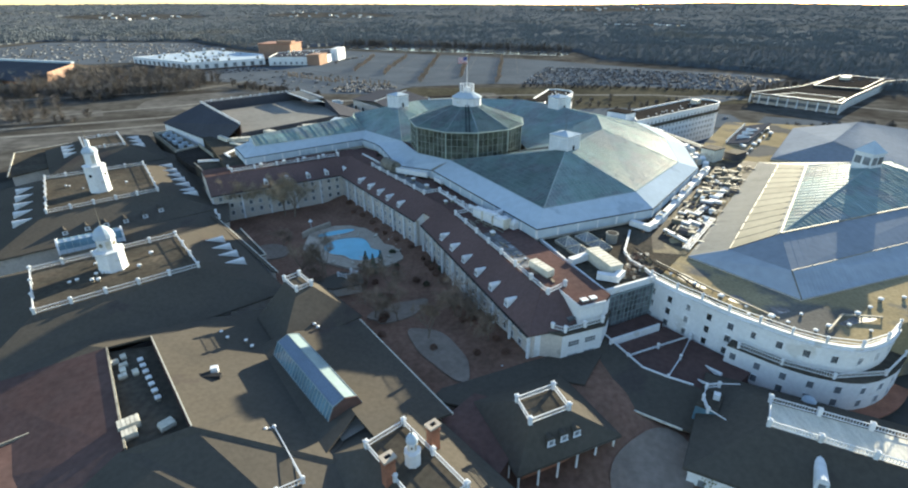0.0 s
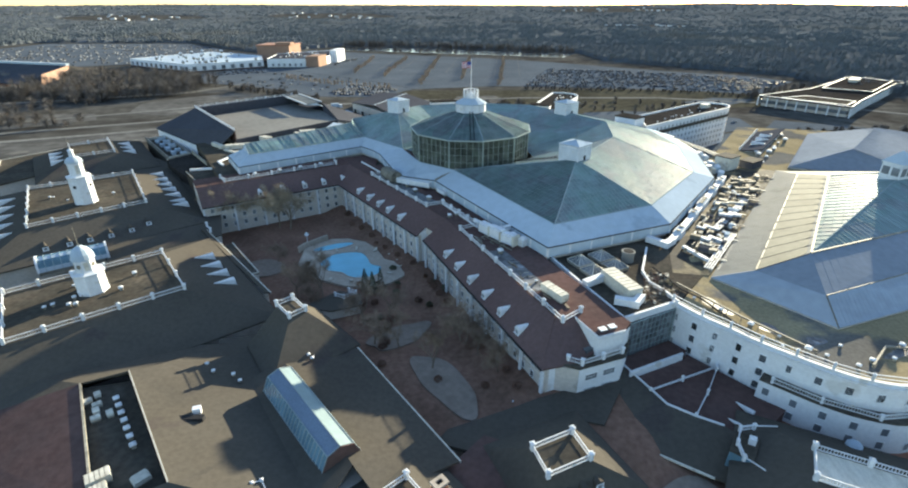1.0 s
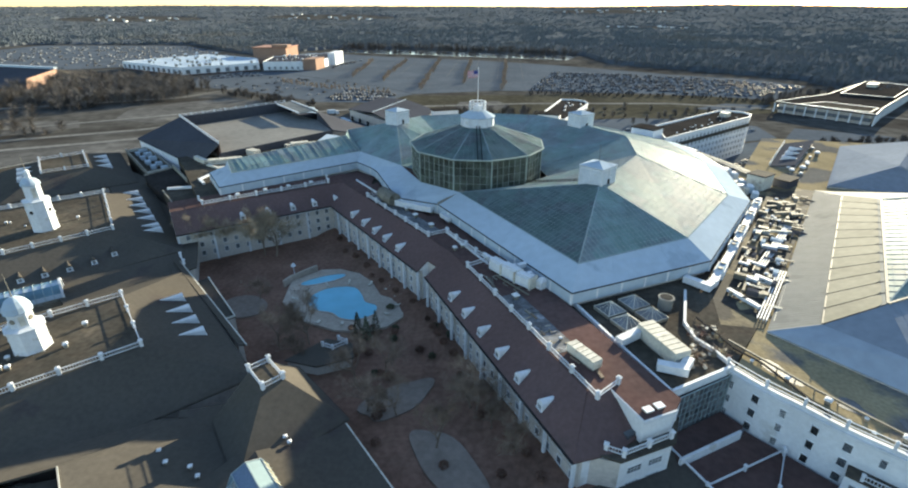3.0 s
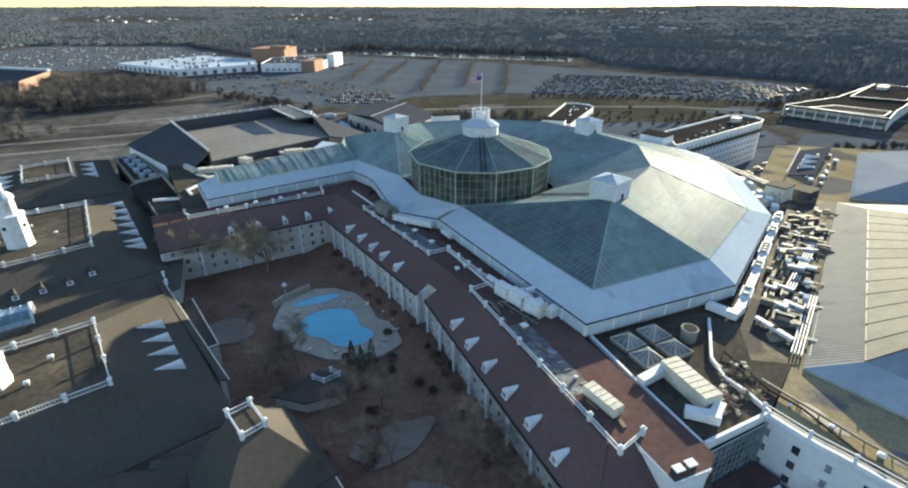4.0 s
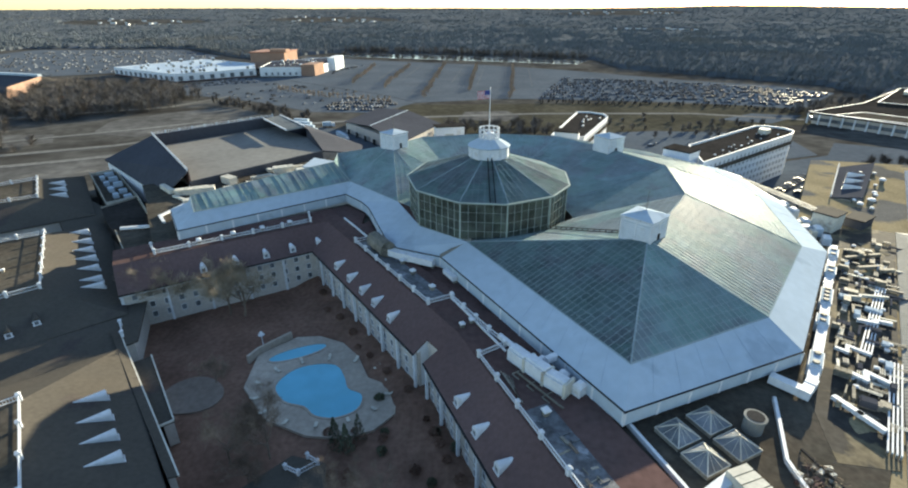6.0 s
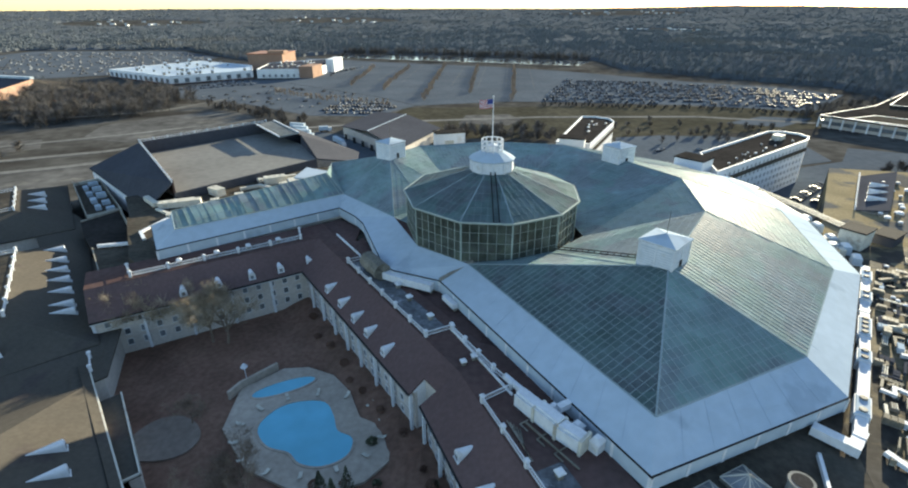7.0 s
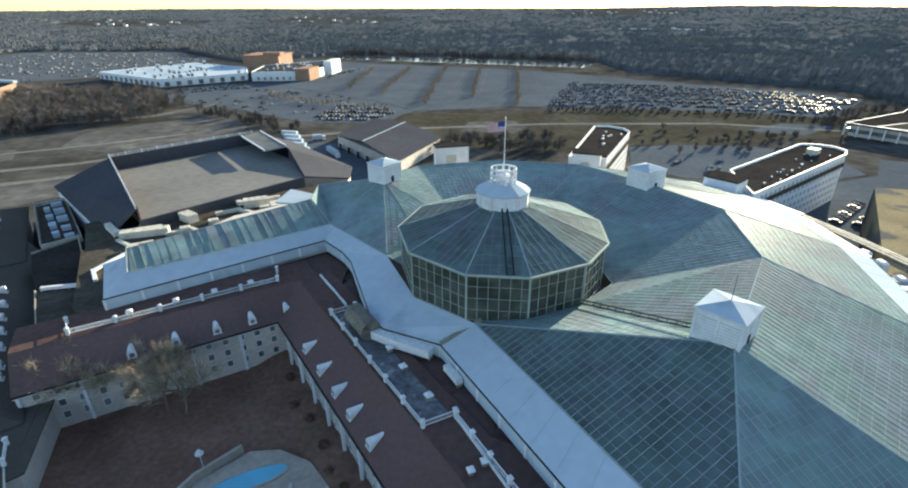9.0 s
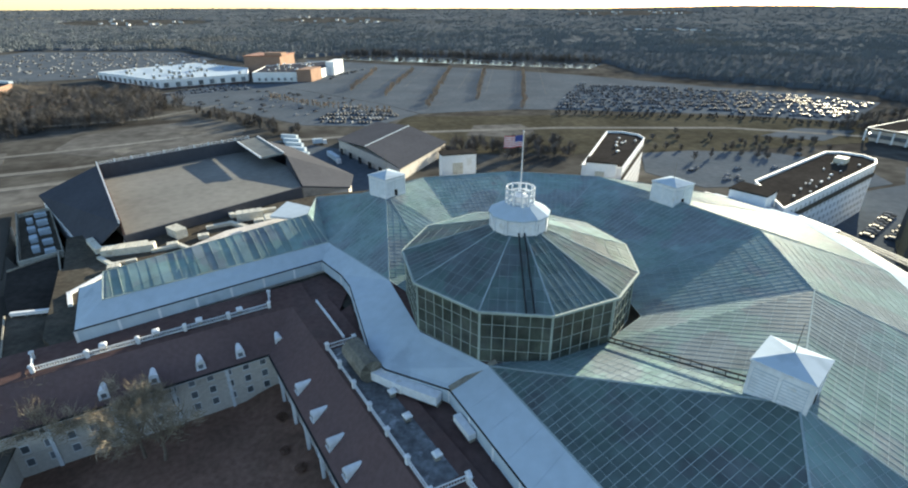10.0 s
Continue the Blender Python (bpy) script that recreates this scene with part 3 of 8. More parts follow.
KID = [(-43.1, 150.3), (-41.2, 155.3), (-37, 157.7), (-31.6, 157.6), (-28.8, 153.6), (-27.2, 149.8), (-23.9, 147.8), (-24.2, 143.6), (-28.2, 141.2), (-32.4, 141.8), (-35.2, 144.3), (-39.8, 145.8)]
pool(fine([KID[-1]] + KID + KID[:2], 4)[4:-5], "bright blue kidney shaped swimming pool with calm water")
pool(blob(-41.6, 162.2, 6.2, 2.1, 27, [(2, 0.08, 0.3)]), "small shallow blue wading pool beside the main pool")
def winding(cx, cy, rx, ry, ang, lobes, label):
    paving("garden_path", blob(cx, cy, rx, ry, ang, lobes, 36), PATH, label)


winding(-3.4, 92.5, 10.6, 4.6, -55, [(2, 0.10, 0.6), (3, 0.07, 1.0), (5, 0.05, 2.0)], "winding brown grey paved garden path")
winding(-14.5, 111.5, 9.0, 4.4, 50, [(2, 0.10, 2.0), (3, 0.10, 0.3), (5, 0.05, 1.0)], "brown grey paved garden clearing")
winding(-60.5, 148.0, 6.4, 6.0, 0, [(2, 0.05, 0.3), (3, 0.04, 1.0)], "round brown grass circle in the courtyard garden")
winding(34, 60, 10, 7, 60, [(2, 0.1, 0.3), (3, 0.08, 1.0)], "grey paved forecourt beside the pavilion")

# ---- hotel podium ----
C = [(46.6, 104.6), (50.3, 98.6), (54, 94.1), (57.6, 89.4), (61.8, 85.2), (66, 81.3), (70.8, 78.3), (76.9, 77.0), (83.8, 79.6), (89.5, 84.0)]


CF = fine(C, 3)

pod = thing("podium", 20, 160, 0, "broad dark flat roofed podium under the glass atrium", "building", kind="structure")
P1 = [(33.8, 97.4), (47.6, 104.1), (60, 118), (92, 176), (104, 214), (100, 262), (60, 292), (0, 300), (-55, 285), (-98, 258), (-110, 225), (-92, 196), (-79, 187), (-42, 219), (-32, 208), (-24, 188), (-8, 176)]
part("roof_deck", Geo().prism(P1, 0, 16.0), FLATROOF, pod)
P2 = shifted(CF, -0.5)[1:-1] + [(92, 86), (150, 100), (215, 170), (235, 260), (150, 280), (104, 214), (92, 176), (60, 118), (48.5, 104.6)]
part("roof_deck", Geo().prism(P2, 1, 15.9), TANROOF, pod, "sunlit tan gravel flat roof with puddles")


def parapet(path, z, h=0.9, w=0.5, mat=WHITE, label="white low roof parapet wall"):
    g = Geo()
    for a, b in zip(path, path[1:]):
        g.bar((*a, z), (*b, z), w, h)
    t = solo("parapet", g, mat, label, "parapet", "roof parapets", "structure")
    return t


parapet([(47.6, 104.1), (33.8, 97.4), (28.3, 111.8), (18.2, 140.1), (-3.3, 184)], 15.2, 1.7)
parapet([(47.6, 104.1), (46.2, 109), (44.3, 112.5), (44.5, 118), (47.5, 125), (50, 131)], 15.8, 1.0)

# ---- glass atrium ----
atr = thing("glass_atrium", 5, 200, 16, "large faceted glass atrium roof with white metal skirts", "atrium roof")
S = dict(S0=(22.3, 124.0, 20), S1=(-7.8, 177.3, 20), S2=(-19.2, 182.4, 20), S2b=(-22.0, 185.5, 20), S3=(-31.3, 211.3, 20), S3b=(-34.5, 216.6, 20), S4=(-41, 224, 20), S5=(-82, 193.2, 20), S6=(-92.4, 209.5, 20),
         R1=(58.9, 139.2, 20), R2=(90.1, 180.1, 20), R3=(98.5, 213.5, 20), R4=(97.0, 252, 20), R5=(80, 275, 20))
U = dict(U0=(25.1, 131.7, 23), UJ=(-1.2, 179.6, 23), U2=(-13.6, 189.3, 23), U3=(-21.9, 208.7, 23), U4=(-40.1, 228.3, 23), U5=(-79.8, 199.7, 23), U6=(-85.5, 208, 23),
         V1=(55.5, 145.8, 23), V2=(81.0, 177.2, 23), V3=(90.0, 213.5, 23), V4=(88, 246, 23), V5=(74, 266, 23))
B1, K1, K2, BNE, BK1, BK2, BK3, BNW = (36.5, 161.5, 32), (55.8, 189.5, 32.2), (60.3, 215.5, 32.2), (47.5, 238.5, 32), (34.5, 257, 31.5), (8.7, 262, 31.5), (-17.5, 255.5, 31.5), (-26.8, 242, 32)
WAY_D, VD = (19.5, 185.4, 23.6), (28.5, 194.0, 23.6)


def panel(name, pts, mat, thick=0.18, label=""):
    n = Vector((0, 0, 0))
    P = [Vector(p) for p in pts]
    for j in range(len(P)):
        n += P[j - 1].cross(P[j])
    n.normalize()
    n = n if n.z > 0 else -n
    g = Geo()
    k = len(P)
    lo = [tuple(p - n * thick) for p in P]
    g.V += lo + [tuple(p) for p in P]
    g.F += [(j, (j + 1) % k, k + (j + 1) % k, k + j) for j in range(k)] + [tuple(range(k, 2 * k)), tuple(range(k - 1, -1, -1))]
    g.I += [0] * (k + 2)
    return part(name, g, mat, atr, label)


skirts = [(S["S0"], S["S1"], U["UJ"], U["U0"]), (S["S1"], S["S2"], U["U2"], U["UJ"]), (S["S2"], S["S2b"], U["U2"]), (S["S2b"], S["S3"], U["U3"], U["U2"]), (S["S3"], S["S3b"], U["U3"]), (S["S3b"], S["S4"], U["U4"], U["U3"]),
          (S["S4"], S["S5"], U["U5"], U["U4"]), (S["S5"], S["S6"], U["U6"], U["U5"]), (S["S0"], S["R1"], U["V1"], U["U0"]), (S["R1"], S["R2"], U["V2"], U["V1"]), (S["R2"], S["R3"], U["V3"], U["V2"]), (S["R3"], S["R4"], U["V4"], U["V3"]), (S["R4"], S["R5"], U["V5"], U["V4"])]
for q in skirts:
    panel("skirt_panel", q, SKIRT)
    # raised seams on the long skirts
    a, b = q[0], q[1]
    c, d = (q[2], q[3]) if len(q) == 4 else (q[2], q[2])
    n = int(math.dist(a, b) / 5.2)
    if n > 2 and len(q) == 4:
        for j in range(1, n):
            part("seam", Geo().bar(lerp(a, b, j / n), lerp(d, c, j / n), 0.05, 0.02), SKIRT, atr)
    # dark gutter line and white fascia with joints under the edge
    if q[0] != S["S6"]:
        g = Geo().bar((a[0], a[1], 19.72), (b[0], b[1], 19.72), 0.34, 0.26)
        part("gutter", g, BLACK, atr, "dark gutter edge")
        f = Geo().bar((a[0], a[1], 17.2), (b[0], b[1], 17.2), 0.3, 2.5)
        part("fascia", f, SKIRT, atr)
        m = max(1, int(math.dist(a, b) / 6.5))
        for j in range(m + 1):
            p = lerp(a, b, j / m)
            part("fascia_joint", Geo().box(p[0], p[1], 17.2, 0.5, 0.5, 2.5, math.degrees(math.atan2(b[1] - a[1], b[0] - a[0]))), WHITE, atr)
# dark step between two skirts
part("joint_gutter", Geo().bar((S["S1"][0], S["S1"][1], 20.0), (U["UJ"][0] + 1.2, U["UJ"][1] + 1.0, 23.1), 1.0, 0.35), DUCT, atr, "grey valley gutter")
# dark curb under the glass
core = [(S[k][0], S[k][1]) for k in ("S0", "R1", "R2", "R3", "R4", "R5")] + [(40, 285), (0, 288), (-45, 270), (-75, 245), (-92, 210)] + [(S[k][0], S[k][1]) for k in ("S5", "S4", "S3b", "S3", "S2b", "S2", "S1")]
part("base_wall", Geo().prism(offset(core, -0.8), 15.5, 18.9), BEIGE, atr)

e1 = lambda a, b: Vector(b) - Vector(a)
# front faces of the near hip
glazed(atr, [U["U0"], U["UJ"], B1], e1(U["U0"], U["UJ"]), 1.3, 1.75, GLASS, MULLION, 0.09, 0.05, single=True, seed=2, edge=0.3)
glazed(atr, [U["U0"], U["V1"], B1], e1(U["U0"], U["V1"]), 1.3, 1.75, GLASS, MULLION, 0.09, 0.05, seed=3, edge=0.3)
glazed(atr, [U["V1"], U["V2"], K1, B1], e1(U["V1"], U["V2"]), 1.3, 1.75, GLASS, MULLION, 0.09, 0.05, seed=4, edge=0.25)
glazed(atr, [U["V2"], U["V3"], K2, K1], e1(U["V2"], U["V3"]), 1.3, 1.75, GLASS, MULLION, 0.09, 0.05, seed=5, edge=0.25)
glazed(atr, [U["V3"], U["V4"], BNE, K2], e1(U["V3"], U["V4"]), 1.3, 1.75, GLASS, MULLION, 0.09, 0.05, seed=6, edge=0.25)
glazed(atr, [U["V4"], U["V5"], BK1, BNE], e1(U["V4"], U["V5"]), 1.3, 1.75, GLASS, MULLION, 0.09, 0.05, seed=7)
back = [(40, 285, 20), (0, 288, 20), (-45, 270, 20), (-75, 245, 21)]
glazed(atr, [U["V5"], back[0], BK1], e1(U["V5"], back[0]), 1.3, 1.75, GLASS, MULLION, seed=8)
glazed(atr, [back[0], back[1], BK2, BK1], e1(back[0], back[1]), 1.3, 1.75, GLASS, MULLION, seed=9)
glazed(atr, [back[1], back[2], BK3, BK2], e1(back[1], back[2]), 1.3, 1.75, GLASS, MULLION, seed=10)
glazed(atr, [back[2], BNW, BK3], e1(back[2], BNW), 1.3, 1.75, GLASS, MULLION, seed=11)
# faces that fall inwards to the drum
DRUM = (5.0, 202.0)
DANG = [178, 212, 249, 279.5, 312.5, 339.5, 370, 402, 435, 470, 504]
ring = lambda r, z: [(DRUM[0] + r * math.cos(radians(a)), DRUM[1] + r * math.sin(radians(a)), z) for a in DANG]
D0 = ring(22.3, 23.5)
for q, s in (([U["UJ"], B1, WAY_D], 12), ([WAY_D, B1, K1, VD], 13), ([VD, K1, K2, D0[6]], 14), ([D0[6], K2, BNE, D0[7]], 15), ([D0[7], BNE, BK1, D0[8]], 16), ([D0[8], BK1, BK2], 17), ([D0[8], BK2, D0[9]], 18),
             ([D0[9], BK2, BK3], 19), ([D0[9], BK3, BNW, D0[10]], 20), ([D0[10], BNW, U["U3"], D0[0]], 21)):
    glazed(atr, q, e1(q[1], q[2]), 1.3, 1.75, GLASS, MULLION, 0.075, 0.045, seed=s, edge=0.18)
glazed(atr, [U["U3"], BNW, U["U4"]], e1(U["U3"], U["U4"]), 1.3, 1.75, GLASS, MULLION, 0.075, 0.045, seed=22, edge=0.3)
ARM = [(-84.5, 208, 25.0), (-47, 236, 27.5)]
glazed(atr, [U["U5"], U["U4"], ARM[1], ARM[0]], e1(U["U5"], U["U4"]), 1.9, 30.0, GLASS, MULLGREEN, 0.13, 0.1, seed=23, edge=0.2)
glazed(atr, [U["U4"], BNW, (-50, 255, 25.5), ARM[1]], e1(U["U4"], ARM[1]), 1.3, 1.75, GLASS, MULLION, 0.075, 0.045, seed=24, edge=0.2)
panel("end_panel", [U["U5"], ARM[0], U["U6"]], SKIRT)
panel("back_slope", [ARM[0], ARM[1], (-52, 248, 19), (-90, 215, 19)], GREYMETAL)
panel("white_hatch", [(-61.8, 247, 22.6), (-50.4, 244.4, 22.6), (-49.0, 252, 23), (-60.2, 258, 23)], SKIRT, 0.6, "white raised roof panel")
# long open walkway from the drum to the near cupola
g = Geo()
for o in (-0.7, 0.7):
    g.bar((WAY_D[0], WAY_D[1] + o, 24.4), (33.3, 166.5 + o, 31.3), 0.16, 0.2)
for j in range(1, 14):
    p = lerp((WAY_D[0], WAY_D[1], 24.4), (33.3, 166.5, 31.3), j / 14)
    g.bar((p[0] - 0.4, p[1] - 0.7, p[2]), (p[0] + 0.4, p[1] + 0.7, p[2]), 0.12, 0.16)
part("roof_walkway", g, BLACK, atr, "dark open maintenance walkway")
part("terrace", Geo().prism([(U["UJ"][0], U["UJ"][1]), (WAY_D[0], WAY_D[1]), (20, 200), (-15, 205), (U["U3"][0], U["U3"][1]), (U["U2"][0], U["U2"][1])], 22.2, 22.9), MAROON, atr, "dark flat terrace in front of the drum")

# ---- glazed drum with lantern ----
drum = thing("glass_drum", *DRUM, 23, "many sided glazed drum with a shallow glass cone roof", "glass drum")
lo, hi, cone = ring(22.3, 22.8), ring(22.3, 33.0), ring(5.2, 39.2)
eave = ring(22.9, 33.1)
for j in range(11):
    k = (j + 1) % 11
    vis = j in (0, 1, 2, 3, 4, 5, 10)
    glazed(drum, [lo[j], lo[k], hi[k], hi[j]], e1(lo[j], lo[k]), 2.05, 2.5, DRUMGLASS, MULLGREEN, 0.12, 0.08, single=vis, seed=30 + j, edge=0.38, name="glass_wall")
    glazed(drum, [eave[j], eave[k], cone[k], cone[j]], e1(eave[j], eave[k]), 1.5, 2.6, GLASS, MULLION, 0.07, 0.04, single=vis, seed=50 + j, edge=0.28, name="glass_cone")
for j in range(11):
    part("eaves_beam", Geo().bar((*eave[j - 1][:2], 32.75), (*eave[j][:2], 32.75), 0.4, 0.42), MULLGREEN, drum)
g = Geo()
for o in (-0.55, 0.55):
    g.bar((DRUM[0] + o * 1.2, DRUM[1] - 22.1, 33.2), (DRUM[0] + o, DRUM[1] - 5.2, 39.6), 0.22, 0.3)
part("cone_ladder", g, BLACK, drum, "dark ladder track up the cone")
lan = thing("roof_lantern", *DRUM, 38, "white round roof lantern with open crown and flagpole", "lantern")
part("lantern_body", Geo().turned(*DRUM, [(5.5, 37.6), (5.5, 41.9)], 12), WHITE, lan)
g = Geo()
for j in range(12):
    a = 2 * math.pi * j / 12
    part("lantern_pier", Geo().box(DRUM[0] + 5.5 * math.cos(a), DRUM[1] + 5.5 * math.sin(a), 37.6, 0.35, 0.35, 4.2, math.degrees(a)), WHITE, lan)
    b = a + math.pi / 12
    part("lantern_panel", Geo().box(DRUM[0] + 5.36 * math.cos(b), DRUM[1] + 5.36 * math.sin(b), 38.4, 0.16, 1.9, 2.6, math.degrees(b)), WHITE, lan)
part("lantern_roof", Geo().turned(*DRUM, [(5.9, 41.9), (5.9, 42.15), (2.9, 43.8)], 12), SKIRT, lan)
g = Geo()
for j in range(12):
    a = 2 * math.pi * j / 12
    g.box(DRUM[0] + 2.7 * math.cos(a), DRUM[1] + 2.7 * math.sin(a), 43.8, 0.22, 0.22, 3.0, math.degrees(a))
    b = 2 * math.pi * (j + 1) / 12
    for z in (44.3, 45.4, 46.6):
        g.bar((DRUM[0] + 2.7 * math.cos(a), DRUM[1] + 2.7 * math.sin(a), z), (DRUM[0] + 2.7 * math.cos(b), DRUM[1] + 2.7 * math.sin(b), z), 0.16, 0.24)
part("open_crown", g, WHITE, lan)
part("crown_core", Geo().turned(*DRUM, [(1.6, 43.8), (1.6, 45.2), (0.3, 45.8)], 12), WHITE, lan)
part("flagpole", Geo().turned(*DRUM, [(0.14, 45.6), (0.07, 57.0), (0.2, 57.05), (0.05, 57.4)], 8), WHITE, lan)
fl = thing("flag", DRUM[0] - 0.1, DRUM[1], 54.4, "striped red, white and blue flag flying from the pole", "flag")
FW, FH = 3.3, 2.1


def flag_strip(x0, x1, z0, z1, dy=0.0):
    g = Geo()
    for j in range(8):
        a, b = x0 + (x1 - x0) * j / 8, x0 + (x1 - x0) * (j + 1) / 8
        wv = lambda t: 0.25 * math.sin(t * 2.4)
        g.solid([(DRUM[0] - 0.1 - a, DRUM[1] + wv(a) + dy, z0 - a * 0.08), (DRUM[0] - 0.1 - b, DRUM[1] + wv(b) + dy, z0 - b * 0.08), (DRUM[0] - 0.1 - b, DRUM[1] + wv(b) + dy + 0.03, z0 - b * 0.08), (DRUM[0] - 0.1 - a, DRUM[1] + wv(a) + dy + 0.03, z0 - a * 0.08)],
                [(DRUM[0] - 0.1 - a, DRUM[1] + wv(a) + dy, z1 - a * 0.08), (DRUM[0] - 0.1 - b, DRUM[1] + wv(b) + dy, z1 - b * 0.08), (DRUM[0] - 0.1 - b, DRUM[1] + wv(b) + dy + 0.03, z1 - b * 0.08), (DRUM[0] - 0.1 - a, DRUM[1] + wv(a) + dy + 0.03, z1 - a * 0.08)])
    return g


for j in range(13):
    z = 54.4 + FH * j / 13
    x0 = FW * 0.42 if j > 5 else 0
    part("stripe", flag_strip(x0, FW, z, z + FH / 13), RED if j % 2 == 0 else WHITE, fl)
part("canton", flag_strip(0, FW * 0.42, 54.4 + FH * 6 / 13, 54.4 + FH), BLUE, fl)


def cupola(x, y, z, s, ang, h=4.3):
    t = thing("roof_cupola", x, y, z, "white square cupola with low pyramid roof on the glass ridge", "cupola", "roof cupolas")
    part("cupola_body", Geo().box(x, y, z - 1.2, s, s, h + 1.2, ang), SKIRT, t)
    for k in range(4):
        a = ang + 90 * k
        ca, sa = math.cos(radians(a)), math.sin(radians(a))

        def at(o, d):
            return x + ca * (s / 2 + d) - sa * o, y + sa * (s / 2 + d) + ca * o

        for o in (-0.475, 0.0, 0.475):
            part("stile", Geo().box(*at(o * s, 0.06), z - 0.2, 0.14, s * 0.055, h + 0.2, a), WHITE, t)
        for zz, hh in ((z - 0.2, 0.7), (z + h * 0.86, h * 0.14)):
            part("rail", Geo().box(*at(0, 0.05), zz, 0.11, s * 0.9, hh, a), WHITE, t)
        for o in (-0.2375, 0.2375):
            for q in range(7):
                part("louvre", Geo().box(*at(o * s, 0.015), z + 0.6 + q * (h * 0.86 - 0.7) / 7, 0.09, s * 0.40, (h * 0.86 - 0.7) / 7 * 0.72, a), WHITE, t)
    # black band stands in for the shade under the cornice
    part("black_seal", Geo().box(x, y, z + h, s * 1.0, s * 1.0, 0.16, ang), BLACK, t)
    part("cupola_cornice", Geo().box(x, y, z + h + 0.16, s * 1.08, s * 1.08, 0.22, ang), WHITE, t)
    part("cupola_roof", Geo().box(x, y, z + h + 0.38, s * 1.08, s * 1.08, 1.1, ang, 0, 0.02), SKIRT, t)
    part("hatch", Geo().box(x + math.cos(radians(ang)) * s / 2, y + math.sin(radians(ang)) * s / 2, z + 0.2, 0.3, 1.0, 1.7, ang), BLACK, t, "dark service door")
    part("rod", Geo().turned(x, y, [(0.07, z + h + 1.3), (0.03, z + h + 6.0)], 6), DUCT, t)


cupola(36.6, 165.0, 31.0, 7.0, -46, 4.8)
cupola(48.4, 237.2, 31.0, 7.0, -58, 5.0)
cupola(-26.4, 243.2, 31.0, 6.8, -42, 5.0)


# ---- courtyard wings ----
def wing(a, b, width, slope_w, label, bay=8.0, zt=17.2, ze=12.0, columns=True, win_step=3.4, start=0.0, front=()):
    """A long wing along the eave a-b; the courtyard lies to the left of a-b."""
    L = math.dist(a, b)
    ux, uy = (b[0] - a[0]) / L, (b[1] - a[1]) / L
    nx, ny = uy, -ux
    P = lambda s, d: (a[0] + ux * s + nx * d, a[1] + uy * s + ny * d)
    ang = math.degrees(math.atan2(uy, ux))
    t = thing("hotel_wing", *a, 0, label, "building", "hotel wings")
    part("wall", Geo().prism([P(0, 1.2), P(L, 1.2), P(L, 1.7), P(0, 1.7)], 0, ze), BEIGE, t)
    for s0, m_ in ((0.0, WALLW), (L - 0.5, BEIGE)):
        part("wall", Geo().prism([P(s0, 1.7), P(s0 + 0.5, 1.7), P(s0 + 0.5, width), P(s0, width)], 0, ze - 0.2), m_, t)
        if not (front and s0 == 0.0):
            part("wall", Geo().prism([P(s0, slope_w), P(s0 + 0.5, slope_w), P(s0 + 0.5, width), P(s0, width)], ze - 0.2, zt - 0.85), m_, t)
            lo_ = [(*P(s0, 1.0), ze - 0.2), (*P(s0 + 0.5, 1.0), ze - 0.2), (*P(s0 + 0.5, slope_w), ze - 0.2), (*P(s0, slope_w), ze - 0.2)]
            part("gable", Geo().solid(lo_, [lo_[0][:2] + (ze + 0.1,), lo_[1][:2] + (ze + 0.1,), lo_[2][:2] + (zt - 0.6,), lo_[3][:2] + (zt - 0.6,)]), m_, t)
    part("wall", Geo().prism([P(0, width - 0.5), P(L, width - 0.5), P(L, width), P(0, width)], 0, zt - 0.85), WALLW, t)
    g = Geo()
    lo = [(*P(0, 0), ze - 0.35), (*P(L, 0), ze - 0.35), (*P(L, slope_w), zt - 0.4), (*P(start, slope_w), zt - 0.4)]
    g.V += lo + [(x, y, z + 0.35) for x, y, z in lo]
    g.F += [(4, 5, 6, 7), (3, 2, 1, 0), (0, 1, 5, 4), (1, 2, 6, 5), (2, 3, 7, 6), (3, 0, 4, 7)]
    g.I += [0] * 6
    part("roof_slope", g, WINGSLATE, t)
    part("roof_deck", Geo().prism([P(start, slope_w), P(L, slope_w), P(L, width), P(0, width), *front], zt - 0.8, zt), MAROON, t)
    part("gutter", Geo().bar((*P(0, -0.15), ze - 0.4), (*P(L, -0.15), ze - 0.4), 0.3, 0.35), BLACK, t)
    part("eaves_fascia", Geo().bar((*P(0, 0.15), ze - 0.85), (*P(L, 0.15), ze - 0.85), 0.2, 0.5), WHITE, t)
    n = max(1, round(L / bay))
    for j in range(n + 1):
        s = 0.4 + (L - 0.8) * j / n
        if columns:
            p = P(s, 0.45)
            part("column", Geo().box(*p, 0, 0.55, 0.55, ze - 0.8, ang).box(*p, 0, 0.8, 0.8, 0.5, ang), WHITE, t)
        else:
            p = P(s, 1.05)
            part("pilaster", Geo().box(*p, 0, 0.6, 0.4, ze - 0.6, ang), WHITE, t)
    m = int((L - 3) / win_step)
    for j in range(m + 1):
        s = (L - m * win_step) / 2 + j * win_step
        p = P(s, 1.18)
        for z in (4.0, 7.0, 10.0):
            window(t, p[0], p[1], z, ang + 180)
    g = Geo()
    for z in (5.4, 8.4):
        g.bar((*P(0, 1.12), z), (*P(L, 1.12), z), 0.2, 0.25)
    part("string_course", g, BEIGE, t)
    return t, P, ang


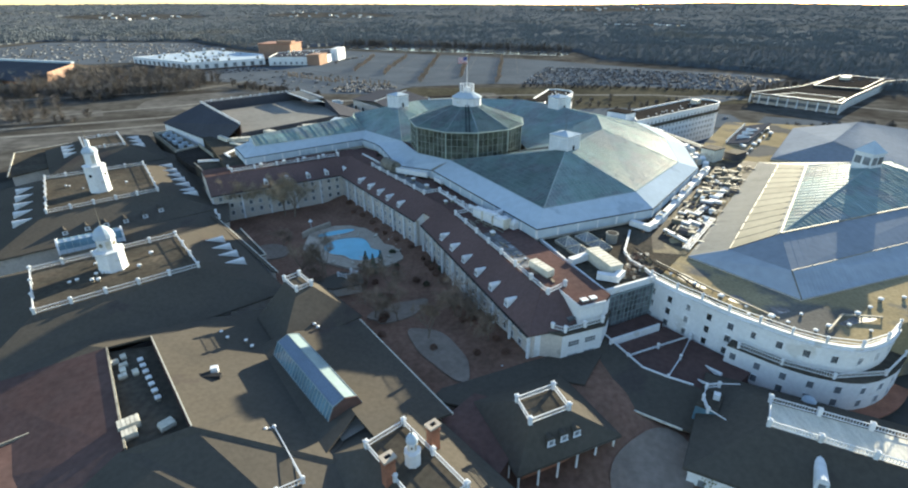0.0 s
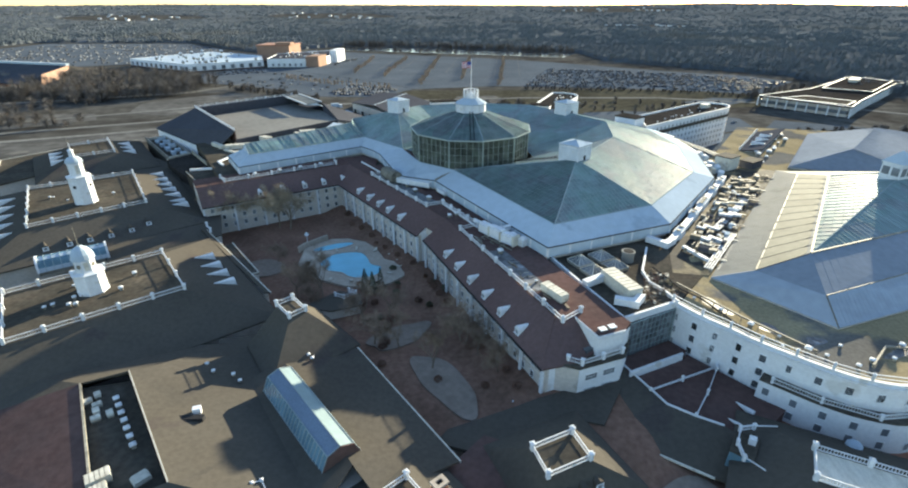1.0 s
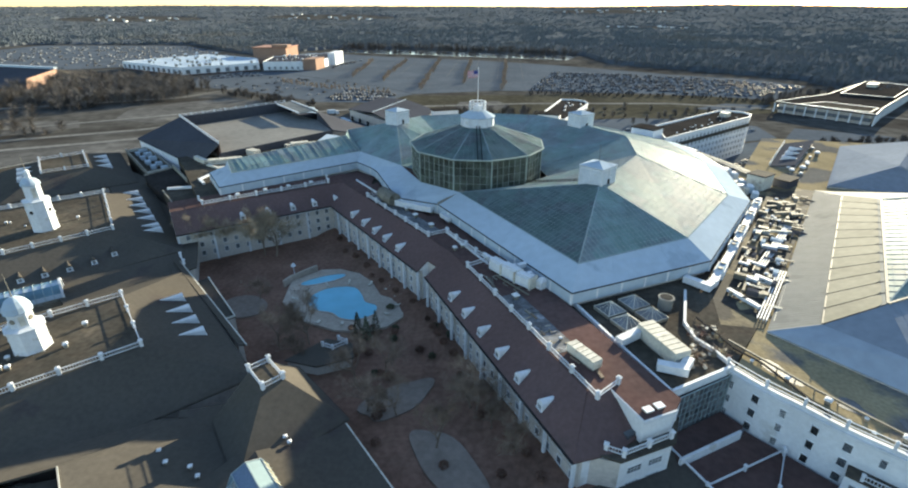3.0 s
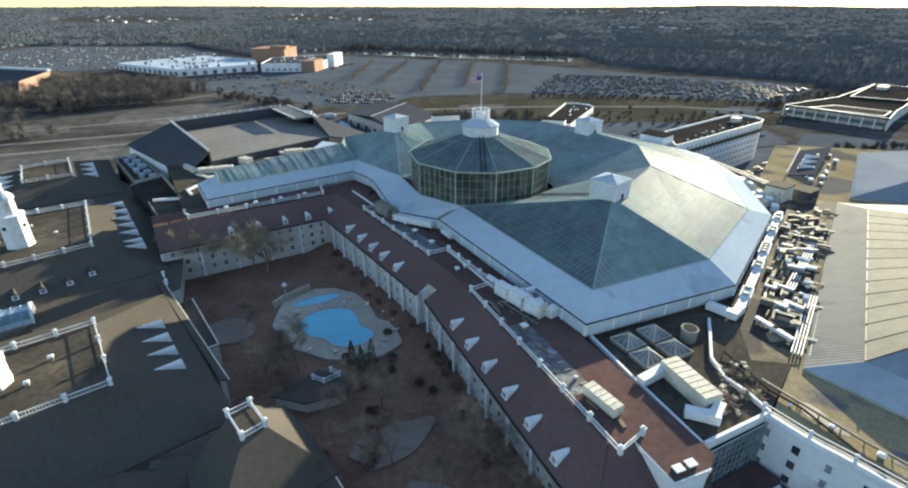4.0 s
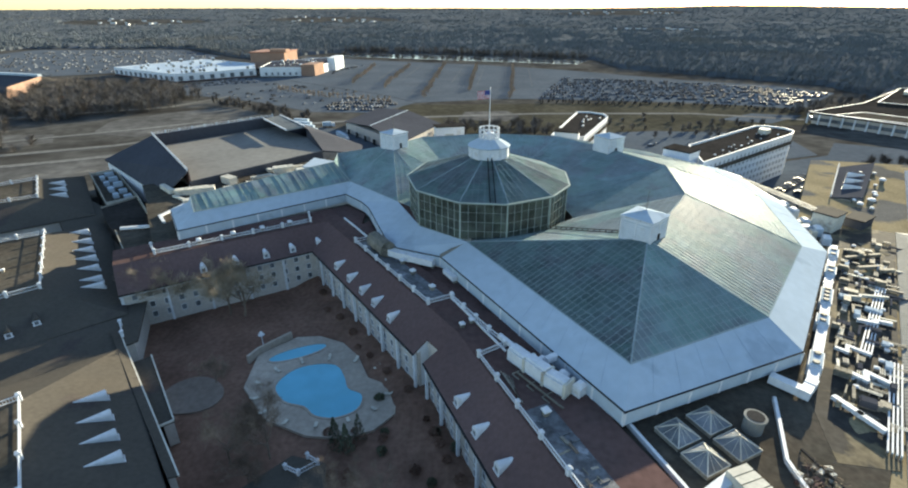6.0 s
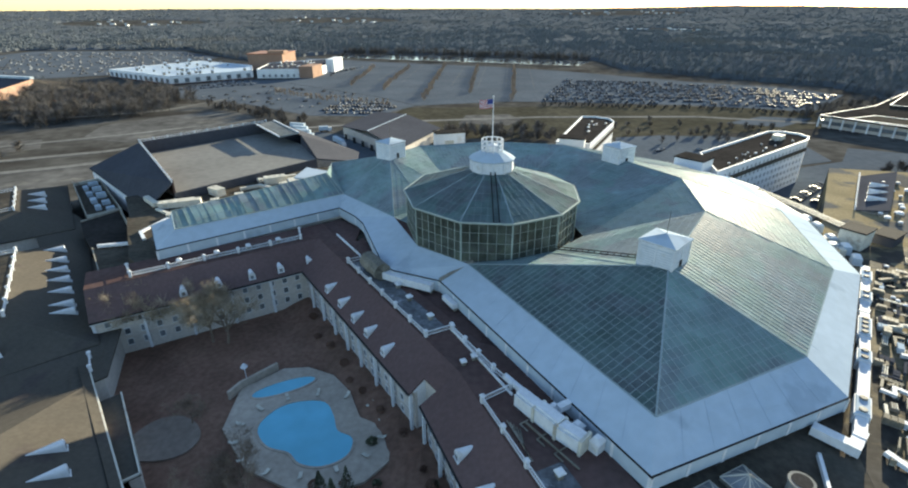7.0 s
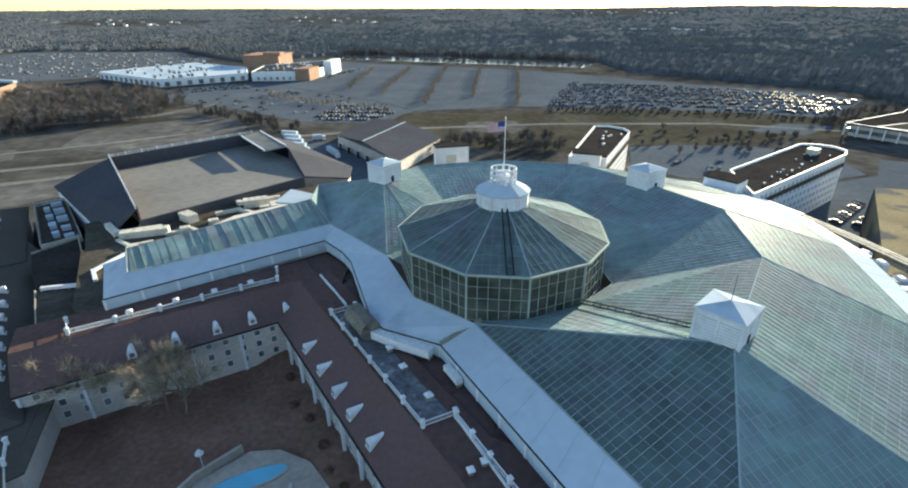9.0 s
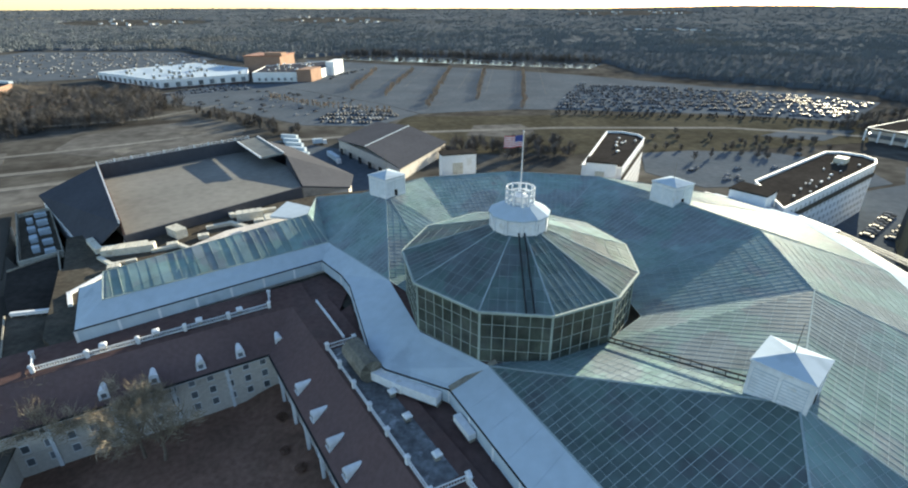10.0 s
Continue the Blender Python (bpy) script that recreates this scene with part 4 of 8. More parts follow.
WA = wing((15.5, 86.8), (-10.4, 145.7), 20.6, 7.6, "long dark roofed hotel wing with white columns along the courtyard", start=7.7, front=[(32.6, 92.7), (26.7, 90.3), (23.6, 97.5)])
WB = wing((-12.6, 148.5), (-47.8, 199.2), 16.0, 7.8, "dark roofed hotel wing with white columns behind the pool")
WNL = wing((-35.8, 202.82), (-87.5, 171.2), 17.5, 7.4, "beige hotel wing with small windows and dark roof", bay=9.5, columns=False, zt=17.15)
WN = (WNL[0], lambda s, d: WNL[1](s + 5.98, d), WNL[2])
# the valley where the pool wing's roof runs into the north wing's
LB = math.dist((-12.6, 148.5), (-47.8, 199.2))
va = [(*WB[1](LB, 3.4), 14.25), (*WB[1](LB + 4.0, 7.8), 17.18), (*WB[1](LB, 7.8), 17.2)]
part("valley_roof", Geo().solid([(x, y, z - 0.4) for x, y, z in va], va), WINGSLATE, WB[0])
part("valley_deck", Geo().prism([WB[1](LB, 7.8), WB[1](LB + 4.2, 7.8), WB[1](LB + 4.2, 15.9), WB[1](LB, 15.9)], 16.4, 17.185), MAROON, WB[0])
for W, ss in ((WA, (11.3, 19.0, 26.8, 34.7, 42.5, 50.1)), (WB, (12.5, 20.4, 27.2, 34.7, 43.0)), (WN, (3.4, 11.2, 18.6, 26.7, 34.8))):
    for s in ss:
        p = W[1](s, 1.0)
        dormer(p[0], p[1], 12.6, W[2] + 90)
# roof railings of the wings
railing([WA[1](7.0, 13.5), WA[1](5.5, 8.0), WA[1](55.5, 8.0), WA[1](56.5, 14.0)], 17.2, 7.2)
railing([WB[1](6.1, 13.8), WB[1](-8.5, 12.8), WA[1](56.7, 14.3)], 17.2, 5)
railing([WB[1](6.6, 14.0), WB[1](7.4, 8.3), WB[1](46.2, 8.6), WB[1](45.8, 14)], 17.2, 7)
railing([WN[1](2, 14.5), WN[1](3, 9.5), WN[1](45, 9.0), WN[1](45.5, 14)], 17.2, 9.0)
g = Geo().prism([WA[1](18, 8.6), WA[1](40, 8.6), WA[1](40, 13.2), WA[1](18, 13.2)], 17.2, 17.26)
solo("roof_patch", g, WETROOF, "wet patched grey membrane on the wing roof", "roofing", kind="structure")
solo("roof_patch", Geo().prism([WB[1](8, 8.9), WB[1](45.6, 9.1), WB[1](45.4, 13.4), WB[1](8, 13.4)], 17.2, 17.26), WETROOF, "wet patched grey membrane on the wing roof", "roofing", kind="structure")
solo("roof_patch", Geo().prism([WN[1](4, 9.6), WN[1](44, 9.2), WN[1](44, 11.4), WN[1](4, 11.6)], 17.2, 17.26), WETROOF, "wet patched grey membrane on the wing roof", "roofing", kind="structure")
# wing junction
wl = thing("wing_link", *WA[1](64.3, 0), 0, "short maroon roofed link between two hotel wings", "building", "hotel wings")
part("wall", Geo().prism([WA[1](64.2, 3.6), WB[1](0.1, 3.6), WB[1](0.1, 15), WA[1](64.2, 15)], 0, 13.9), BEIGE, wl)
lo = [(*WA[1](64.25, 3.3), 14.2), (*WB[1](0.05, 3.3), 14.2), (*WB[1](0.05, 7.8), 17.2), (*WA[1](64.25, 7.6), 17.2)]
part("roof_slope", Geo().solid([(x, y, z - 0.3) for x, y, z in lo], lo), WINGSLATE, wl)
part("roof_deck", Geo().prism([WA[1](64.2, 7.6), WB[1](0.1, 7.8), WB[1](0.1, 15.9), WA[1](64.2, 20.4)], 16.4, 17.18), MAROON, wl)

# near end of the long wing: a white bay with a penthouse
end = thing("wing_end_pavilion", 25, 88, 0, "white rendered end bay of the hotel wing with railed roof terrace", "building")
EP = [(15.9, 87.3), (18.4, 88.1), (22.7, 86.9), (32.2, 90.7), (35.0, 95.8), (33.5, 97.2), (20, 93)]
part("wall", Geo().prism([EP[0], EP[1], EP[2], (22.9, 87.5), (21, 92), (18, 90)], 0, 11.8), BEIGE, end)
part("wall", Geo().prism([(22.75, 86.92), *EP[3:]], 0, 12.0), WALLW, end)
part("terrace", Geo().prism([(22.7, 86.6), (32.6, 90.4), (35.3, 95.9), (33.5, 97.2), (25, 94), (19.5, 88.0)], 12.0, 12.35), FLATROOF, end)
g = Geo()
for tri in (((15.5, 86.8, 12.0), (19.45, 96.9, 17.2), (23.6, 97.5, 17.2)), ((15.5, 86.8, 12.0), (23.6, 97.5, 17.2), (27.2, 91.6, 12.9), (22.5, 88.4, 12.4))):
    g.solid([(x, y, z - 0.35) for x, y, z in tri], tri)
part("hip_slope", g, WINGSLATE, end)
part("penthouse", Geo().prism([(23.62, 97.3), (26.74, 90.45), (32.5, 92.8), (34.2, 95.1), (33.0, 98.0)], 12.3, 16.5), WALLW, end)
part("penthouse_fascia", Geo().bar((26.7, 90.2, 16.45), (32.7, 92.6, 16.45), 0.25, 0.72).bar((23.55, 97.4, 16.45), (26.65, 90.3, 16.45), 0.25, 0.72), WHITE, end)
part("roof_window", Geo().prism([(23.9, 92.0), (25.5, 92.7), (26.6, 91.6), (24.7, 90.4)], 12.9, 13.6), DARKGLASS, end, "dark flat roof window")
windows_on(end, EP[2], EP[3], (6.0, 9.4), 4.2, 1.5, WINW)
railing([(20.9, 88.9), (23.4, 87.7), (27.9, 89.6), (32.1, 91.4)], 12.35, 20.0)
railing([(14.7, 92.7), (12.6, 91.6), (10.3, 86.4), (11.1, 84.7)], 3.2, 20, mesh=POSTS)
for hx, hy in ((27.9, 92.3), (30.0, 93.2)):
    t = thing("roof_hatch", hx, hy, 17.2, "low white square roof hatch", "hatch", "roof hatches")
    part("hatch_curb", Geo().box(hx, hy, 17.2, 1.4, 1.1, 0.3, 20), DUCT, t)
    part("hatch_lid", Geo().box(hx, hy, 17.5, 1.55, 1.25, 0.16, 20), WHITE, t)

# low roofs that close the gaps between wings and atrium
solo("gap_roof", Geo().prism([(0.7, 157.8), (-32.7, 205.9), (-31, 209), (-23, 189), (-7, 177), (3, 165)], 0, 16.5), MAROON, "narrow maroon roof between wing and atrium", "roof", kind="structure")
solo("gap_roof", Geo().prism([(-3, 150), (9, 146), (6, 163), (-4, 173), (-9, 168)], 0, 16.35), MAROON, "narrow maroon roof beside the atrium skirt", "roof", kind="structure")
solo("gap_roof", Geo().prism([(-41.0, 205.0), (-33.1, 206.2), (-33, 216), (-41, 223), (-50, 214.4)], 0, 16.4), MAROON, "narrow maroon roof at the corner of two wings", "roof", kind="structure")


# ---- curved white hotel block ----
cur = thing("curved_hotel_block", 60, 90, 0, "curved white rendered hotel block with rows of small windows", "building")
def band(path, d0, d1, z0, z1):
    """One curved body between two lines along the path."""
    a, b = shifted(path, d0), shifted(path, d1)
    g, n = Geo(), len(path)
    for q in (a, b):
        g.V += [(x, y, z0) for x, y in q] + [(x, y, z1) for x, y in q]
    for j in range(n - 1):
        g.F += [(n + j, n + j + 1, 3 * n + j + 1, 3 * n + j), (2 * n + j, 2 * n + j + 1, j + 1, j), (j, j + 1, n + j + 1, n + j), (3 * n + j, 3 * n + j + 1, 2 * n + j + 1, 2 * n + j)]
    g.F += [(0, n, 3 * n, 2 * n), (n - 1, 3 * n - 1, 4 * n - 1, 2 * n - 1)]
    g.I += [0] * len(g.F)
    return g


part("wall", band(CF, -0.6, 0, 0, 16.0), WALLW, cur)
part("cornice", band(CF, 0, 0.35, 15.3, 15.8), WHITE, cur)
part("parapet", band(CF, -0.6, 0.05, 15.8, 16.5), WHITE, cur)
part("string_course", band(CF, 0, 0.12, 5.2, 5.5), WHITE, cur)
LOW = CF[10:]
part("lower_bow", band(LOW, 0, 2.6, 0, 10.2), WALLW, cur)
part("terrace", band(LOW, 0, 2.8, 10.2, 10.45), FLATROOF, cur)
part("arcade_ledge", band(LOW, 2.6, 5.4, 3.2, 3.6), BRICK, cur, "weathered brick ledge over the arcade")
LW = shifted(LOW, 2.4)
railing(LW[1::4], 10.45, 30, mesh=POSTS)
railing(shifted(CF, -0.3)[::3], 16.5, 30, h=1.3, mesh=POSTS, rails=True, label="cream two rail roof railing with white square posts")
run = 0.0
for path, zs, st in ((CF, (13.2, 10.1, 7.0), 4.6), (shifted(LOW, 2.62), (8.2, 5.2, 2.4), 4.6)):
    acc = 1.5
    for a, b in zip(path, path[1:]):
        L = math.dist(a, b)
        while acc < L:
            p = lerp(a, b, acc / L)
            ang = math.degrees(math.atan2(b[1] - a[1], b[0] - a[0]))
            for z in zs:
                if path is CF and z < 11 and p[0] > 61:
                    continue
                window(cur, p[0], p[1], z, ang)
            acc += st
        acc -= L
# dark gridded glass wall between wing and curved block
gw = thing("glass_curtain_wall", 40, 100, 5, "dark glass curtain wall with white grid", "glass wall")
A0, A1 = (34.4, 96.9), (47.0, 103.2)
glazed(gw, [(*A0, 5), (*A1, 5), (*A1, 15.2), (*A0, 15.2)], (A1[0] - A0[0], A1[1] - A0[1], 0), 1.2, 1.45, DARKGLASS, MULLION, 0.14, 0.1, single=True, edge=0.3, rough=0.004)
# low roofs in front of the curtain wall
an = thing("low_annex", 45, 90, 0, "low maroon roofed annex with white parapets", "building")
part("roof_deck", Geo().prism([(34.4, 96.6), (46.8, 102.9), (49.2, 99.3), (47.4, 97.2), (34.4, 91.2)], 0, 7.0), MAROON, an)
part("parapet", Geo().bar((34.4, 91.1, 6.2), (47.5, 97.2, 6.2), 0.45, 1.8), WHITE, an)
part("roof_deck", Geo().prism([(34.4, 91), (47.6, 97), (49.4, 99), (57.5, 88.5), (62, 83), (50.5, 74), (43, 79.6), (38.9, 83)], 0, 6.2), MAROON, an)
railing([(37.1, 86.9), (44.9, 90.3), (53.4, 94.0)], 6.2, 20, mesh=POSTS, rails=True, h=0.9)
railing([(53.2, 93.4), (48.2, 86.4), (43.1, 80.1)], 6.2, 20, mesh=POSTS, rails=True, h=0.9)
dormer(54.2, 80.9, 6.1, -52).matrix_basis = pose(54.2, 80.9, 6.1, 0, 0, 38) @ Matrix.Diagonal((0.6, 0.65, 0.55, 1))
dormer(50.6, 77.7, 6.1, -45).matrix_basis = pose(50.6, 77.7, 6.1, 0, 0, 45) @ Matrix.Diagonal((0.45, 0.5, 0.45, 1))
ov = thing("oval_rooflight", 66.3, 72.4, 6.8, "small white oval rooflight dome on dark shingles", "rooflight")
part("dome", Geo().turned(66.3, 72.4, [(1.25, 6.6), (1.2, 8.0), (0.8, 8.4), (0.2, 8.5)], 14), SKIRT, ov)

# ---- roofs between courtyard and curved block ----
lk = thing("link_roof", 25, 82, 0, "long dark shingled link roof between the wings", "building")
g = Geo()


def slab(t, name, pts, mat, thick=0.4):
    g = Geo()
    k = len(pts)
    g.V += [(x, y, z - thick) for x, y, z in pts] + list(pts)
    g.F += [(j, (j + 1) % k, k + (j + 1) % k, k + j) for j in range(k)] + [tuple(range(k, 2 * k)), tuple(range(k - 1, -1, -1))]
    g.I += [0] * (k + 2)
    return part(name, g, mat, t)


slab(lk, "roof_slope", [(34.2, 94.4, 6.9), (25.9, 79.3, 4.4), (41.8, 68.8, 4.4), (47.1, 77.6, 6.9), (43.1, 79.9, 6.9), (38.9, 83.0, 6.9)], SLATE)
slab(lk, "roof_slope", [(47.1, 77.6, 6.9), (41.8, 68.8, 4.4), (46.5, 66, 4.4), (51, 73.5, 6.6)], SLATE)
part("ridge_cap", Geo().bar((34.2, 94.4, 6.9), (38.9, 83.0, 6.9), 0.3, 0.3).bar((38.9, 83.0, 6.9), (43.1, 79.9, 6.9), 0.3, 0.3).bar((43.1, 79.9, 6.9), (47.1, 77.6, 6.9), 0.3, 0.3), WHITE, lk, "white ridge capping")
part("gutter", Geo().bar((25.9, 79.2, 4.1), (41.8, 68.7, 4.1), 0.3, 0.35), UNIT, lk)
part("roof_deck", Geo().prism([(-4.5, 74.5), (-2.4, 77.6), (10.3, 83.2), (14.8, 85.4), (33.6, 93.0), (34.6, 92.6), (26.0, 78.6), (21, 80), (4.0, 72.0)], 5.4, 6.2), SLATE, lk)
part("wall", Geo().prism([(-3, 75), (10.3, 82.6), (33, 92), (33.5, 90), (25, 79), (20, 79.5), (3, 72.5)], 0, 5.6), BEIGE, lk)
part("wall", Geo().prism([(33.5, 90.5), (27, 80), (41, 70.4), (45.5, 76.6), (40, 81), (37.5, 83.5)], 0, 4.3), BEIGE, lk)

# ---- stepped conservatory roof ----
con = thing("conservatory_roof", 95, 130, 16, "stepped pyramid conservatory roof of metal bands and glass", "conservatory roof")
E0, E1, E2, E3 = (60, 115.3, 16.3), (76, 94.3, 16.3), (152, 121, 16.3), (125, 201, 16.3)
Q0, Q1, Q2, Q3 = (69.1, 113.7, 19.0), (77.2, 101.4, 19.6), (152.8, 131.1, 19.2), (124.7, 188, 19.0)
R0, R2_, R3_ = (82.0, 115.4, 22.6), (157.3, 144.4, 22.6), (126.0, 174.7, 22.6)
AP = (137.4, 159.4, 28.5)


def ribbed(t, name, pts, mat, step=1.2, seam=None):
    """A metal slope with standing seams that run up it."""
    slab(t, name, pts, mat, 0.25)
    a, b, c, d = [Vector(p) for p in pts[:4]]
    n = max(2, int((b - a).length / step))
    g = Geo()
    for j in range(1, n):
        g.bar(a.lerp(b, j / n) + Vector((0, 0, 0.01)), d.lerp(c, j / n) + Vector((0, 0, 0.01)), 0.08, 0.025)
    part("seam", g, seam or mat, t)


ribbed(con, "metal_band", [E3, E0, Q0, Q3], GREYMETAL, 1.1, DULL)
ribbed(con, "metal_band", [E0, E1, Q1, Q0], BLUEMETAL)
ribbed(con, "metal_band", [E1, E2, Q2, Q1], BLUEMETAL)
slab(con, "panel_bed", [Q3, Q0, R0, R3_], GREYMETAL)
NP = 13
for j in range(NP):
    a, b = lerp(Q0, Q3, (j + 0.03) / NP), lerp(Q0, Q3, (j + 0.97) / NP)
    d, c = lerp(R0, R3_, (j + 0.03) / NP), lerp(R0, R3_, (j + 0.97) / NP)
    top = []
    for f, u in ((0.80, 0.0), (0.86, 0.04), (0.90, 0.14), (0.91, 0.3), (0.91, 0.7), (0.90, 0.86), (0.86, 0.96), (0.80, 1.0)):
        top.append(lerp(lerp(a, d, f), lerp(b, c, f), u))
    ring_ = [lerp(a, d, 0.02)] + top + [lerp(b, c, 0.02)]
    slab(con, "translucent_panel", [(p[0], p[1], p[2] + 0.09) for p in ring_], TANGLASS, 0.06)
    part("panel_joint", Geo().bar((*lerp(Q0, Q3, j / NP)[:2], lerp(Q0, Q3, j / NP)[2] + 0.04), tuple(v + o for v, o in zip(lerp(lerp(Q0, Q3, j / NP), lerp(R0, R3_, j / NP), 0.97), (0, 0, 0.04))), 0.14, 0.05), BLACK, con)
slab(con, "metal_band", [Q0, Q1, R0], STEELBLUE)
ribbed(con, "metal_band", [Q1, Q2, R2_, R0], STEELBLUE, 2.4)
glazed(con, [R3_, R0, AP], e1(R0, R3_), 3.0, 2.0, GLASS, MULLION, 0.1, 0.08, seed=70, edge=0.3)
glazed(con, [R0, R2_, AP], e1(R0, R2_), 1.7, 6.0, GLASS, MULLION, 0.1, 0.06, seed=71, edge=0.3)
glazed(con, [R3_, AP, R2_, (160, 180, 22.6)], e1(R3_, R2_), 1.7, 6.0, GLASS, MULLION, 0.1, 0.06, seed=72, edge=0.3)
part("curb", Geo().prism([p[:2] for p in (E0, E1, E2, (178, 180, 0), E3)], 15.6, 16.2), BEIGE, con)
slab(con, "metal_band", [E3, Q3, R3_, (160, 180, 22.6), (178, 180, 16.3)], GREYMETAL)
g = Geo()
for j in range(14):
    p = lerp(Q0, Q3, j / 13)
    g.box(p[0], p[1], p[2], 0.18, 0.18, 0.35, 30)
for j in range(1, 12):
    p = lerp(Q1, Q2, j / 12)
    g.box(p[0], p[1], p[2], 0.18, 0.18, 0.35, 20)
part("anchor_posts", g, GREYMETAL, con)
part("ridge_cap", Geo().bar(Q0, Q3, 0.3, 0.18).bar(R0, R3_, 0.5, 0.2).bar(R0, R2_, 0.4, 0.3).bar(Q1, Q2, 0.2, 0.15).bar(E1, Q1, 0.25, 0.12), DUCT, con)
BX, BY = 132.6, 157.4
cb = thing("glazed_belvedere", BX, BY, 26, "white glazed belvedere with pyramid roof on the conservatory", "cupola")
part("body", Geo().box(BX, BY, 25.6, 5.6, 5.6, 6.4, 20), WHITE, cb)
for k in range(4):
    a = 20 + 90 * k
    for o in (-1.35, 1.35):
        x, y = BX + 2.8 * math.cos(radians(a)) - o * math.sin(radians(a)), BY + 2.8 * math.sin(radians(a)) + o * math.cos(radians(a))
        part("pane", Geo().box(x, y, 28.6, 0.12, 2.0, 2.4, a), DARKGLASS, cb)
part("cornice", Geo().box(BX, BY, 32.0, 6.2, 6.2, 0.3, 20), WHITE, cb)
part("belvedere_roof", Geo().box(BX, BY, 32.3, 6.3, 6.3, 3.4, 20, 0, 0.03), SKIRT, cb)
# second roof behind it
fr = thing("rear_hall_roof", 175, 215, 16, "long blue grey metal hall roof catching the sun", "roof")
T0, T1, T2, T3 = (132, 205, 16.5), (176, 262, 16.5), (240, 250, 16.5), (178, 186, 16.5)
T4, T5 = (158, 208, 23), (196, 246, 23)
ribbed(fr, "metal_slope", [T1, T0, T4, T5], STEELBLUE)
ribbed(fr, "metal_slope", [T0, T3, T4, T4], STEELBLUE)
ribbed(fr, "metal_slope", [T3, T2, T5, T4], STEELBLUE)
slab(fr, "metal_slope", [T2, T1, T5], STEELBLUE)
part("curb", Geo().prism([p[:2] for p in (T0, T1, T2, T3)], 15.5, 16.3), BEIGE, fr)

# ---- left complex: hipped roofs with railed decks ----
def hall(deck, zt, out, ze, label, rail=True, step=7.0, wallz=0.0, offs=None):
    deck = ccw(deck)
    t = thing("hipped_hall", *deck[0], 0, label, "building", "hipped halls")
    base = offset(deck, offs or out)
    hip(t, deck, zt, base, ze, SLATE, flat=FLATROOF)
    walls(t, offset(base, -0.8), wallz, ze - 0.3, BEIGE)
    if rail:
        railing(deck, zt, step, closed=True)
    return t, deck, base


HA = hall([(-80.1, 132.2), (-64.9, 113.2), (-90.6, 91.8), (-105.9, 110.8)], 14.2, 16.0, 8.6, "large dark hipped roof with railed flat deck and cupola tower")
HB = hall([(-129.2, 203.7), (-105.8, 170.9), (-130.0, 149.5), (-156.0, 184.3)], 14.2, 16.0, 8.6, "dark hipped roof with railed flat deck and rows of dormers")
HC = hall([(-183.8, 245.7), (-169.1, 227.0), (-156.3, 236.5), (-172.2, 257.3)], 14.2, 15.0, 8.6, "dark hipped roof with small railed deck")


def row_on(deck, base, side, frac, ts, zt, ze, kind=0):
    """Dormers on one slope of a hipped hall: frac of the way up, at the given places along it."""
    k = (side + 1) % len(deck)
    for t in ts:
        lo, hi_ = lerp(base[side], base[k], t), lerp(deck[side], deck[k], t)
        p = lerp(lo, hi_, frac)
        d = Vector(lo) - Vector(hi_)
        e = Vector(base[k]) - Vector(base[side])
        out = math.degrees(math.atan2(-e.x, e.y))
        dormer(p[0], p[1], ze + (zt - ze) * frac + 0.1, out, kind)


def side_facing(deck, ang):
    best = None
    for j in range(len(deck)):
        k = (j + 1) % len(deck)
        e = Vector(deck[k]) - Vector(deck[j])
        o = math.degrees(math.atan2(-e.x, e.y))
        d = abs((o - ang + 180) % 360 - 180)
        if best is None or d < best[0]:
            best = (d, j)
    return best[1]


def on_slope(h, pts, ang, zt=14.2, ze=8.6, run=16.0, kind=0):
    """Dormers at plan points on the slope of a hall that faces ang."""
    j = side_facing(h[1], ang)
    p0, p1 = Vector(h[1][j]), Vector(h[1][(j + 1) % len(h[1])])
    e = (p1 - p0).normalized()
    for p in pts:
        d = (Vector(p) - p0).dot(Vector((e.y, -e.x)))
        dormer(p[0], p[1], zt - (zt - ze) * d / run - 0.1, math.degrees(math.atan2(-e.x, e.y)), kind)


on_slope(HA, [(-69.2, 137.4), (-65.2, 132.4), (-61.5, 127.9), (-57.8, 123.4)], 38)
on_slope(HB, [(-122.2, 212.0), (-117.0, 205.4), (-112.6, 199.6), (-108.3, 194.3), (-103.8, 188.5), (-99.0, 182.4), (-96.3, 179.0)], 34)
on_slope(HB, [(-120.4, 142.4), (-115.9, 146.0), (-111.9, 149.2), (-107.6, 152.6), (-103.5, 156.6), (-100.4, 161.0)], -50, kind=1)
row_on(HB[1], HB[2], side_facing(HB[1], 214), 0.42, (0.2, 0.35, 0.5, 0.65, 0.8), 14.2, 8.6)
row_on(HC[1], HC[2], side_facing(HC[1], 36), 0.45, (0.3, 0.5, 0.7), 14.2, 8.6)
row_on(HC[1], HC[2], side_facing(HC[1], 215), 0.45, (0.3, 0.5, 0.7), 14.2, 8.6)


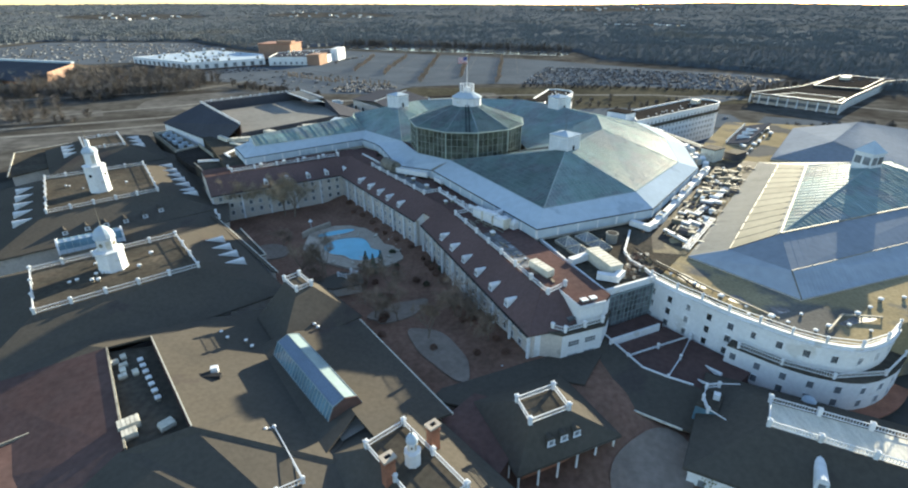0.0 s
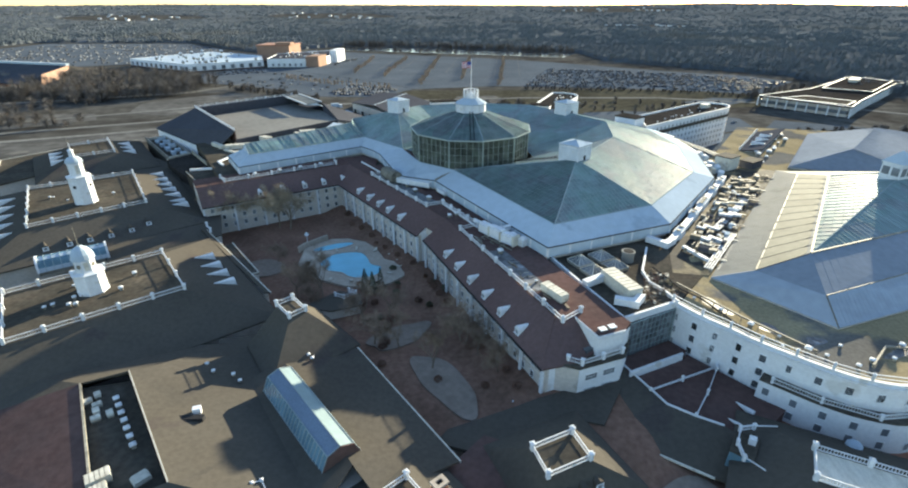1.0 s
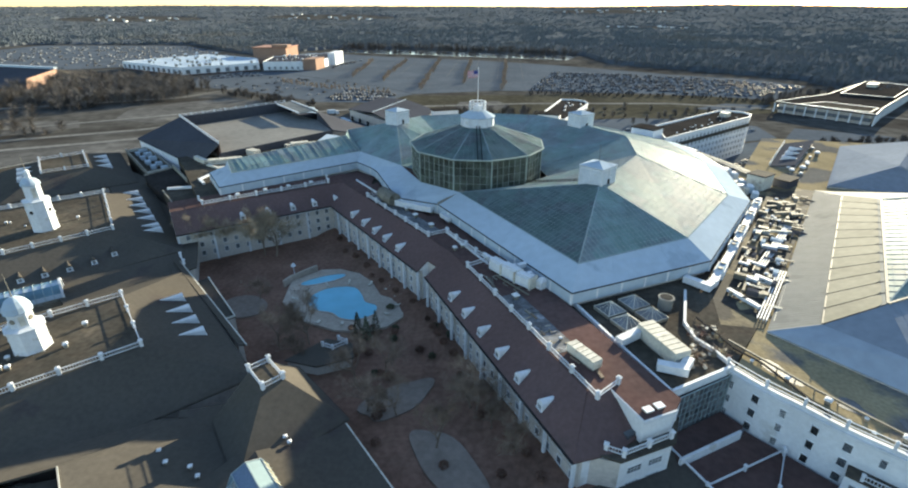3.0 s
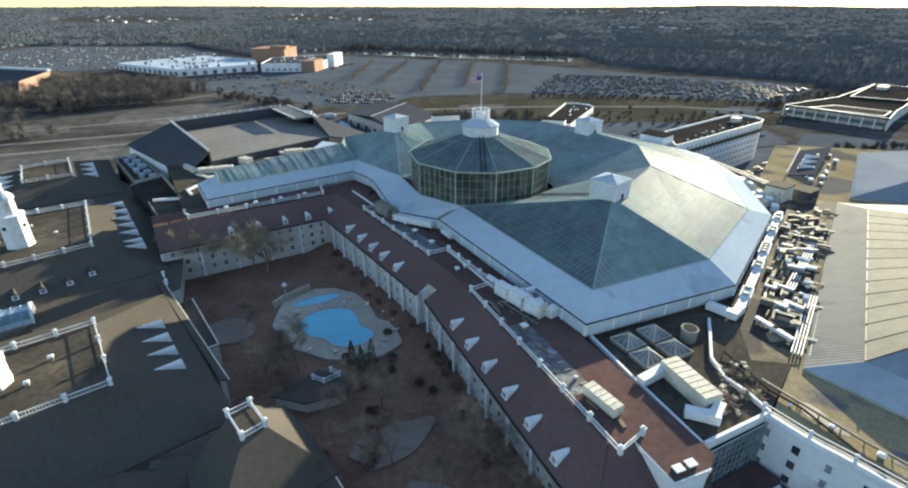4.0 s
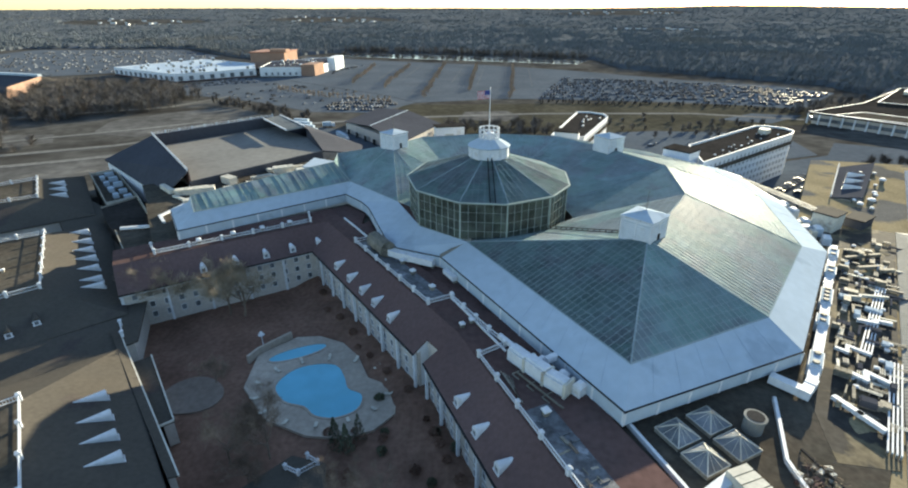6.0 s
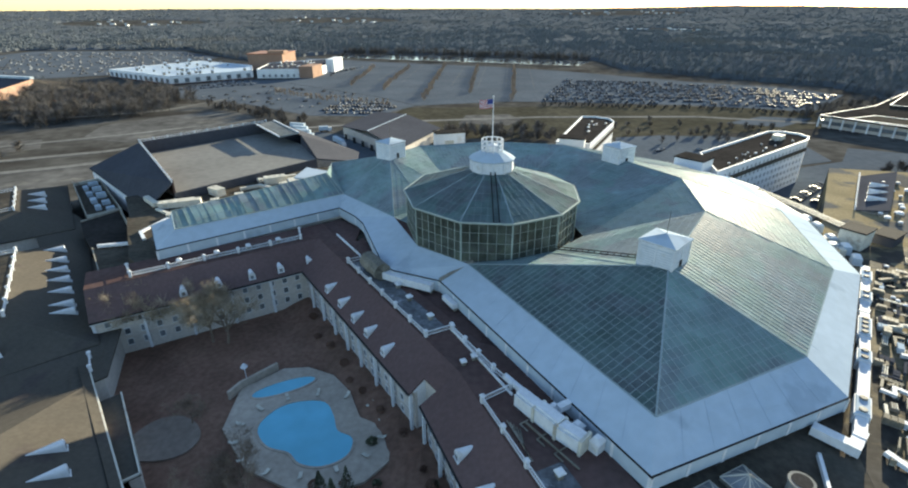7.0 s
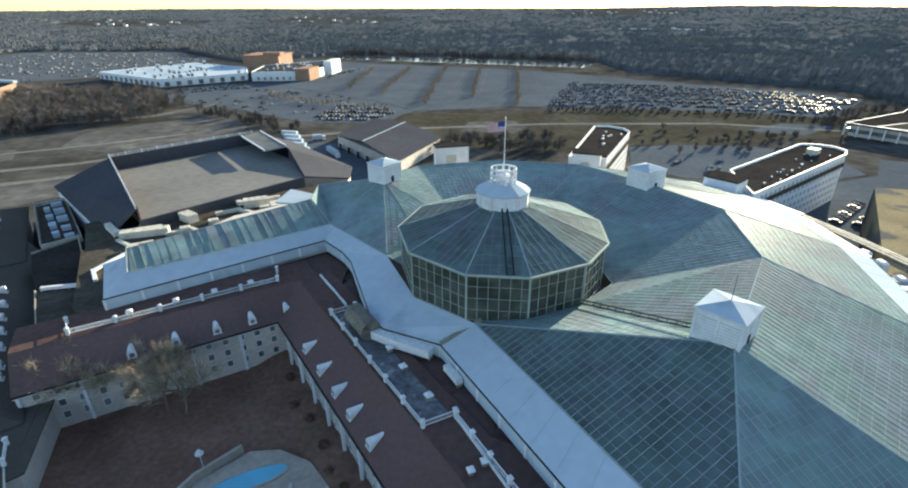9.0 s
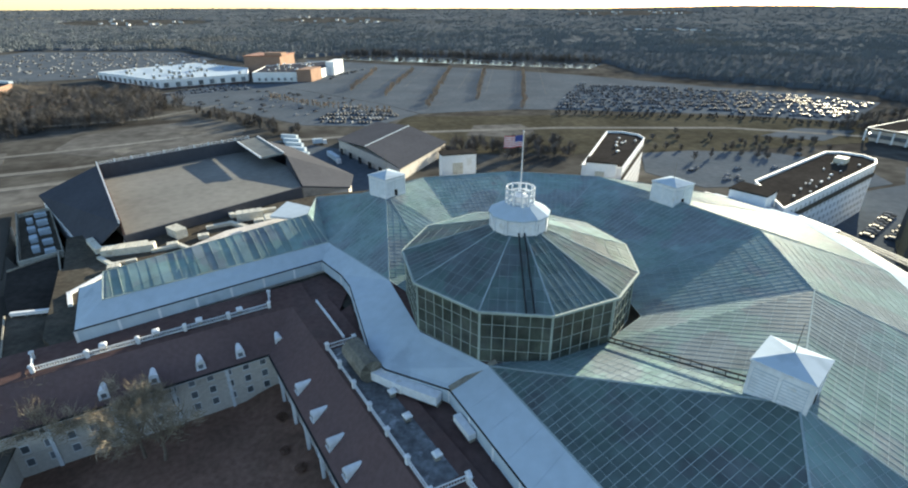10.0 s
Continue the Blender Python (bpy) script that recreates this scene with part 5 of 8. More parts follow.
def tower(x, y, z, r, spec, label):
    """spec: heights of base, drum, dome, belfry and spire."""
    t = thing("cupola_tower", x, y, z, label, "tower", "cupola towers")
    hb, hd, hm, hl, hs = spec
    n, a0 = 8, math.pi / 8
    q = r * 0.66
    part("tower_base", Geo().turned(x, y, [(r * 1.03, z), (r * 1.03, z + 0.4), (r, z + 0.5), (r, z + hb - 0.5)], n, 0, a0), WHITE, t)
    part("cornice", Geo().turned(x, y, [(r, z + hb - 0.5), (r * 1.08, z + hb - 0.3), (r * 1.08, z + hb), (q * 1.05, z + hb + 0.25)], n, 0, a0), WHITE, t)
    z1 = z + hb + 0.25
    part("tower_drum", Geo().turned(x, y, [(q, z1), (q, z1 + hd)], n, 0, a0), WHITE, t)
    z2 = z1 + hd
    part("eaves", Geo().turned(x, y, [(q, z2), (q * 1.18, z2 + 0.15), (q * 1.18, z2 + 0.3)], n, 0, a0), SKIRT, t)
    part("tower_dome", Geo().turned(x, y, [(q * 1.1, z2 + 0.3), (q * 1.02, z2 + 0.3 + hm * 0.35), (q * 0.72, z2 + 0.3 + hm * 0.72), (q * 0.2, z2 + 0.3 + hm)], 16, 0, a0), SKIRT, t, "silvery metal dome")
    z3_ = z2 + 0.3 + hm
    if hl:
        part("belfry", Geo().turned(x, y, [(q * 0.36, z3_ - 0.2), (q * 0.33, z3_ + hl * 0.7), (q * 0.45, z3_ + hl * 0.75), (q * 0.1, z3_ + hl)], n, 0, a0), WHITE, t)
    part("spire", Geo().turned(x, y, [(0.13, z3_ + hl - 0.1), (0.03, z3_ + hl + hs)], 6), DUCT, t)
    for k in range(8):
        a = a0 + math.pi / 8 + k * math.pi / 4
        e = q * math.cos(math.pi / 8)
        px, py = x + e * math.cos(a), y + e * math.sin(a)
        ring_ = [(-math.sin(a) * q * 0.24 * math.cos(b), math.cos(a) * q * 0.24 * math.cos(b), q * 0.24 * math.sin(b)) for b in [math.pi * i / 5 for i in range(10)]]
        zc = z1 + hd * 0.55 if not hl else z + hb * 0.66
        if hl:
            e = r * math.cos(math.pi / 8)
            px, py = x + e * math.cos(a), y + e * math.sin(a)
        if k % 2:
            g = Geo()
            m = len(ring_)
            g.V += [(px + u, py + v, zc + w) for u, v, w in ring_] + [(px + u + 0.12 * math.cos(a), py + v + 0.12 * math.sin(a), zc + w) for u, v, w in ring_]
            g.F += [(i, (i + 1) % m, m + (i + 1) % m, m + i) for i in range(m)] + [tuple(range(m, 2 * m))]
            g.I += [0] * (m + 1)
            part("round_vent", g, DUCT if not hl else BLACK, t, "round vent opening")
        else:
            f = q * math.cos(math.pi / 8)
            part("louvre_panel", Geo().box(x + f * math.cos(a), y + f * math.sin(a), z1 + hd * 0.15, 0.1, q * 0.45, hd * 0.7, math.degrees(a)), UNIT, t)


tower(-86.3, 113.0, 14.2, 3.25, (5.2, 2.9, 2.9, 0, 4.8), "white octagonal cupola tower with silvery dome on flat roof")
tower(-126.6, 171.8, 14.2, 3.4, (9.4, 4.2, 1.9, 2.4, 4.2), "tall white octagonal bell tower with small belfry")

# courtyard side lower roofs
low = thing("low_gallery", -66, 145, 0, "low dark roofed gallery with white railing along the courtyard", "building")
slab(low, "roof_slope", [(-83.6, 160.4, 8.9), (-49.6, 120.8, 8.9), (-48.5, 121.7, 8.3), (-82.4, 161.4, 8.3)], SLATE)
part("gutter", Geo().bar((-82.3, 161.5, 7.95), (-48.4, 121.8, 7.95), 0.28, 0.35), UNIT, low)
part("wall", Geo().prism([(-83.2, 160.2), (-50, 121.4), (-49.2, 122.0), (-82.4, 160.9)], 0, 8.2), BEIGE, low)
part("ledge_wall", Geo().prism([(-73.1, 153.2), (-71.6, 154.5), (-56.5, 135.2), (-57.9, 134.2)], 0, 6.3), BEIGE, low)
part("ledge_roof", Geo().prism([(-75.0, 151.6), (-71.4, 154.7), (-56.3, 135.2), (-59.9, 132.4)], 6.3, 6.6), SLATE, low)
part("ledge_kerb", Geo().bar((-71.4, 154.6, 6.6), (-56.4, 135.2, 6.6), 0.3, 0.4).bar((-56.4, 135.2, 6.6), (-58.6, 133.4, 6.6), 0.3, 0.4), UNIT, low)
railing([(-83.0, 163.4), (-79.9, 159.0)], 8.6, 5)
connect = thing("connecting_roof", -95, 165, 0, "dark connecting roof between two halls", "building")
slab(connect, "roof_slope", [(-112, 150, 8.8), (-97, 135, 8.8), (-76, 158, 8.2), (-90, 190, 8.2)], SLATE)
part("wall", Geo().prism([(-111, 150), (-97, 136), (-77, 158), (-90, 188)], 0, 7.9), BEIGE, connect)
sky2 = thing("arched_skylight", -108, 138, 8.4, "low arched glass skylight with white end arch", "skylight")
s0, s1, sr = Vector((-116.5, 133.6, 8.8)), Vector((-103.4, 143.4, 8.8)), 3.4
su = (s1 - s0).normalized()
sn = Vector((su.y, -su.x, 0))
arc = [(math.cos(radians(a)) * sr, math.sin(radians(a)) * sr) for a in range(0, 181, 20)]
at = lambda f, k, h=0.0: s0.lerp(s1, f) + sn * arc[k][0] * (1 + h) + Vector((0, 0, arc[k][1] * (1 + h)))
part("curb", Geo().prism([(s0 + sn * sr)[:2], (s1 + sn * sr)[:2], (s1 - sn * sr)[:2], (s0 - sn * sr)[:2]], 7.9, 8.8), DUCT, sky2)
for j in range(9):
    for k in range(9):
        q = [at(j / 9, k), at((j + 1) / 9, k), at((j + 1) / 9, k + 1), at(j / 9, k + 1)]
        part("pane", Geo().face(q), SKYGLASS if k % 3 else SKIRT, sky2)


def arch_rib(f, w, h):
    """One continuous arched bar across the skylight."""
    g = Geo()
    for k in range(10):
        for o in (-w / 2, w / 2):
            for e in (0.0, h / sr):
                g.V.append(tuple(at(f, k, e) + su * o))
    for k in range(9):
        a, b = 4 * k, 4 * k + 4
        g.F += [(a, b, b + 1, a + 1), (a + 1, b + 1, b + 3, a + 3), (a + 3, b + 3, b + 2, a + 2), (a + 2, b + 2, b, a)]
    g.F += [(0, 1, 3, 2), (36, 38, 39, 37)]
    g.I += [0] * len(g.F)
    return g


for j in range(1, 9):
    part("rib", arch_rib(j / 9, 0.12, 0.1), MULLION, sky2)
for f in (0, 1):
    part("end_glass", Geo().face([at(f, k) for k in range(10)]), DARKGLASS, sky2)
    part("end_arch", arch_rib(f, 0.5, 0.3), WHITE, sky2)

# ---- foreground roofs ----
fg = thing("gabled_hall", -45, 75, 0, "broad dark shingled roof with a sunlit eastern slope", "building")
N0, N1 = (-61.9, 84.9, 13.4), (-42.2, 60.6, 13.4)
slab(fg, "roof_slope", [N0, N1, (-15.0, 57.2, 8.4), (-44.6, 96.6, 8.6)], SLATE)
slab(fg, "roof_slope", [N1, (-52.0, 56.5, 12.0), (-60, 40, 8.0), (-12, 40, 8.0), (-15.0, 57.2, 8.4)], SLATE)
slab(fg, "roof_slope", [(-70.2, 83.0, 12.0), (-51.5, 57.5, 12.0), (-60, 40, 8.5), (-78, 52, 8.0), (-92, 74, 8.5)], MAROON)
slab(fg, "roof_slope", [N0, (-70.2, 83, 12.0), (-92, 74, 8.5), (-92, 90, 8.5), (-66, 98, 8.5), (-50, 100, 8.5), (-44.6, 96.6, 8.6)], SLATE)
part("roof_deck", Geo().prism([(-61.7, 85.0), (-70, 82.8), (-51.3, 57.4), (-42.0, 60.6)], 10.2, 11.0), FLATROOF, fg)
part("wall", Geo().prism([(-90, 88), (-90, 74), (-77, 53), (-60, 43), (-24, 43), (-31, 58), (-36, 84)], 0, 8.0), BEIGE, fg)
part("ridge_cap", Geo().bar((N0[0], N0[1], 13.3), (N1[0], N1[1], 13.3), 0.22, 0.2), UNIT, fg)
part("deck_wall", Geo().bar((N0[0], N0[1], 10.5), (N1[0], N1[1], 10.5), 0.4, 2.7), MAROON, fg)
part("deck_kerb", Geo().bar((-70.2, 83.0, 11.6), (-51.4, 57.4, 11.6), 0.35, 0.5), DUCT, fg)

part("lower_deck", Geo().prism([(-69.1, 64.1), (-86, 50), (-72, 40), (-57, 48.6)], 6.0, 9.6), MAROON, fg)
part("deck_edge", Geo().bar((-86, 50.0, 9.6), (-69.1, 64.1, 9.6), 0.3, 0.4).bar((-69.1, 64.1, 9.6), (-57, 48.6, 9.6), 0.3, 0.4), DUCT, fg)

bh = thing("skylit_hall", -22, 75, 0, "dark roofed hall with a long barrel skylight", "building")
ax0, ax1 = (-39.5, 91.0), (-11.0, 55.0)
slab(bh, "roof_slope", [(-36, 92, 10.6), (-17, 66, 10.6), (-12.5, 60.5, 10.4), (-0.4, 69.0, 8.0), (-22, 98.2, 8.6), (-29, 100, 8.8)], SLATE)
slab(bh, "roof_slope", [(-36, 92, 10.6), (-17, 66, 10.6), (-23, 54, 8.4), (-31, 61, 7.8), (-44, 84, 8.4)], SLATE)
part("wall", Geo().prism([(-41, 84), (-31, 62), (-24, 55), (-13, 60), (-2, 69.5), (-22.5, 96.5)], 0, 8.0), BEIGE, bh)
part("gutter", Geo().bar((-22, 98.4, 8.2), (-0.2, 69.0, 7.6), 0.28, 0.4), UNIT, bh)
part("low_deck", Geo().prism([(-9, 65), (-1, 70.5), (4, 76), (12, 73), (9, 60), (4, 52), (-4, 58)], 0, 6.4), MAROON, bh)
TEAL = material("pale_teal_panel", (0.20, 0.27, 0.285), 0.55, var=0.08, fine=0.6, coarse=0.1, bump=0.02, spec=0.2)
bs = thing("barrel_skylight", -26, 77, 10, "long blue glazed barrel skylight with aluminium ribs", "skylight")
bx0, bx1, br = Vector((-34.3, 85.9, 9.6)), Vector((-19.0, 67.4, 9.6)), 3.5
bu = (bx1 - bx0).normalized()
bn = Vector((bu.y, -bu.x, 0))
NB = 22
prof = [(math.cos(radians(a)) * br, math.sin(radians(a)) * br) for a in (0, 50, 90, 130, 180)]
rib = Geo()
for k in range(4):
    p0, p1 = prof[k], prof[k + 1]
    for j in range(NB):
        a, b = bx0.lerp(bx1, j / NB), bx0.lerp(bx1, (j + 1) / NB)
        q = [a - bn * p0[0] + Vector((0, 0, p0[1])), b - bn * p0[0] + Vector((0, 0, p0[1])), b - bn * p1[0] + Vector((0, 0, p1[1])), a - bn * p1[0] + Vector((0, 0, p1[1]))]
        c = (q[0] + q[2]) / 2 - (a + b) / 2
        c = c.normalized() * 0.05
        g = Geo()
        g.V += [tuple(v - c) for v in q] + [tuple(v) for v in q]
        g.F += [(4, 5, 6, 7), (3, 2, 1, 0), (0, 1, 5, 4), (1, 2, 6, 5), (2, 3, 7, 6), (3, 0, 4, 7)]
        g.I += [0] * 6
        part("pane", g, (TANGLASS, TEAL, BANDBLUE, SKYGLASS)[k], bs)
    for j in range(NB + 1):
        a = bx0.lerp(bx1, j / NB)
        if k in (1, 2) and 0 < j < NB:
            continue
        rib.bar(a - bn * p0[0] + Vector((0, 0, p0[1])), a - bn * p1[0] + Vector((0, 0, p1[1])), 0.14, 0.10, 0, tuple(a.lerp(a, 0) * 0 + Vector((0, 0, 1)) + bn * 0.01))
for p0 in prof:
    rib.bar(bx0 - bn * p0[0] + Vector((0, 0, p0[1])), bx1 - bn * p0[0] + Vector((0, 0, p0[1])), 0.16, 0.12)
part("ribs", rib, MULLION, bs)
for e, o in ((bx0, -1), (bx1, 1)):
    g = Geo()
    ring_ = [e + bu * 0.06 * o - bn * p[0] + Vector((0, 0, p[1])) for p in prof]
    g.solid([tuple(v) for v in ring_], [tuple(v + bu * 0.2 * o) for v in ring_])
    part("end_wall", g, MAROON, bs, "dark red end wall")


def pavilion(deck, zt, offs, ze, label, cols=0, rail=True, base=None):
    deck = ccw(deck) if not base else deck
    t = thing("pavilion", *deck[0], 0, label, "pavilion", "garden pavilions")
    base = base or offset(deck, offs)
    hip(t, deck, zt, base, ze, SLATE, flat=FLATROOF)
    inn = offset(base, -2.6 if cols else -0.7)
    walls(t, inn, 0, ze - 0.2, BRICK if cols else BEIGE)
    part("ceiling", Geo().prism(inn, ze - 0.4, ze - 0.15), BEIGE, t)
    if cols:
        ring_ = offset(base, -0.7)
        for j in range(len(ring_)):
            a, b = ring_[j], ring_[(j + 1) % len(ring_)]
            for i in range(cols):
                p = lerp(a, b, i / cols)
                part("column", Geo().turned(*p, [(0.32, 0), (0.32, 0.4), (0.22, 0.45), (0.2, ze - 0.8), (0.32, ze - 0.7), (0.32, ze - 0.4)], 10), WHITE, t)
    if rail:
        railing(deck, zt, 20, closed=True)
    return t, deck, base


PV1 = pavilion([(11.0, 67.8), (12.6, 62.6), (19.7, 65.9), (17.9, 71.1)], 11.8, 9.6, 6.2, "square garden pavilion with dark hipped roof and white columns", cols=5, base=[(3.4, 73.9), (10.2, 57.1), (29.4, 65.6), (21.5, 82.2)])
row_on(PV1[1], PV1[2], side_facing(PV1[1], -65), 0.36, (0.34, 0.5, 0.66), 11.8, 6.2, 1)
pavilion([(-36.1, 99.8), (-33.4, 102.6), (-37.5, 107.2), (-40.3, 104.6)], 15.0, 8.4, 8.9, "hipped pavilion roof with small railed lookout deck", base=[(-36, 85), (-21.6, 99.2), (-34.6, 113.6), (-45.6, 98.6)])

ft = thing("chimney_block", -6, 52, 0, "dark hipped roof block with sunlit slope and two chimneys", "building")
fd = ccw([(-13.9, 58.4), (-8.4, 63.2), (1.9, 50.9), (-3.6, 46.0)])
fb = offset(fd, 7.5)
hip(ft, fd, 11.0, fb, 7.5, SLATE, flat=FLATROOF)
walls(ft, offset(fb, -0.8), 0, 7.2, BRICK)
railing(fd, 11.0, 8.5, closed=True)


def chimney(x, y, z, h, ang):
    t = thing("chimney", x, y, z, "tall red brick chimney with pale stone cap", "chimney", "chimneys")
    part("chimney_shaft", Geo().box(x, y, z, 1.7, 1.3, h, ang), BRICK, t)
    part("band", Geo().box(x, y, z + h - 0.9, 1.9, 1.5, 0.25, ang), BRICK, t)
    g = Geo()
    for dx, dy, sx, sy in ((0, 0.6, 2.2, 0.5), (0, -0.6, 2.2, 0.5), (0.8, 0, 0.6, 0.7), (-0.8, 0, 0.6, 0.7)):
        c, s = math.cos(radians(ang)), math.sin(radians(ang))
        g.box(x + dx * c - dy * s, y + dx * s + dy * c, z + h, sx, sy, 0.35, ang)
    part("cap", g, POOLDECK, t, "pale stone cap")
    part("flue", Geo().box(x, y, z + h - 0.1, 1.0, 0.7, 0.2, ang), BLACK, t)


chimney(-9.6, 52.4, 8.5, 7.0, 40)
chimney(-3.3, 59.0, 8.5, 6.6, 40)
tower(-6.3, 55.6, 11.0, 1.25, (2.6, 1.6, 1.2, 0, 1.4), "small white octagonal cupola with ball finial on roof deck")

PLANK = material("pale_deck_boards", (0.58, 0.55, 0.48), 0.8, var=0.15, fine=2.0, coarse=0.2, streak=(6.0, 1.0, 1.0), spec=0.1)
# bottom right block with sunlit roof terrace
rb = thing("terrace_block", 62, 60, 0, "dark roofed block with railed timber roof terrace", "building")
TD = ccw([(55.6, 68.2), (52.2, 62.6), (84.0, 46.0), (88.0, 52.0)])
TB = offset(TD, 10.5)
hip(rb, TD, 11.4, TB, 6.6, SLATE, flat=PLANK)
walls(rb, offset(TB, -0.8), 0, 6.4, WALLW)
railing(TD, 11.4, 7.6, closed=True)
TBc = offset(TB, -0.8)
for j in range(len(TBc)):
    windows_on(rb, TBc[j], TBc[(j + 1) % len(TBc)], (3.6,), 4.2, 2.0)
row_on(TD, TB, side_facing(TD, -118), 0.32, (0.30, 0.62), 11.4, 6.6, 2)
row_on(TD, TB, side_facing(TD, 62), 0.45, (0.18, 0.42), 11.4, 6.6, 2)
# small railed landing with blue glass at the hip end
ld = thing("glazed_landing", 49.5, 73, 0, "small railed landing with pale blue glazed sides", "balcony")
part("landing_body", Geo().box(47.4, 71.8, 0, 4.2, 6.2, 8.2, -38, 0, 0.85), SKYGLASS, ld)
part("landing_floor", Geo().box(47.4, 71.8, 8.2, 3.7, 5.4, 0.3, -38), FLATROOF, ld)
part("cowl", Geo().box(48.7, 72.2, 8.5, 1.1, 1.1, 1.2, -30), WHITE, ld)
for k in range(5):
    o = (k - 2) * 1.2
    part("glazing_bar", Geo().bar((47.4 - 2.0 * 0.788 - o * 0.616, 71.8 + 2.0 * 0.616 - o * 0.788, 0.5), (47.4 - 1.75 * 0.788 - o * 0.53, 71.8 + 1.75 * 0.616 - o * 0.67, 8.2), 0.12, 0.12, 0, (1, 0, 0)), WHITE, ld)
railing([(50.6, 75.2), (48.0, 74.8), (46.0, 71.8), (45.4, 68.6)], 8.5, 20, mesh=POSTS)

for p, q in (((50.5, 75.0), (54.3, 74.9)), ((48.3, 74.8), (50.8, 75.1)), ((45.3, 68.4), (47.2, 65.8)), ((45.6, 71.0), (45.4, 68.4))):
    part("boom", Geo().bar((*p, 9.5), (*q, 9.5), 0.14, 0.14), WHITE, ld)

solo("valley_roof", Geo().prism([(-53, 101.5), (-44, 103.5), (-33, 99.5), (-27, 100.5), (-34, 90), (-40, 86), (-48, 88)], 0, 8.5), SLATE, "dark valley roof behind the barrel skylight", "roof", kind="structure")
solo("valley_roof", Geo().prism([(-172, 268), (-135, 240), (-122, 219.5), (-109.5, 206.6), (-94.6, 187.7), (-86.5, 176.5), (-80.5, 163), (-96, 172), (-128, 210), (-152, 236)], 0, 8.3), SLATE, "dark low roof between the hipped halls and the plant yard", "roof", kind="structure")
solo("valley_roof", Geo().prism([(-84, 158), (-56, 121), (-52.4, 123.2), (-81.5, 158.8)], 0, 8.45), SLATE, "dark valley roof between hall and gallery", "roof", kind="structure")


# ---- rooftop plant ----
ac_unit(20.6, 105.0, 17.3, -59, 6.8, 2.1, 2.0, 6)
ac_unit(36.6, 109.6, 16.0, -70, 10.5, 3.4, 3.2, 8, "long cream rooftop air handler with sloped ribbed lid")
duct([(28.6, 110.4), (34.6, 114.2)], 16.0, 1.6, 1.6, "fat white roof duct feeding the air handler", WHITE)
duct([(33.5, 103.6), (37.5, 102.2), (39.8, 105.0)], 16.0, 1.7, 1.5, "fat white roof duct with a bend", WHITE)
# white plant on the long wing
wp = thing("white_roof_plant", 12, 133.5, 17.2, "bulky white roof plant with rounded ducts on the wing roof", "air conditioner")
chain = [(6.6, 140.6), (9.2, 137.2), (12.0, 133.6), (15.0, 130.6)]
for k, (a, b) in enumerate(zip(chain, chain[1:])):
    part("plant_duct", Geo().bar((*a, 17.5), (*b, 17.5), 2.5, 2.3 + 0.35 * (k % 2)).bar((*a, 19.8 + 0.35 * (k % 2)), (*b, 19.8 + 0.35 * (k % 2)), 1.7, 0.4), WHITE, wp)
    part("plant_joint", Geo().box(*b, 17.3, 2.9, 0.5, 2.9, math.degrees(math.atan2(b[1] - a[1], b[0] - a[0])) + 90), UNIT, wp)
for k, (x, y) in enumerate(((11.6, 137.6), (14.6, 133.8), (17.0, 131.0))):
    part("plant_hood", Geo().box(x, y, 17.2, 2.0, 1.6, 1.9, 40).box(x, y, 19.1, 2.2, 1.8, 0.7, 40, 0, 0.45), WHITE, wp)
for x, y in ((7.4, 136.6), (9.6, 133.6), (11.8, 130.8)):
    part("plant_frame", Geo().bar((x - 1.2, y - 0.8, 17.3), (x + 1.2, y + 0.8, 17.3), 0.18, 0.18).bar((x - 1.2, y - 0.8, 17.3), (x - 0.2, y - 2.2, 17.3), 0.18, 0.18), DUCT, wp)
part("plant_elbow", Geo().bar((12.2, 137.0, 18.9), (17.4, 140.2, 18.9), 1.1, 1.1).bar((9.0, 140.0, 17.8), (4.6, 146.4, 17.8), 0.8, 0.8), WHITE, wp)
part("plant_pipe", Geo().bar((7.0, 136.0, 17.6), (13.6, 127.0, 17.6), 0.25, 0.25), DUCT, wp)
# loose boards and pipes on the patched roof
r8 = random.Random(8)
for k in range(22):
    x, y = WA[1](r8.uniform(10, 39), r8.uniform(9.0, 12.8))
    a = r8.choice((114, 24)) + r8.uniform(-12, 12)
    L = r8.uniform(0.8, 2.6)
    solo("loose_board", Geo().box(x, y, 17.2, L, r8.uniform(0.15, 0.7), r8.uniform(0.1, 0.3), a), r8.choice((DUCT, BARK, WETROOF, DULL)), "weathered board lying on the patched roof", "board", "loose boards")
for k in range(5):
    a, b = WA[1](41.5 + k * 0.5, 9.2), WA[1](50 - k * 0.6, 9.6 + 0.25 * k)
    t = thing("roof_pipe", *a, 17.2, "thin grey roof pipe beside the white plant", "pipe", "thin roof pipes")
    part("pipe", Geo().bar((*a, 17.5), (*b, 17.5), 0.12, 0.12), DUCT, t)
    for f in (0.1, 0.5, 0.9):
        q = lerp(a, b, f)
        part("support", Geo().box(*q, 17.2, 0.15, 0.3, 0.3, 24), BLACK, t)
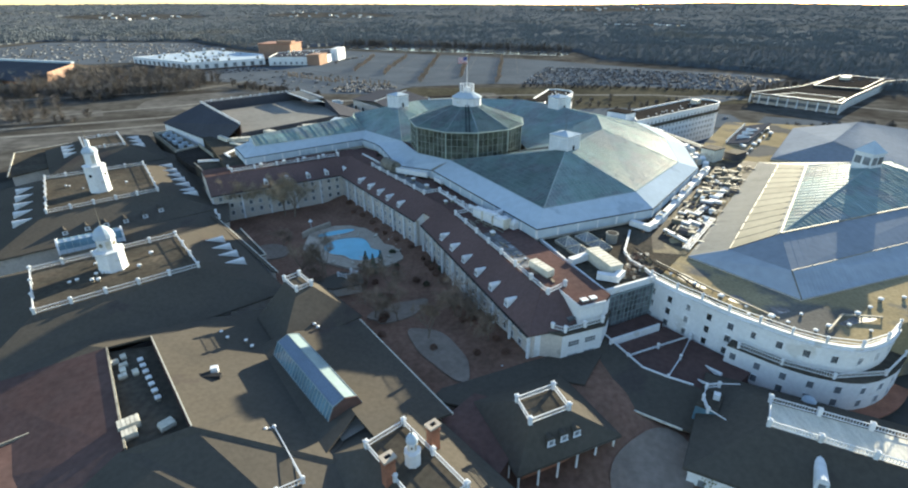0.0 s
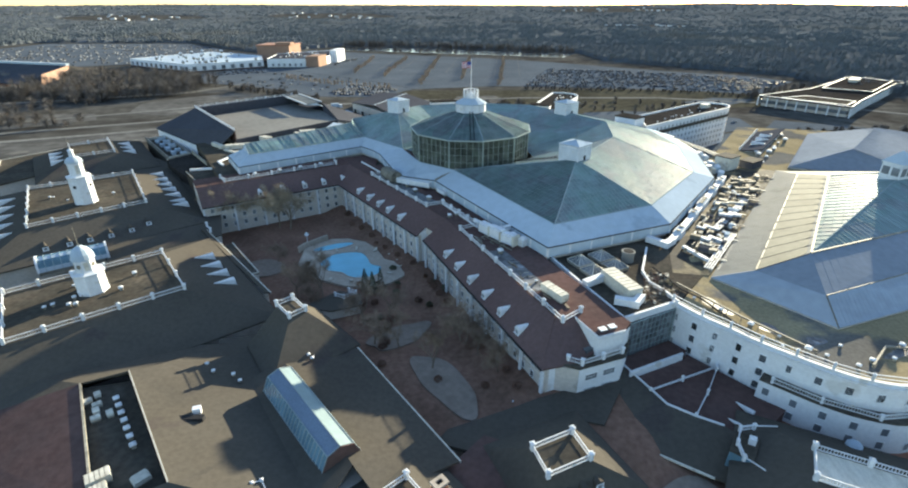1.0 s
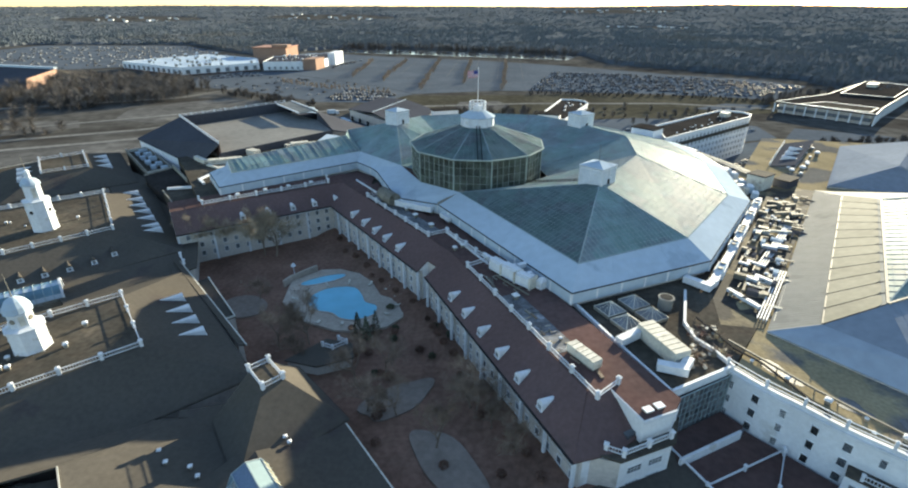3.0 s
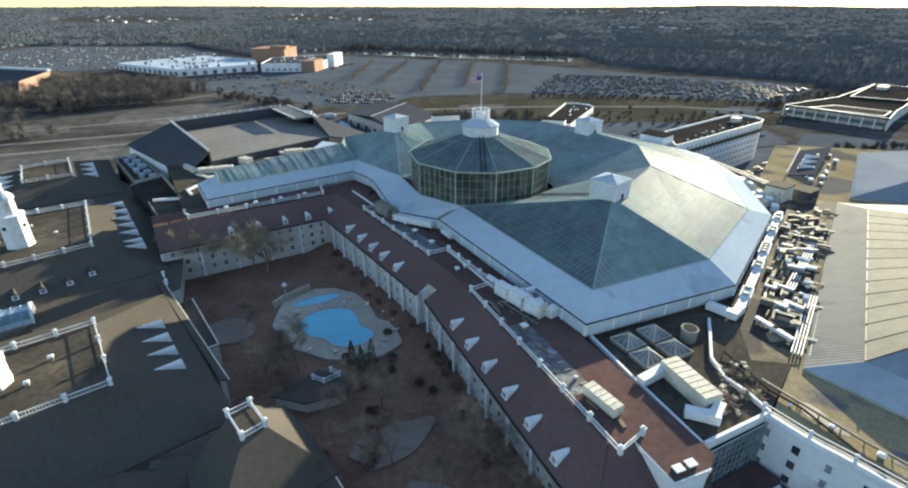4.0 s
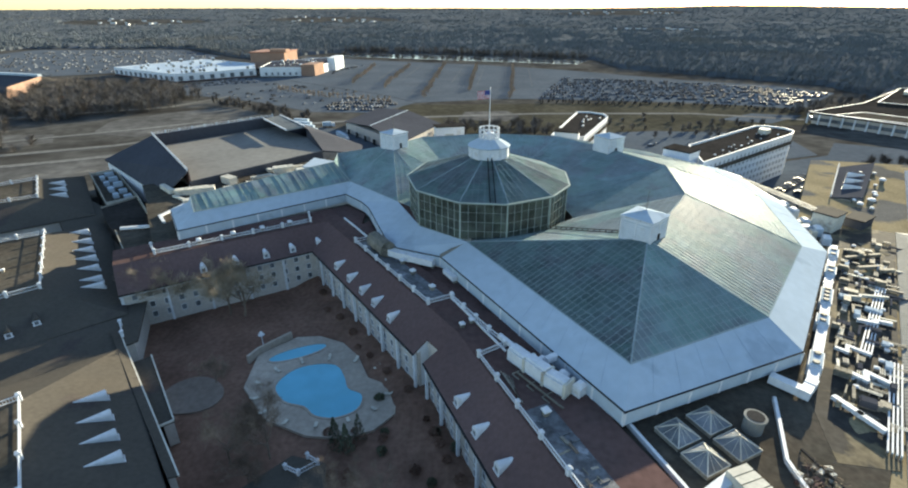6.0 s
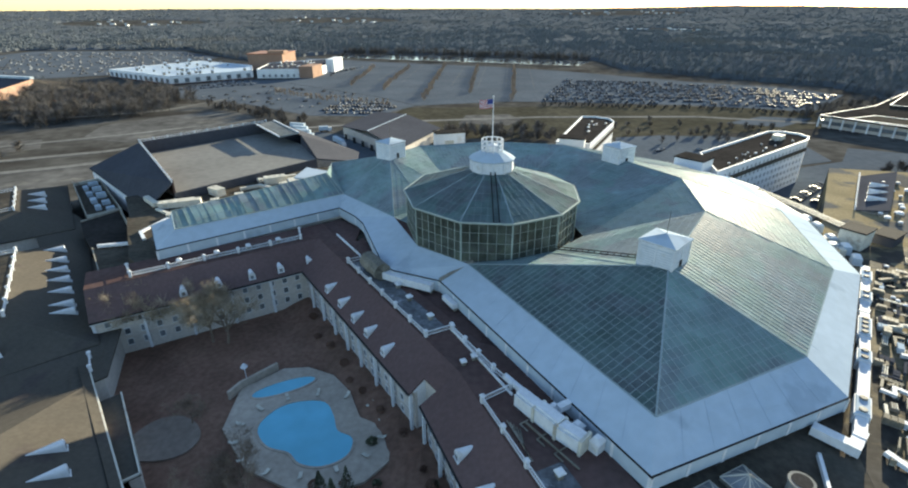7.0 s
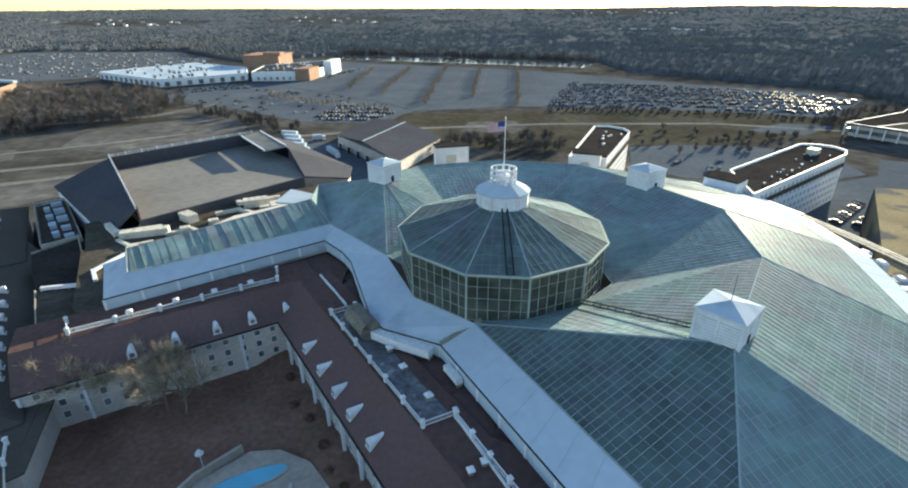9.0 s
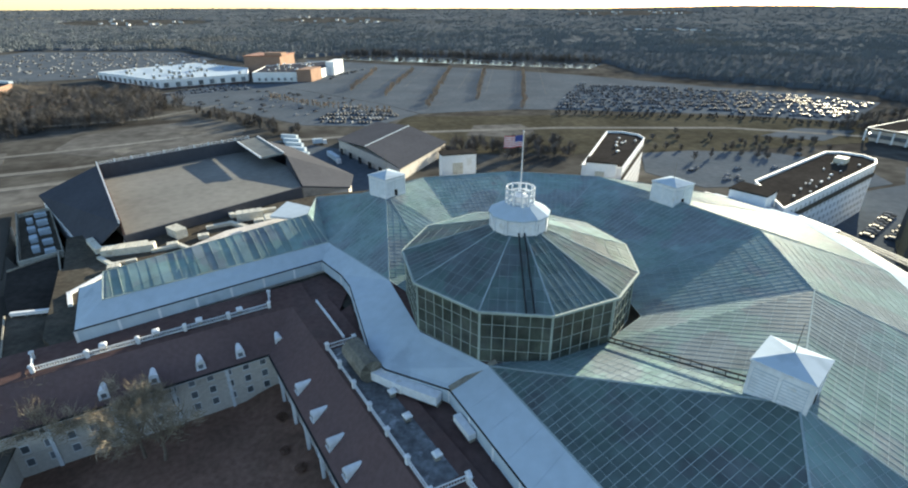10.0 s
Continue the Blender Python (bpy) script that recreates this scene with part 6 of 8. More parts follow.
# tank and duct on the second wing
tk = thing("roof_tank", -24.0, 185.7, 17.2, "weathered pale cylindrical tank lying on the wing roof", "tank")
g = Geo()
for k in range(12):
    a, b = 2 * math.pi * k / 12, 2 * math.pi * (k + 1) / 12
    u = Vector((-0.57, 0.82, 0))
    n_ = Vector((0.82, 0.57, 0))
    c0, c1 = Vector((-21.6, 182.2, 19.4)), Vector((-26.4, 189.2, 19.4))
    pa, pb = n_ * math.cos(a) * 2.2 + Vector((0, 0, math.sin(a) * 2.2)), n_ * math.cos(b) * 2.2 + Vector((0, 0, math.sin(b) * 2.2))
    g.face([c0 + pa, c0 + pb, c1 + pb, c1 + pa]).face([c0, c0 + pb, c0 + pa]).face([c1, c1 + pa, c1 + pb])
part("tank_body", g, DUCT, tk)
part("cradle", Geo().box(-22.8, 184.0, 17.2, 2.9, 0.4, 0.8, 35).box(-25.2, 187.4, 17.2, 2.9, 0.4, 0.8, 35), DUCT, tk)
duct([(-21.8, 183.2), (-16.5, 180.0), (-9.6, 176.6)], 17.2, 1.9, 1.7, "long fat white roof duct below the skirt", WHITE)
duct([(-6.6, 173.0), (-4.2, 168.8)], 17.2, 1.3, 1.1, "short white roof duct with drooping end", WHITE)
for p in ((-14.5, 173.0), (-17.6, 178.6), (-9.4, 165.5)):
    vent(p[0], p[1], 17.3, 1.3, 35)
for p in ((-2.6, 150.6), (-0.6, 152.2)):
    vent(p[0], p[1], 17.2, 1.1, 20)
for s in (9, 17, 25, 34):
    p = WN[1](s, 10.4)
    vent(p[0], p[1], 17.3, 1.3, 30)
for p, s in (((10.6, 126.0), 1.3), ((17.6, 111.0), 0.7)):
    vent(p[0], p[1], 17.3, s, 25)


# pyramid skylights on the deck
def pyramid_skylight(x, y, z, s, ang):
    t = thing("pyramid_skylight", x, y, z, "square pyramid skylight with white glazing bars", "skylight", "pyramid skylights")
    part("curb", Geo().box(x, y, z, s, s, 0.7, ang), DUCT, t)
    c, sn = math.cos(radians(ang)), math.sin(radians(ang))
    co = [(x + (a * c - b * sn) * s / 2, y + (a * sn + b * c) * s / 2, z + 0.72) for a, b in ((-1, -1), (1, -1), (1, 1), (-1, 1))]
    top = (x, y, z + 2.5)
    for j in range(4):
        p, q = co[j], co[(j + 1) % 4]
        g = Geo().face([p, q, top])
        part("pane", g, DARKGLASS, t)
        b = Geo().bar(p, top, 0.16, 0.12).bar(p, q, 0.14, 0.12)
        for f in (0.33, 0.67):
            b.bar(lerp(p, q, f), top, 0.05, 0.05)
        part("glazing_frame", b, UNIT, t)


for p in ((30.5, 122.9), (36.5, 125.6), (38.6, 120.6), (32.6, 117.9)):
    pyramid_skylight(p[0], p[1], 16.0, 4.7, 26)
vt = thing("roof_exhaust", 42.8, 124.3, 16, "squat grey cylindrical roof exhaust", "vent")
part("exhaust_drum", Geo().turned(42.8, 124.3, [(1.5, 16), (1.5, 18.4), (1.7, 18.5), (1.7, 18.8)], 16), GREYMETAL, vt)
part("exhaust_mouth", Geo().turned(42.8, 124.3, [(1.3, 18.8), (1.3, 18.85)], 16), BLACK, vt)
# big white duct along the atrium
duct([(51.5, 135.4), (55.2, 131.4), (57.5, 133.5), (70.8, 151.0), (83, 168), (98.0, 188.4)], 16.0, 1.7, 1.5, "long fat white duct on legs beside the atrium", WHITE)
for k, (f, L, h) in enumerate(((0.10, 5.5, 2.2), (0.34, 4.0, 2.4), (0.52, 8.0, 2.2), (0.74, 4.5, 2.4), (0.92, 5.5, 2.3))):
    p = lerp((58, 134), (97.5, 187.6), f)
    g = thing("duct_box", p[0], p[1], 16, "white rectangular fan box standing over the roof duct", "fan box", "fan boxes")
    part("fan_casing", Geo().box(p[0], p[1], 16, L, 2.3, h, 53.5), WHITE, g)
    part("fan_top", Geo().box(p[0], p[1], 16 + h, L * 0.92, 2.0, 0.2, 53.5, 0, 0.9), SKIRT, g)
    for o in ((-0.3, 0.3) if L < 6 else (-0.36, -0.12, 0.12, 0.36)):
        cx, cy = p[0] + o * L * 0.595, p[1] + o * L * 0.804
        part("fan_ring", Geo().turned(cx, cy, [(0.6, 16.2 + h), (0.6, 16.45 + h), (0.5, 16.5 + h)], 12), DUCT, g)
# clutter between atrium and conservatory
# dark base holds shade as well as grime; the tan stain paints sunlit floor
DECKTAN = material("grimy_shaded_deck", (0.052, 0.047, 0.042), 0.9, var=0.25, fine=0.8, coarse=0.1, tint=(0.04, 0.038, 0.036), stain=(0.16, 0.132, 0.085), stainsize=0.13, stainat=0.52, spec=0.1)
solo("plant_deck", Geo().prism([(52, 118), (60, 116.5), (125, 201), (104, 212), (92, 176), (58, 137)], 15.8, 16.02), DECKTAN, "roof deck coloured for grime and shade with sunlit tan patches between atrium and conservatory", "roof", kind="structure")
rnd = random.Random(11)
near, far = lambda f: lerp((58.5, 131), (102, 190), f), lambda f: lerp((62.5, 119.5), (120, 195), f)
for s, f0, f1 in ((0.02, 0.1, 0.8), (0.15, 0.3, 0.9), (0.24, 0.05, 0.6), (0.42, 0.35, 0.9), (0.56, 0.1, 0.85), (0.78, 0.3, 0.95), (0.88, 0.05, 0.7)):
    # the main ducts that cross from the fan boxes to the conservatory, each with a jog
    p, q = lerp(near(s), far(s), f0), lerp(near(s), far(s), f1)
    jog = rnd.uniform(-3.0, 3.5)
    m0 = lerp(p, q, rnd.uniform(0.3, 0.7))
    m1 = (m0[0] + 0.6 * jog, m0[1] + 0.8 * jog)
    q = (q[0] + 0.6 * jog, q[1] + 0.8 * jog)
    duct([p, m0, m1, q], 15.95, rnd.uniform(0.5, 1.0), rnd.uniform(0.5, 0.9), "pale rectangular roof duct with a jog", rnd.choice((UNIT, DULL, WHITE)))
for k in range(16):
    # cream patches between the ducts: sunlight on the floor, put into the colour
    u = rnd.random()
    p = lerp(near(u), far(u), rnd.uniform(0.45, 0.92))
    solo("deck_patch", Geo().prism(blob(p[0], p[1], rnd.uniform(1.2, 3.4), rnd.uniform(0.8, 1.9), rnd.choice((53, -37)), [(4, .14, 0.4), (3, .1, k)], 18), 16.02, 16.05 + 0.002 * k), TANROOF, "cream patch painted as sunlit floor on the dark plant deck", "roofing", "deck patches", "structure")
for k in range(135):
    u = rnd.random()
    p = lerp(near(u), far(u), rnd.uniform(0.02, 0.9))
    kind = rnd.random()
    ang = rnd.choice((53, -37)) + rnd.uniform(-5, 5)
    c, sn = math.cos(radians(ang)), math.sin(radians(ang))
    if kind < 0.26:
        ac_unit(p[0], p[1], 15.95, ang, rnd.uniform(1.0, 2.8), rnd.uniform(0.7, 1.6), rnd.uniform(0.7, 1.7), rnd.randint(1, 4), "small weathered rooftop condenser unit", rnd.choice((DULL, DULL, DUCT, SKIRT, DARKMETAL)))
    elif kind < 0.50:
        L = rnd.uniform(1.2, 4)
        q = (p[0] + c * L, p[1] + sn * L)
        path = [p, q] if rnd.random() < 0.4 else [p, q, (q[0] - sn * rnd.uniform(-3, 3), q[1] + c * rnd.uniform(-3, 3))]
        duct(path, 15.95, rnd.uniform(0.22, 0.6), rnd.uniform(0.22, 0.55), mat=rnd.choice((DUCT, DULL, UNIT, DARKMETAL)))
    elif kind < 0.74:
        vent(p[0], p[1], 15.95, rnd.uniform(0.4, 1.0), ang)
    else:
        t = thing("pipe_rack", p[0], p[1], 15.95, "bundle of insulated roof pipes on low supports", "pipes", "pipe racks")
        L = rnd.uniform(1.5, 5)
        for i in range(3):
            o = (i - 1) * 0.32
            part("pipe", Geo().bar((p[0] - sn * o, p[1] + c * o, 16.6), (p[0] - sn * o + c * L, p[1] + c * o + sn * L, 16.6), 0.15, 0.15), UNIT if k % 3 == 0 else DUCT, t)
        for f in (0.1, 0.5, 0.9):
            part("support", Geo().box(p[0] + c * L * f, p[1] + sn * L * f, 15.95, 0.15, 1.1, 0.65, ang), DUCT, t)
solo("deck_kerb", Geo().bar((63.4, 118.6, 15.95), (121.2, 194.0, 15.95), 0.5, 0.55), UNIT, "cream kerb along the conservatory gutter", "kerb", kind="structure")
for k in range(8):
    p, q = ((61.6, 118.6), (78.2, 139.6)) if k < 4 else ((74.4, 142.2), (96.2, 167.2))
    o = (k % 4) * 0.55
    t = thing("roof_pipe", p[0] - o, p[1] + o, 15.95, "long white insulated roof pipe on low blocks", "pipe", "long roof pipes")
    part("pipe", Geo().bar((p[0] - 0.8 * o, p[1] + 0.6 * o, 16.5), (q[0] - 0.8 * o, q[1] + 0.6 * o, 16.5), 0.24, 0.24), WHITE, t)
    for i in range(9):
        r = lerp(p, q, i / 8)
        part("support", Geo().box(r[0] - 0.8 * o, r[1] + 0.6 * o, 15.9, 0.3, 0.3, 0.6, 54), DUCT, t)
# plant on the curved block's roof
for x, y, s in ((55.5, 101, 1.4), (58.8, 95.3, 1.8), (62.5, 91.6, 1.0), (65.3, 87.2, 1.9), (67.8, 85.6, 1.1), (71.5, 82.6, 1.3), (75.0, 84.0, 1.5), (79.5, 84.6, 1.2), (84, 88.5, 1.6), (88.5, 91, 1.3), (72.4, 88.6, 1.0), (61.4, 88.6, 1.0), (52.0, 106.0, 1.0), (82.5, 82.6, 1.0), (93, 94, 1.6), (99, 95, 1.3), (105, 99, 1.5)):
    vent(x, y, 15.9, 0.62 * s, -50)
duct([(50.5, 112), (58.4, 98.0), (66.5, 86.5)], 15.9, 0.35, 0.35)
duct([(74, 82.5), (80.5, 88.0), (88, 87)], 15.9, 0.35, 0.35)
for poly in (blob(55.5, 103.5, 3.6, 1.6, -60, [(2, .2, 1), (3, .15, 0)], 20), blob(62.5, 94.5, 2.6, 1.5, -40, [(2, .2, 2), (3, .2, 1)], 20), blob(83, 86.8, 3.8, 1.2, 15, [(2, .2, 0), (3, .2, 2)], 20), blob(69, 90.5, 2.0, 1.3, 10, [(3, .2, 1)], 20)):
    solo("puddle", Geo().prism(poly, 15.85, 15.93), WETROOF, "shallow puddle reflecting sky on the tan roof", "puddle", "roof puddles", "structure")
# rear plant rooms beside the hall
for x, y, dx, dy, h, ang in ((107.0, 205.0, 7, 6, 5, 35), (118, 207, 8, 5, 2.6, 35)):
    t = thing("plant_room", x, y, 15.9, "grey windowless roof plant room with dark flat roof", "plant room", "plant rooms")
    part("wall", Geo().box(x, y, 15.9, dx, dy, h, ang), UNIT if h > 3 else DARKMETAL, t)
    part("roof", Geo().box(x, y, 15.9 + h, dx + 0.5, dy + 0.5, 0.4, ang), BLACK, t)
for k in range(16):
    p = lerp((124, 212), (158, 258), (k + rnd.random()) / 16)
    vent(p[0] + rnd.uniform(-5, 5), p[1] + rnd.uniform(-4, 4), 15.9, rnd.uniform(1.0, 2.0), 50)
sl = thing("sloped_roof_block", 128, 236, 15.9, "small dark roof block with white railed edge", "roof")
slab(sl, "roof_slope", [(126.5, 231.5, 16.2), (133, 226, 18.0), (168, 268, 18.0), (154, 268, 16.2)], DARKMETAL)
part("base", Geo().prism([(127, 231.5), (133, 226.2), (167, 267.5), (154.5, 267.5)], 15.8, 16.1), BEIGE, sl)
railing([(126.3, 231.7), (153.6, 268)], 16.2, 4, mesh=POSTS)
for f in (0.25, 0.45, 0.65):
    q = lerp((128.4, 230.6), (157, 266), f)
    dormer(q[0], q[1], 16.5, 142)

# plant behind the glass arm
ND = [(-124, 247), (-105, 219), (-100, 212.5), (-93, 205.5), (-86, 212), (-50, 252), (-62, 268), (-98, 264)]
solo("rear_deck", Geo().prism(ND, 0, 15.2), FLATROOF, "dark flat roof deck behind the glass arm", "roof", kind="structure")
ac_unit(-90.5, 247.5, 15.2, -35, 6.0, 3.2, 3.4, 4)
ac_unit(-98, 236, 15.2, 20, 13, 2.8, 2.8, 9, "long cream ribbed rooftop unit behind the atrium arm")
ac_unit(-74, 261, 15.2, 25, 8, 3.5, 3.4, 4)
ac_unit(-64, 257, 15.2, 25, 7, 5, 3.6, 2)
duct([(-113.5, 242.5), (-106.5, 236.0), (-95.5, 240.8)], 15.2, 1.8, 1.6, "fat pale roof duct with bends", UNIT)
duct([(-111, 252), (-104, 246), (-98, 248)], 15.2, 1.6, 1.6, "fat pale roof duct with bends", UNIT)
duct([(-86.5, 270), (-80, 262), (-68, 268)], 15.2, 1.6, 1.5, "fat pale roof duct with bends", UNIT)
duct([(-94.6, 208.0), (-98.6, 213.2), (-96.0, 224.0)], 15.2, 0.9, 0.9, "white roof duct rounding the arm's end", WHITE)
duct([(-107.6, 206.4), (-98.6, 208.4)], 14.0, 0.8, 0.8, "short straight white roof duct", WHITE)
for path, w_, z_ in (([(-108, 256), (-101, 250.5), (-94, 253), (-90, 258)], 1.3, 15.2), ([(-92, 236), (-86, 240), (-80, 236.5)], 1.1, 15.2), ([(-84, 252), (-78, 256), (-70, 252)], 1.3, 15.2), ([(-76, 246), (-69, 250), (-62, 262)], 1.0, 15.2), ([(-104, 232), (-98, 228), (-93, 231)], 1.0, 15.2)):
    duct(path, z_, w_, w_, "pale roof duct with bends behind the atrium arm", UNIT)
for x, y in ((-82, 246), (-88, 240), (-70, 258), (-102, 243), (-96, 226)):
    ac_unit(x, y, 15.2, 28, 3.0, 2.0, 1.9, 3, "small cream rooftop unit behind the atrium arm")
st = thing("stepped_terrace", -90, 181, 0, "white stepped terraces at the wing's end", "terrace")
for k in range(4):
    a, b = lerp((-94.9, 187.1), (-88.4, 179.4), k / 3.4), lerp((-90.4, 190.0), (-84.0, 180.7), k / 3.4)
    part("step", Geo().bar((*a, 0.0), (*b, 0.0), 1.4, 13.2 - 0.6 * k), (SKIRT, MAROON)[k % 2], st)
part("roof_deck", Geo().prism([(-109.5, 206.6), (-95.2, 188.4), (-91.0, 191.0), (-84.5, 187.4), (-84, 196), (-93, 205.6), (-100, 212.6)], 0, 14.0), FLATROOF, st)
part("kerb", Geo().bar((-109.5, 206.6, 14.0), (-95.2, 188.4, 14.0), 0.3, 0.3), DUCT, st)
dr = thing("sunken_roof", -118, 226, 0, "dark maroon sunken flat roof with pale kerb", "roof")
part("roof_deck", Geo().prism([(-131, 232), (-124.6, 243.2), (-105, 218.6), (-100.5, 212.6), (-109.5, 206.8), (-121.8, 220)], 0, 11.6), TAR, dr)
part("kerb", Geo().bar((-131, 232, 11.6), (-124.6, 243.2, 11.6), 0.4, 0.5).bar((-124.6, 243.2, 11.6), (-105, 218.6, 11.6), 0.4, 1.6), DUCT, dr)
yd = thing("plant_yard", -147, 262, 0, "open plant yard with white tanks behind pale walls", "plant yard")
YP = [(-166, 277.8), (-160, 285.4), (-126.6, 247.0), (-134, 239.2)]
part("roof_deck", Geo().prism(YP, 0, 9.0), FLATROOF, yd)
for j in range(4):
    part("yard_wall", Geo().bar((*YP[j - 1], 9.0), (*YP[j], 9.0), 0.4, 2.2 if j in (0, 3) else 1.2), UNIT if j % 2 else DUCT, yd)
for k in range(9):
    x, y = lerp((-161, 279), (-131, 245), (k + 0.5) / 9)
    side = -1.5 if k % 2 else 1.8
    ac_unit(x + side * 0.78, y + side * 0.62, 9.0, (40, -50)[k % 2], rnd.uniform(2.4, 4.2), rnd.uniform(1.6, 2.4), rnd.uniform(1.5, 2.4), 3, "pale blue white tank unit in the plant yard", SKIRT)

# plant in the recess of the foreground roof
for k in range(7):
    p = lerp((-61.5, 79.5), (-52.5, 69.0), k / 6)
    vent(p[0], p[1], 11.0, 1.0, 40)
for x, y in ((-65.5, 80.5), (-64.0, 78.0), (-63.2, 76.5), (-62.2, 74.8), (-66.2, 78.8), (-60.5, 76.0)):
    ac_unit(x, y, 11.0, rnd.choice((40, -50)), 1.5, 1.0, 0.9, 2, "small cream rooftop condenser unit")
ac_unit(-53.8, 62.5, 11.0, 38, 3.2, 2.0, 1.6, 5, "small ribbed cream rooftop unit")
ac_unit(-52.6, 60.6, 11.0, 38, 2.2, 1.6, 1.3, 4, "small ribbed cream rooftop unit")
ac_unit(-47.6, 62.6, 11.0, 50, 2.4, 1.8, 1.2, 1, "flat grey rooftop hatch unit")
hv = thing("roof_hatch", -45.5, 76.2, 11, "small white roof hatch above a dark slot", "hatch")
part("hatch_box", Geo().box(-45.5, 76.2, 11.0, 1.3, 1.0, 1.6, 20), WHITE, hv)
# black strip nearly flush with the slope stands for the slot's shadow
part("slot", Geo().box(-46.2, 74.4, 10.6, 5.2, 1.0, 1.6, 3), BLACK, hv, "roof slot filled black for its shadow")
for x, y, z in ((-48.0, 88.0, 10.6), (-44.0, 87.5, 10.2), (-42.2, 86.0, 9.9), (-50.5, 90.6, 10.2), (-31.0, 93.5, 10.2), (-30.0, 92.5, 10.1)):
    vent(x, y, z - 0.2, 0.7, 20)
# small plant on the hall decks
for hx, hy in ((-85, 112), (-129, 177)):
    for k in range(9):
        vent(hx + rnd.uniform(-13, 13), hy + rnd.uniform(-9, 9), 14.18, rnd.uniform(0.6, 1.1), 35)
railing([(-31.4, 62.6), (-30.1, 63.1), (-22.6, 53.0), (-26, 51.0)], 9.6, 30, mesh=POSTS)

# ---- big hall with sunken roof ----
PALE = material("pale_flat_roof", (0.165, 0.163, 0.154), 0.85, var=0.12, fine=0.4, coarse=0.04, tint=(0.15, 0.145, 0.14), spec=0.12)
ar = thing("big_hall", -105, 290, 0, "big dark roofed hall with a sunken pale flat roof", "building")
part("roof_deck", Geo().prism([(-103.5, 243), (-64, 285.5), (-78, 313), (-104, 339), (-144, 296)], 0, 18.0), PALE, ar)
slab(ar, "roof_slope", [(-166, 289.5, 13.5), (-112.5, 239.5, 13.5), (-101.5, 240, 23), (-145.5, 296.8, 23)], DARKMETAL, 0.6)
part("inner_wall", Geo().bar((-101.8, 241, 17.0), (-145.0, 296.5, 17.0), 0.5, 6.2), MAROON, ar)
part("inner_wall", Geo().bar((-145.0, 297, 17.0), (-101.0, 342, 17.0), 0.5, 6.2), DARKMETAL, ar)
part("parapet", Geo().bar((-101.8, 240.5, 12.0), (-64, 284, 12.0), 0.6, 6.9), DARKMETAL, ar)
slab(ar, "roof_slope", [(-145.5, 296.8, 23), (-101, 342.4, 23), (-114, 362, 13), (-166, 300, 13)], DARKMETAL, 0.6)
slab(ar, "roof_slope", [(-101, 342, 22.5), (-78, 313, 22.5), (-52, 316, 13.5), (-92, 362, 13.5)], DARKMETAL, 0.6)
slab(ar, "roof_slope", [(-78, 313, 22.5), (-64, 286, 18.6), (-50, 300, 13.5), (-52, 316, 13.5)], DARKMETAL, 0.6)
slab(ar, "inner_wall", [(-79, 313.5, 17), (-65, 287, 17), (-64.6, 286.6, 18.2), (-78.4, 313.2, 22.2)], DARKMETAL, 0.3)
part("wall", Geo().prism([(-164, 290), (-113, 241), (-65, 285), (-53, 315), (-93, 360), (-113, 360)], 0, 13.2), DARKMETAL, ar)
part("end_wall", Geo().prism([(-66, 287), (-64.2, 285.6), (-50.6, 299.6), (-53, 315)], 0, 13.2), BEIGE, ar)
slab(ar, "end_wall", [(-64.2, 285.9, 13.0), (-64.2, 285.9, 18.0), (-50.4, 299.8, 13.1)], BEIGE, 0.3)
cn = [(-106.5, 333.5, 22.9), (-100.7, 342.4, 23.2), (-79.4, 314.0, 23.2), (-87, 309, 22.4)]
slab(ar, "canopy_base", cn, GREYMETAL, 0.3)
for k in range(12):
    f = (k + 0.5) / 12
    part("canopy_slat", Geo().bar((*lerp(cn[0], cn[3], f),), (*lerp(cn[1], cn[2], f),), 1.5, 0.35), GREYMETAL, ar)
part("canopy_rim", Geo().bar(cn[1], cn[2], 0.5, 0.6).bar(cn[3], cn[0], 0.5, 0.6), WHITE, ar)
slab(ar, "gable_wall", [(-165.6, 290.4, 12.9), (-113.2, 241.0, 12.9), (-113.0, 240.6, 4.0), (-165.8, 290.0, 4.0)], WALLW, 0.3)
railing([(-101.5, 240, ), (-145.5, 296.8)], 23, 3.6, mesh=POSTS)
railing([(-145.5, 296.8), (-104, 340)], 23, 6.0, mesh=POSTS)
sh = thing("grey_shed", -48, 400, 0, "long shed with dark grey pitched roof and beige walls", "building")
SB = [(-80, 405), (-64, 456), (-15, 399), (-36, 346)]
part("wall", Geo().prism(offset(SB, -1), 0, 7.0), BEIGE, sh)
m0, m1 = lerp(SB[0], SB[3], 0.5), lerp(SB[1], SB[2], 0.5)
slab(sh, "roof_slope", [(*SB[0], 7.2), (*SB[1], 7.2), (*m1, 10.5), (*m0, 10.5)], DARKMETAL)
slab(sh, "roof_slope", [(*SB[3], 7.2), (*SB[2], 7.2), (*m1, 10.5), (*m0, 10.5)], DARKMETAL)
part("ridge_cap", Geo().bar((*m0, 10.5), (*m1, 10.5), 0.6, 0.2), SKIRT, sh)
for k in range(5):
    p = lerp((-80, 404), (-38, 347.5), (k + 0.6) / 6)
    part("loading_door", Geo().box(p[0] - 0.1, p[1] - 0.6, 0, 3.4, 0.3, 3.6, -54), BLACK, sh)


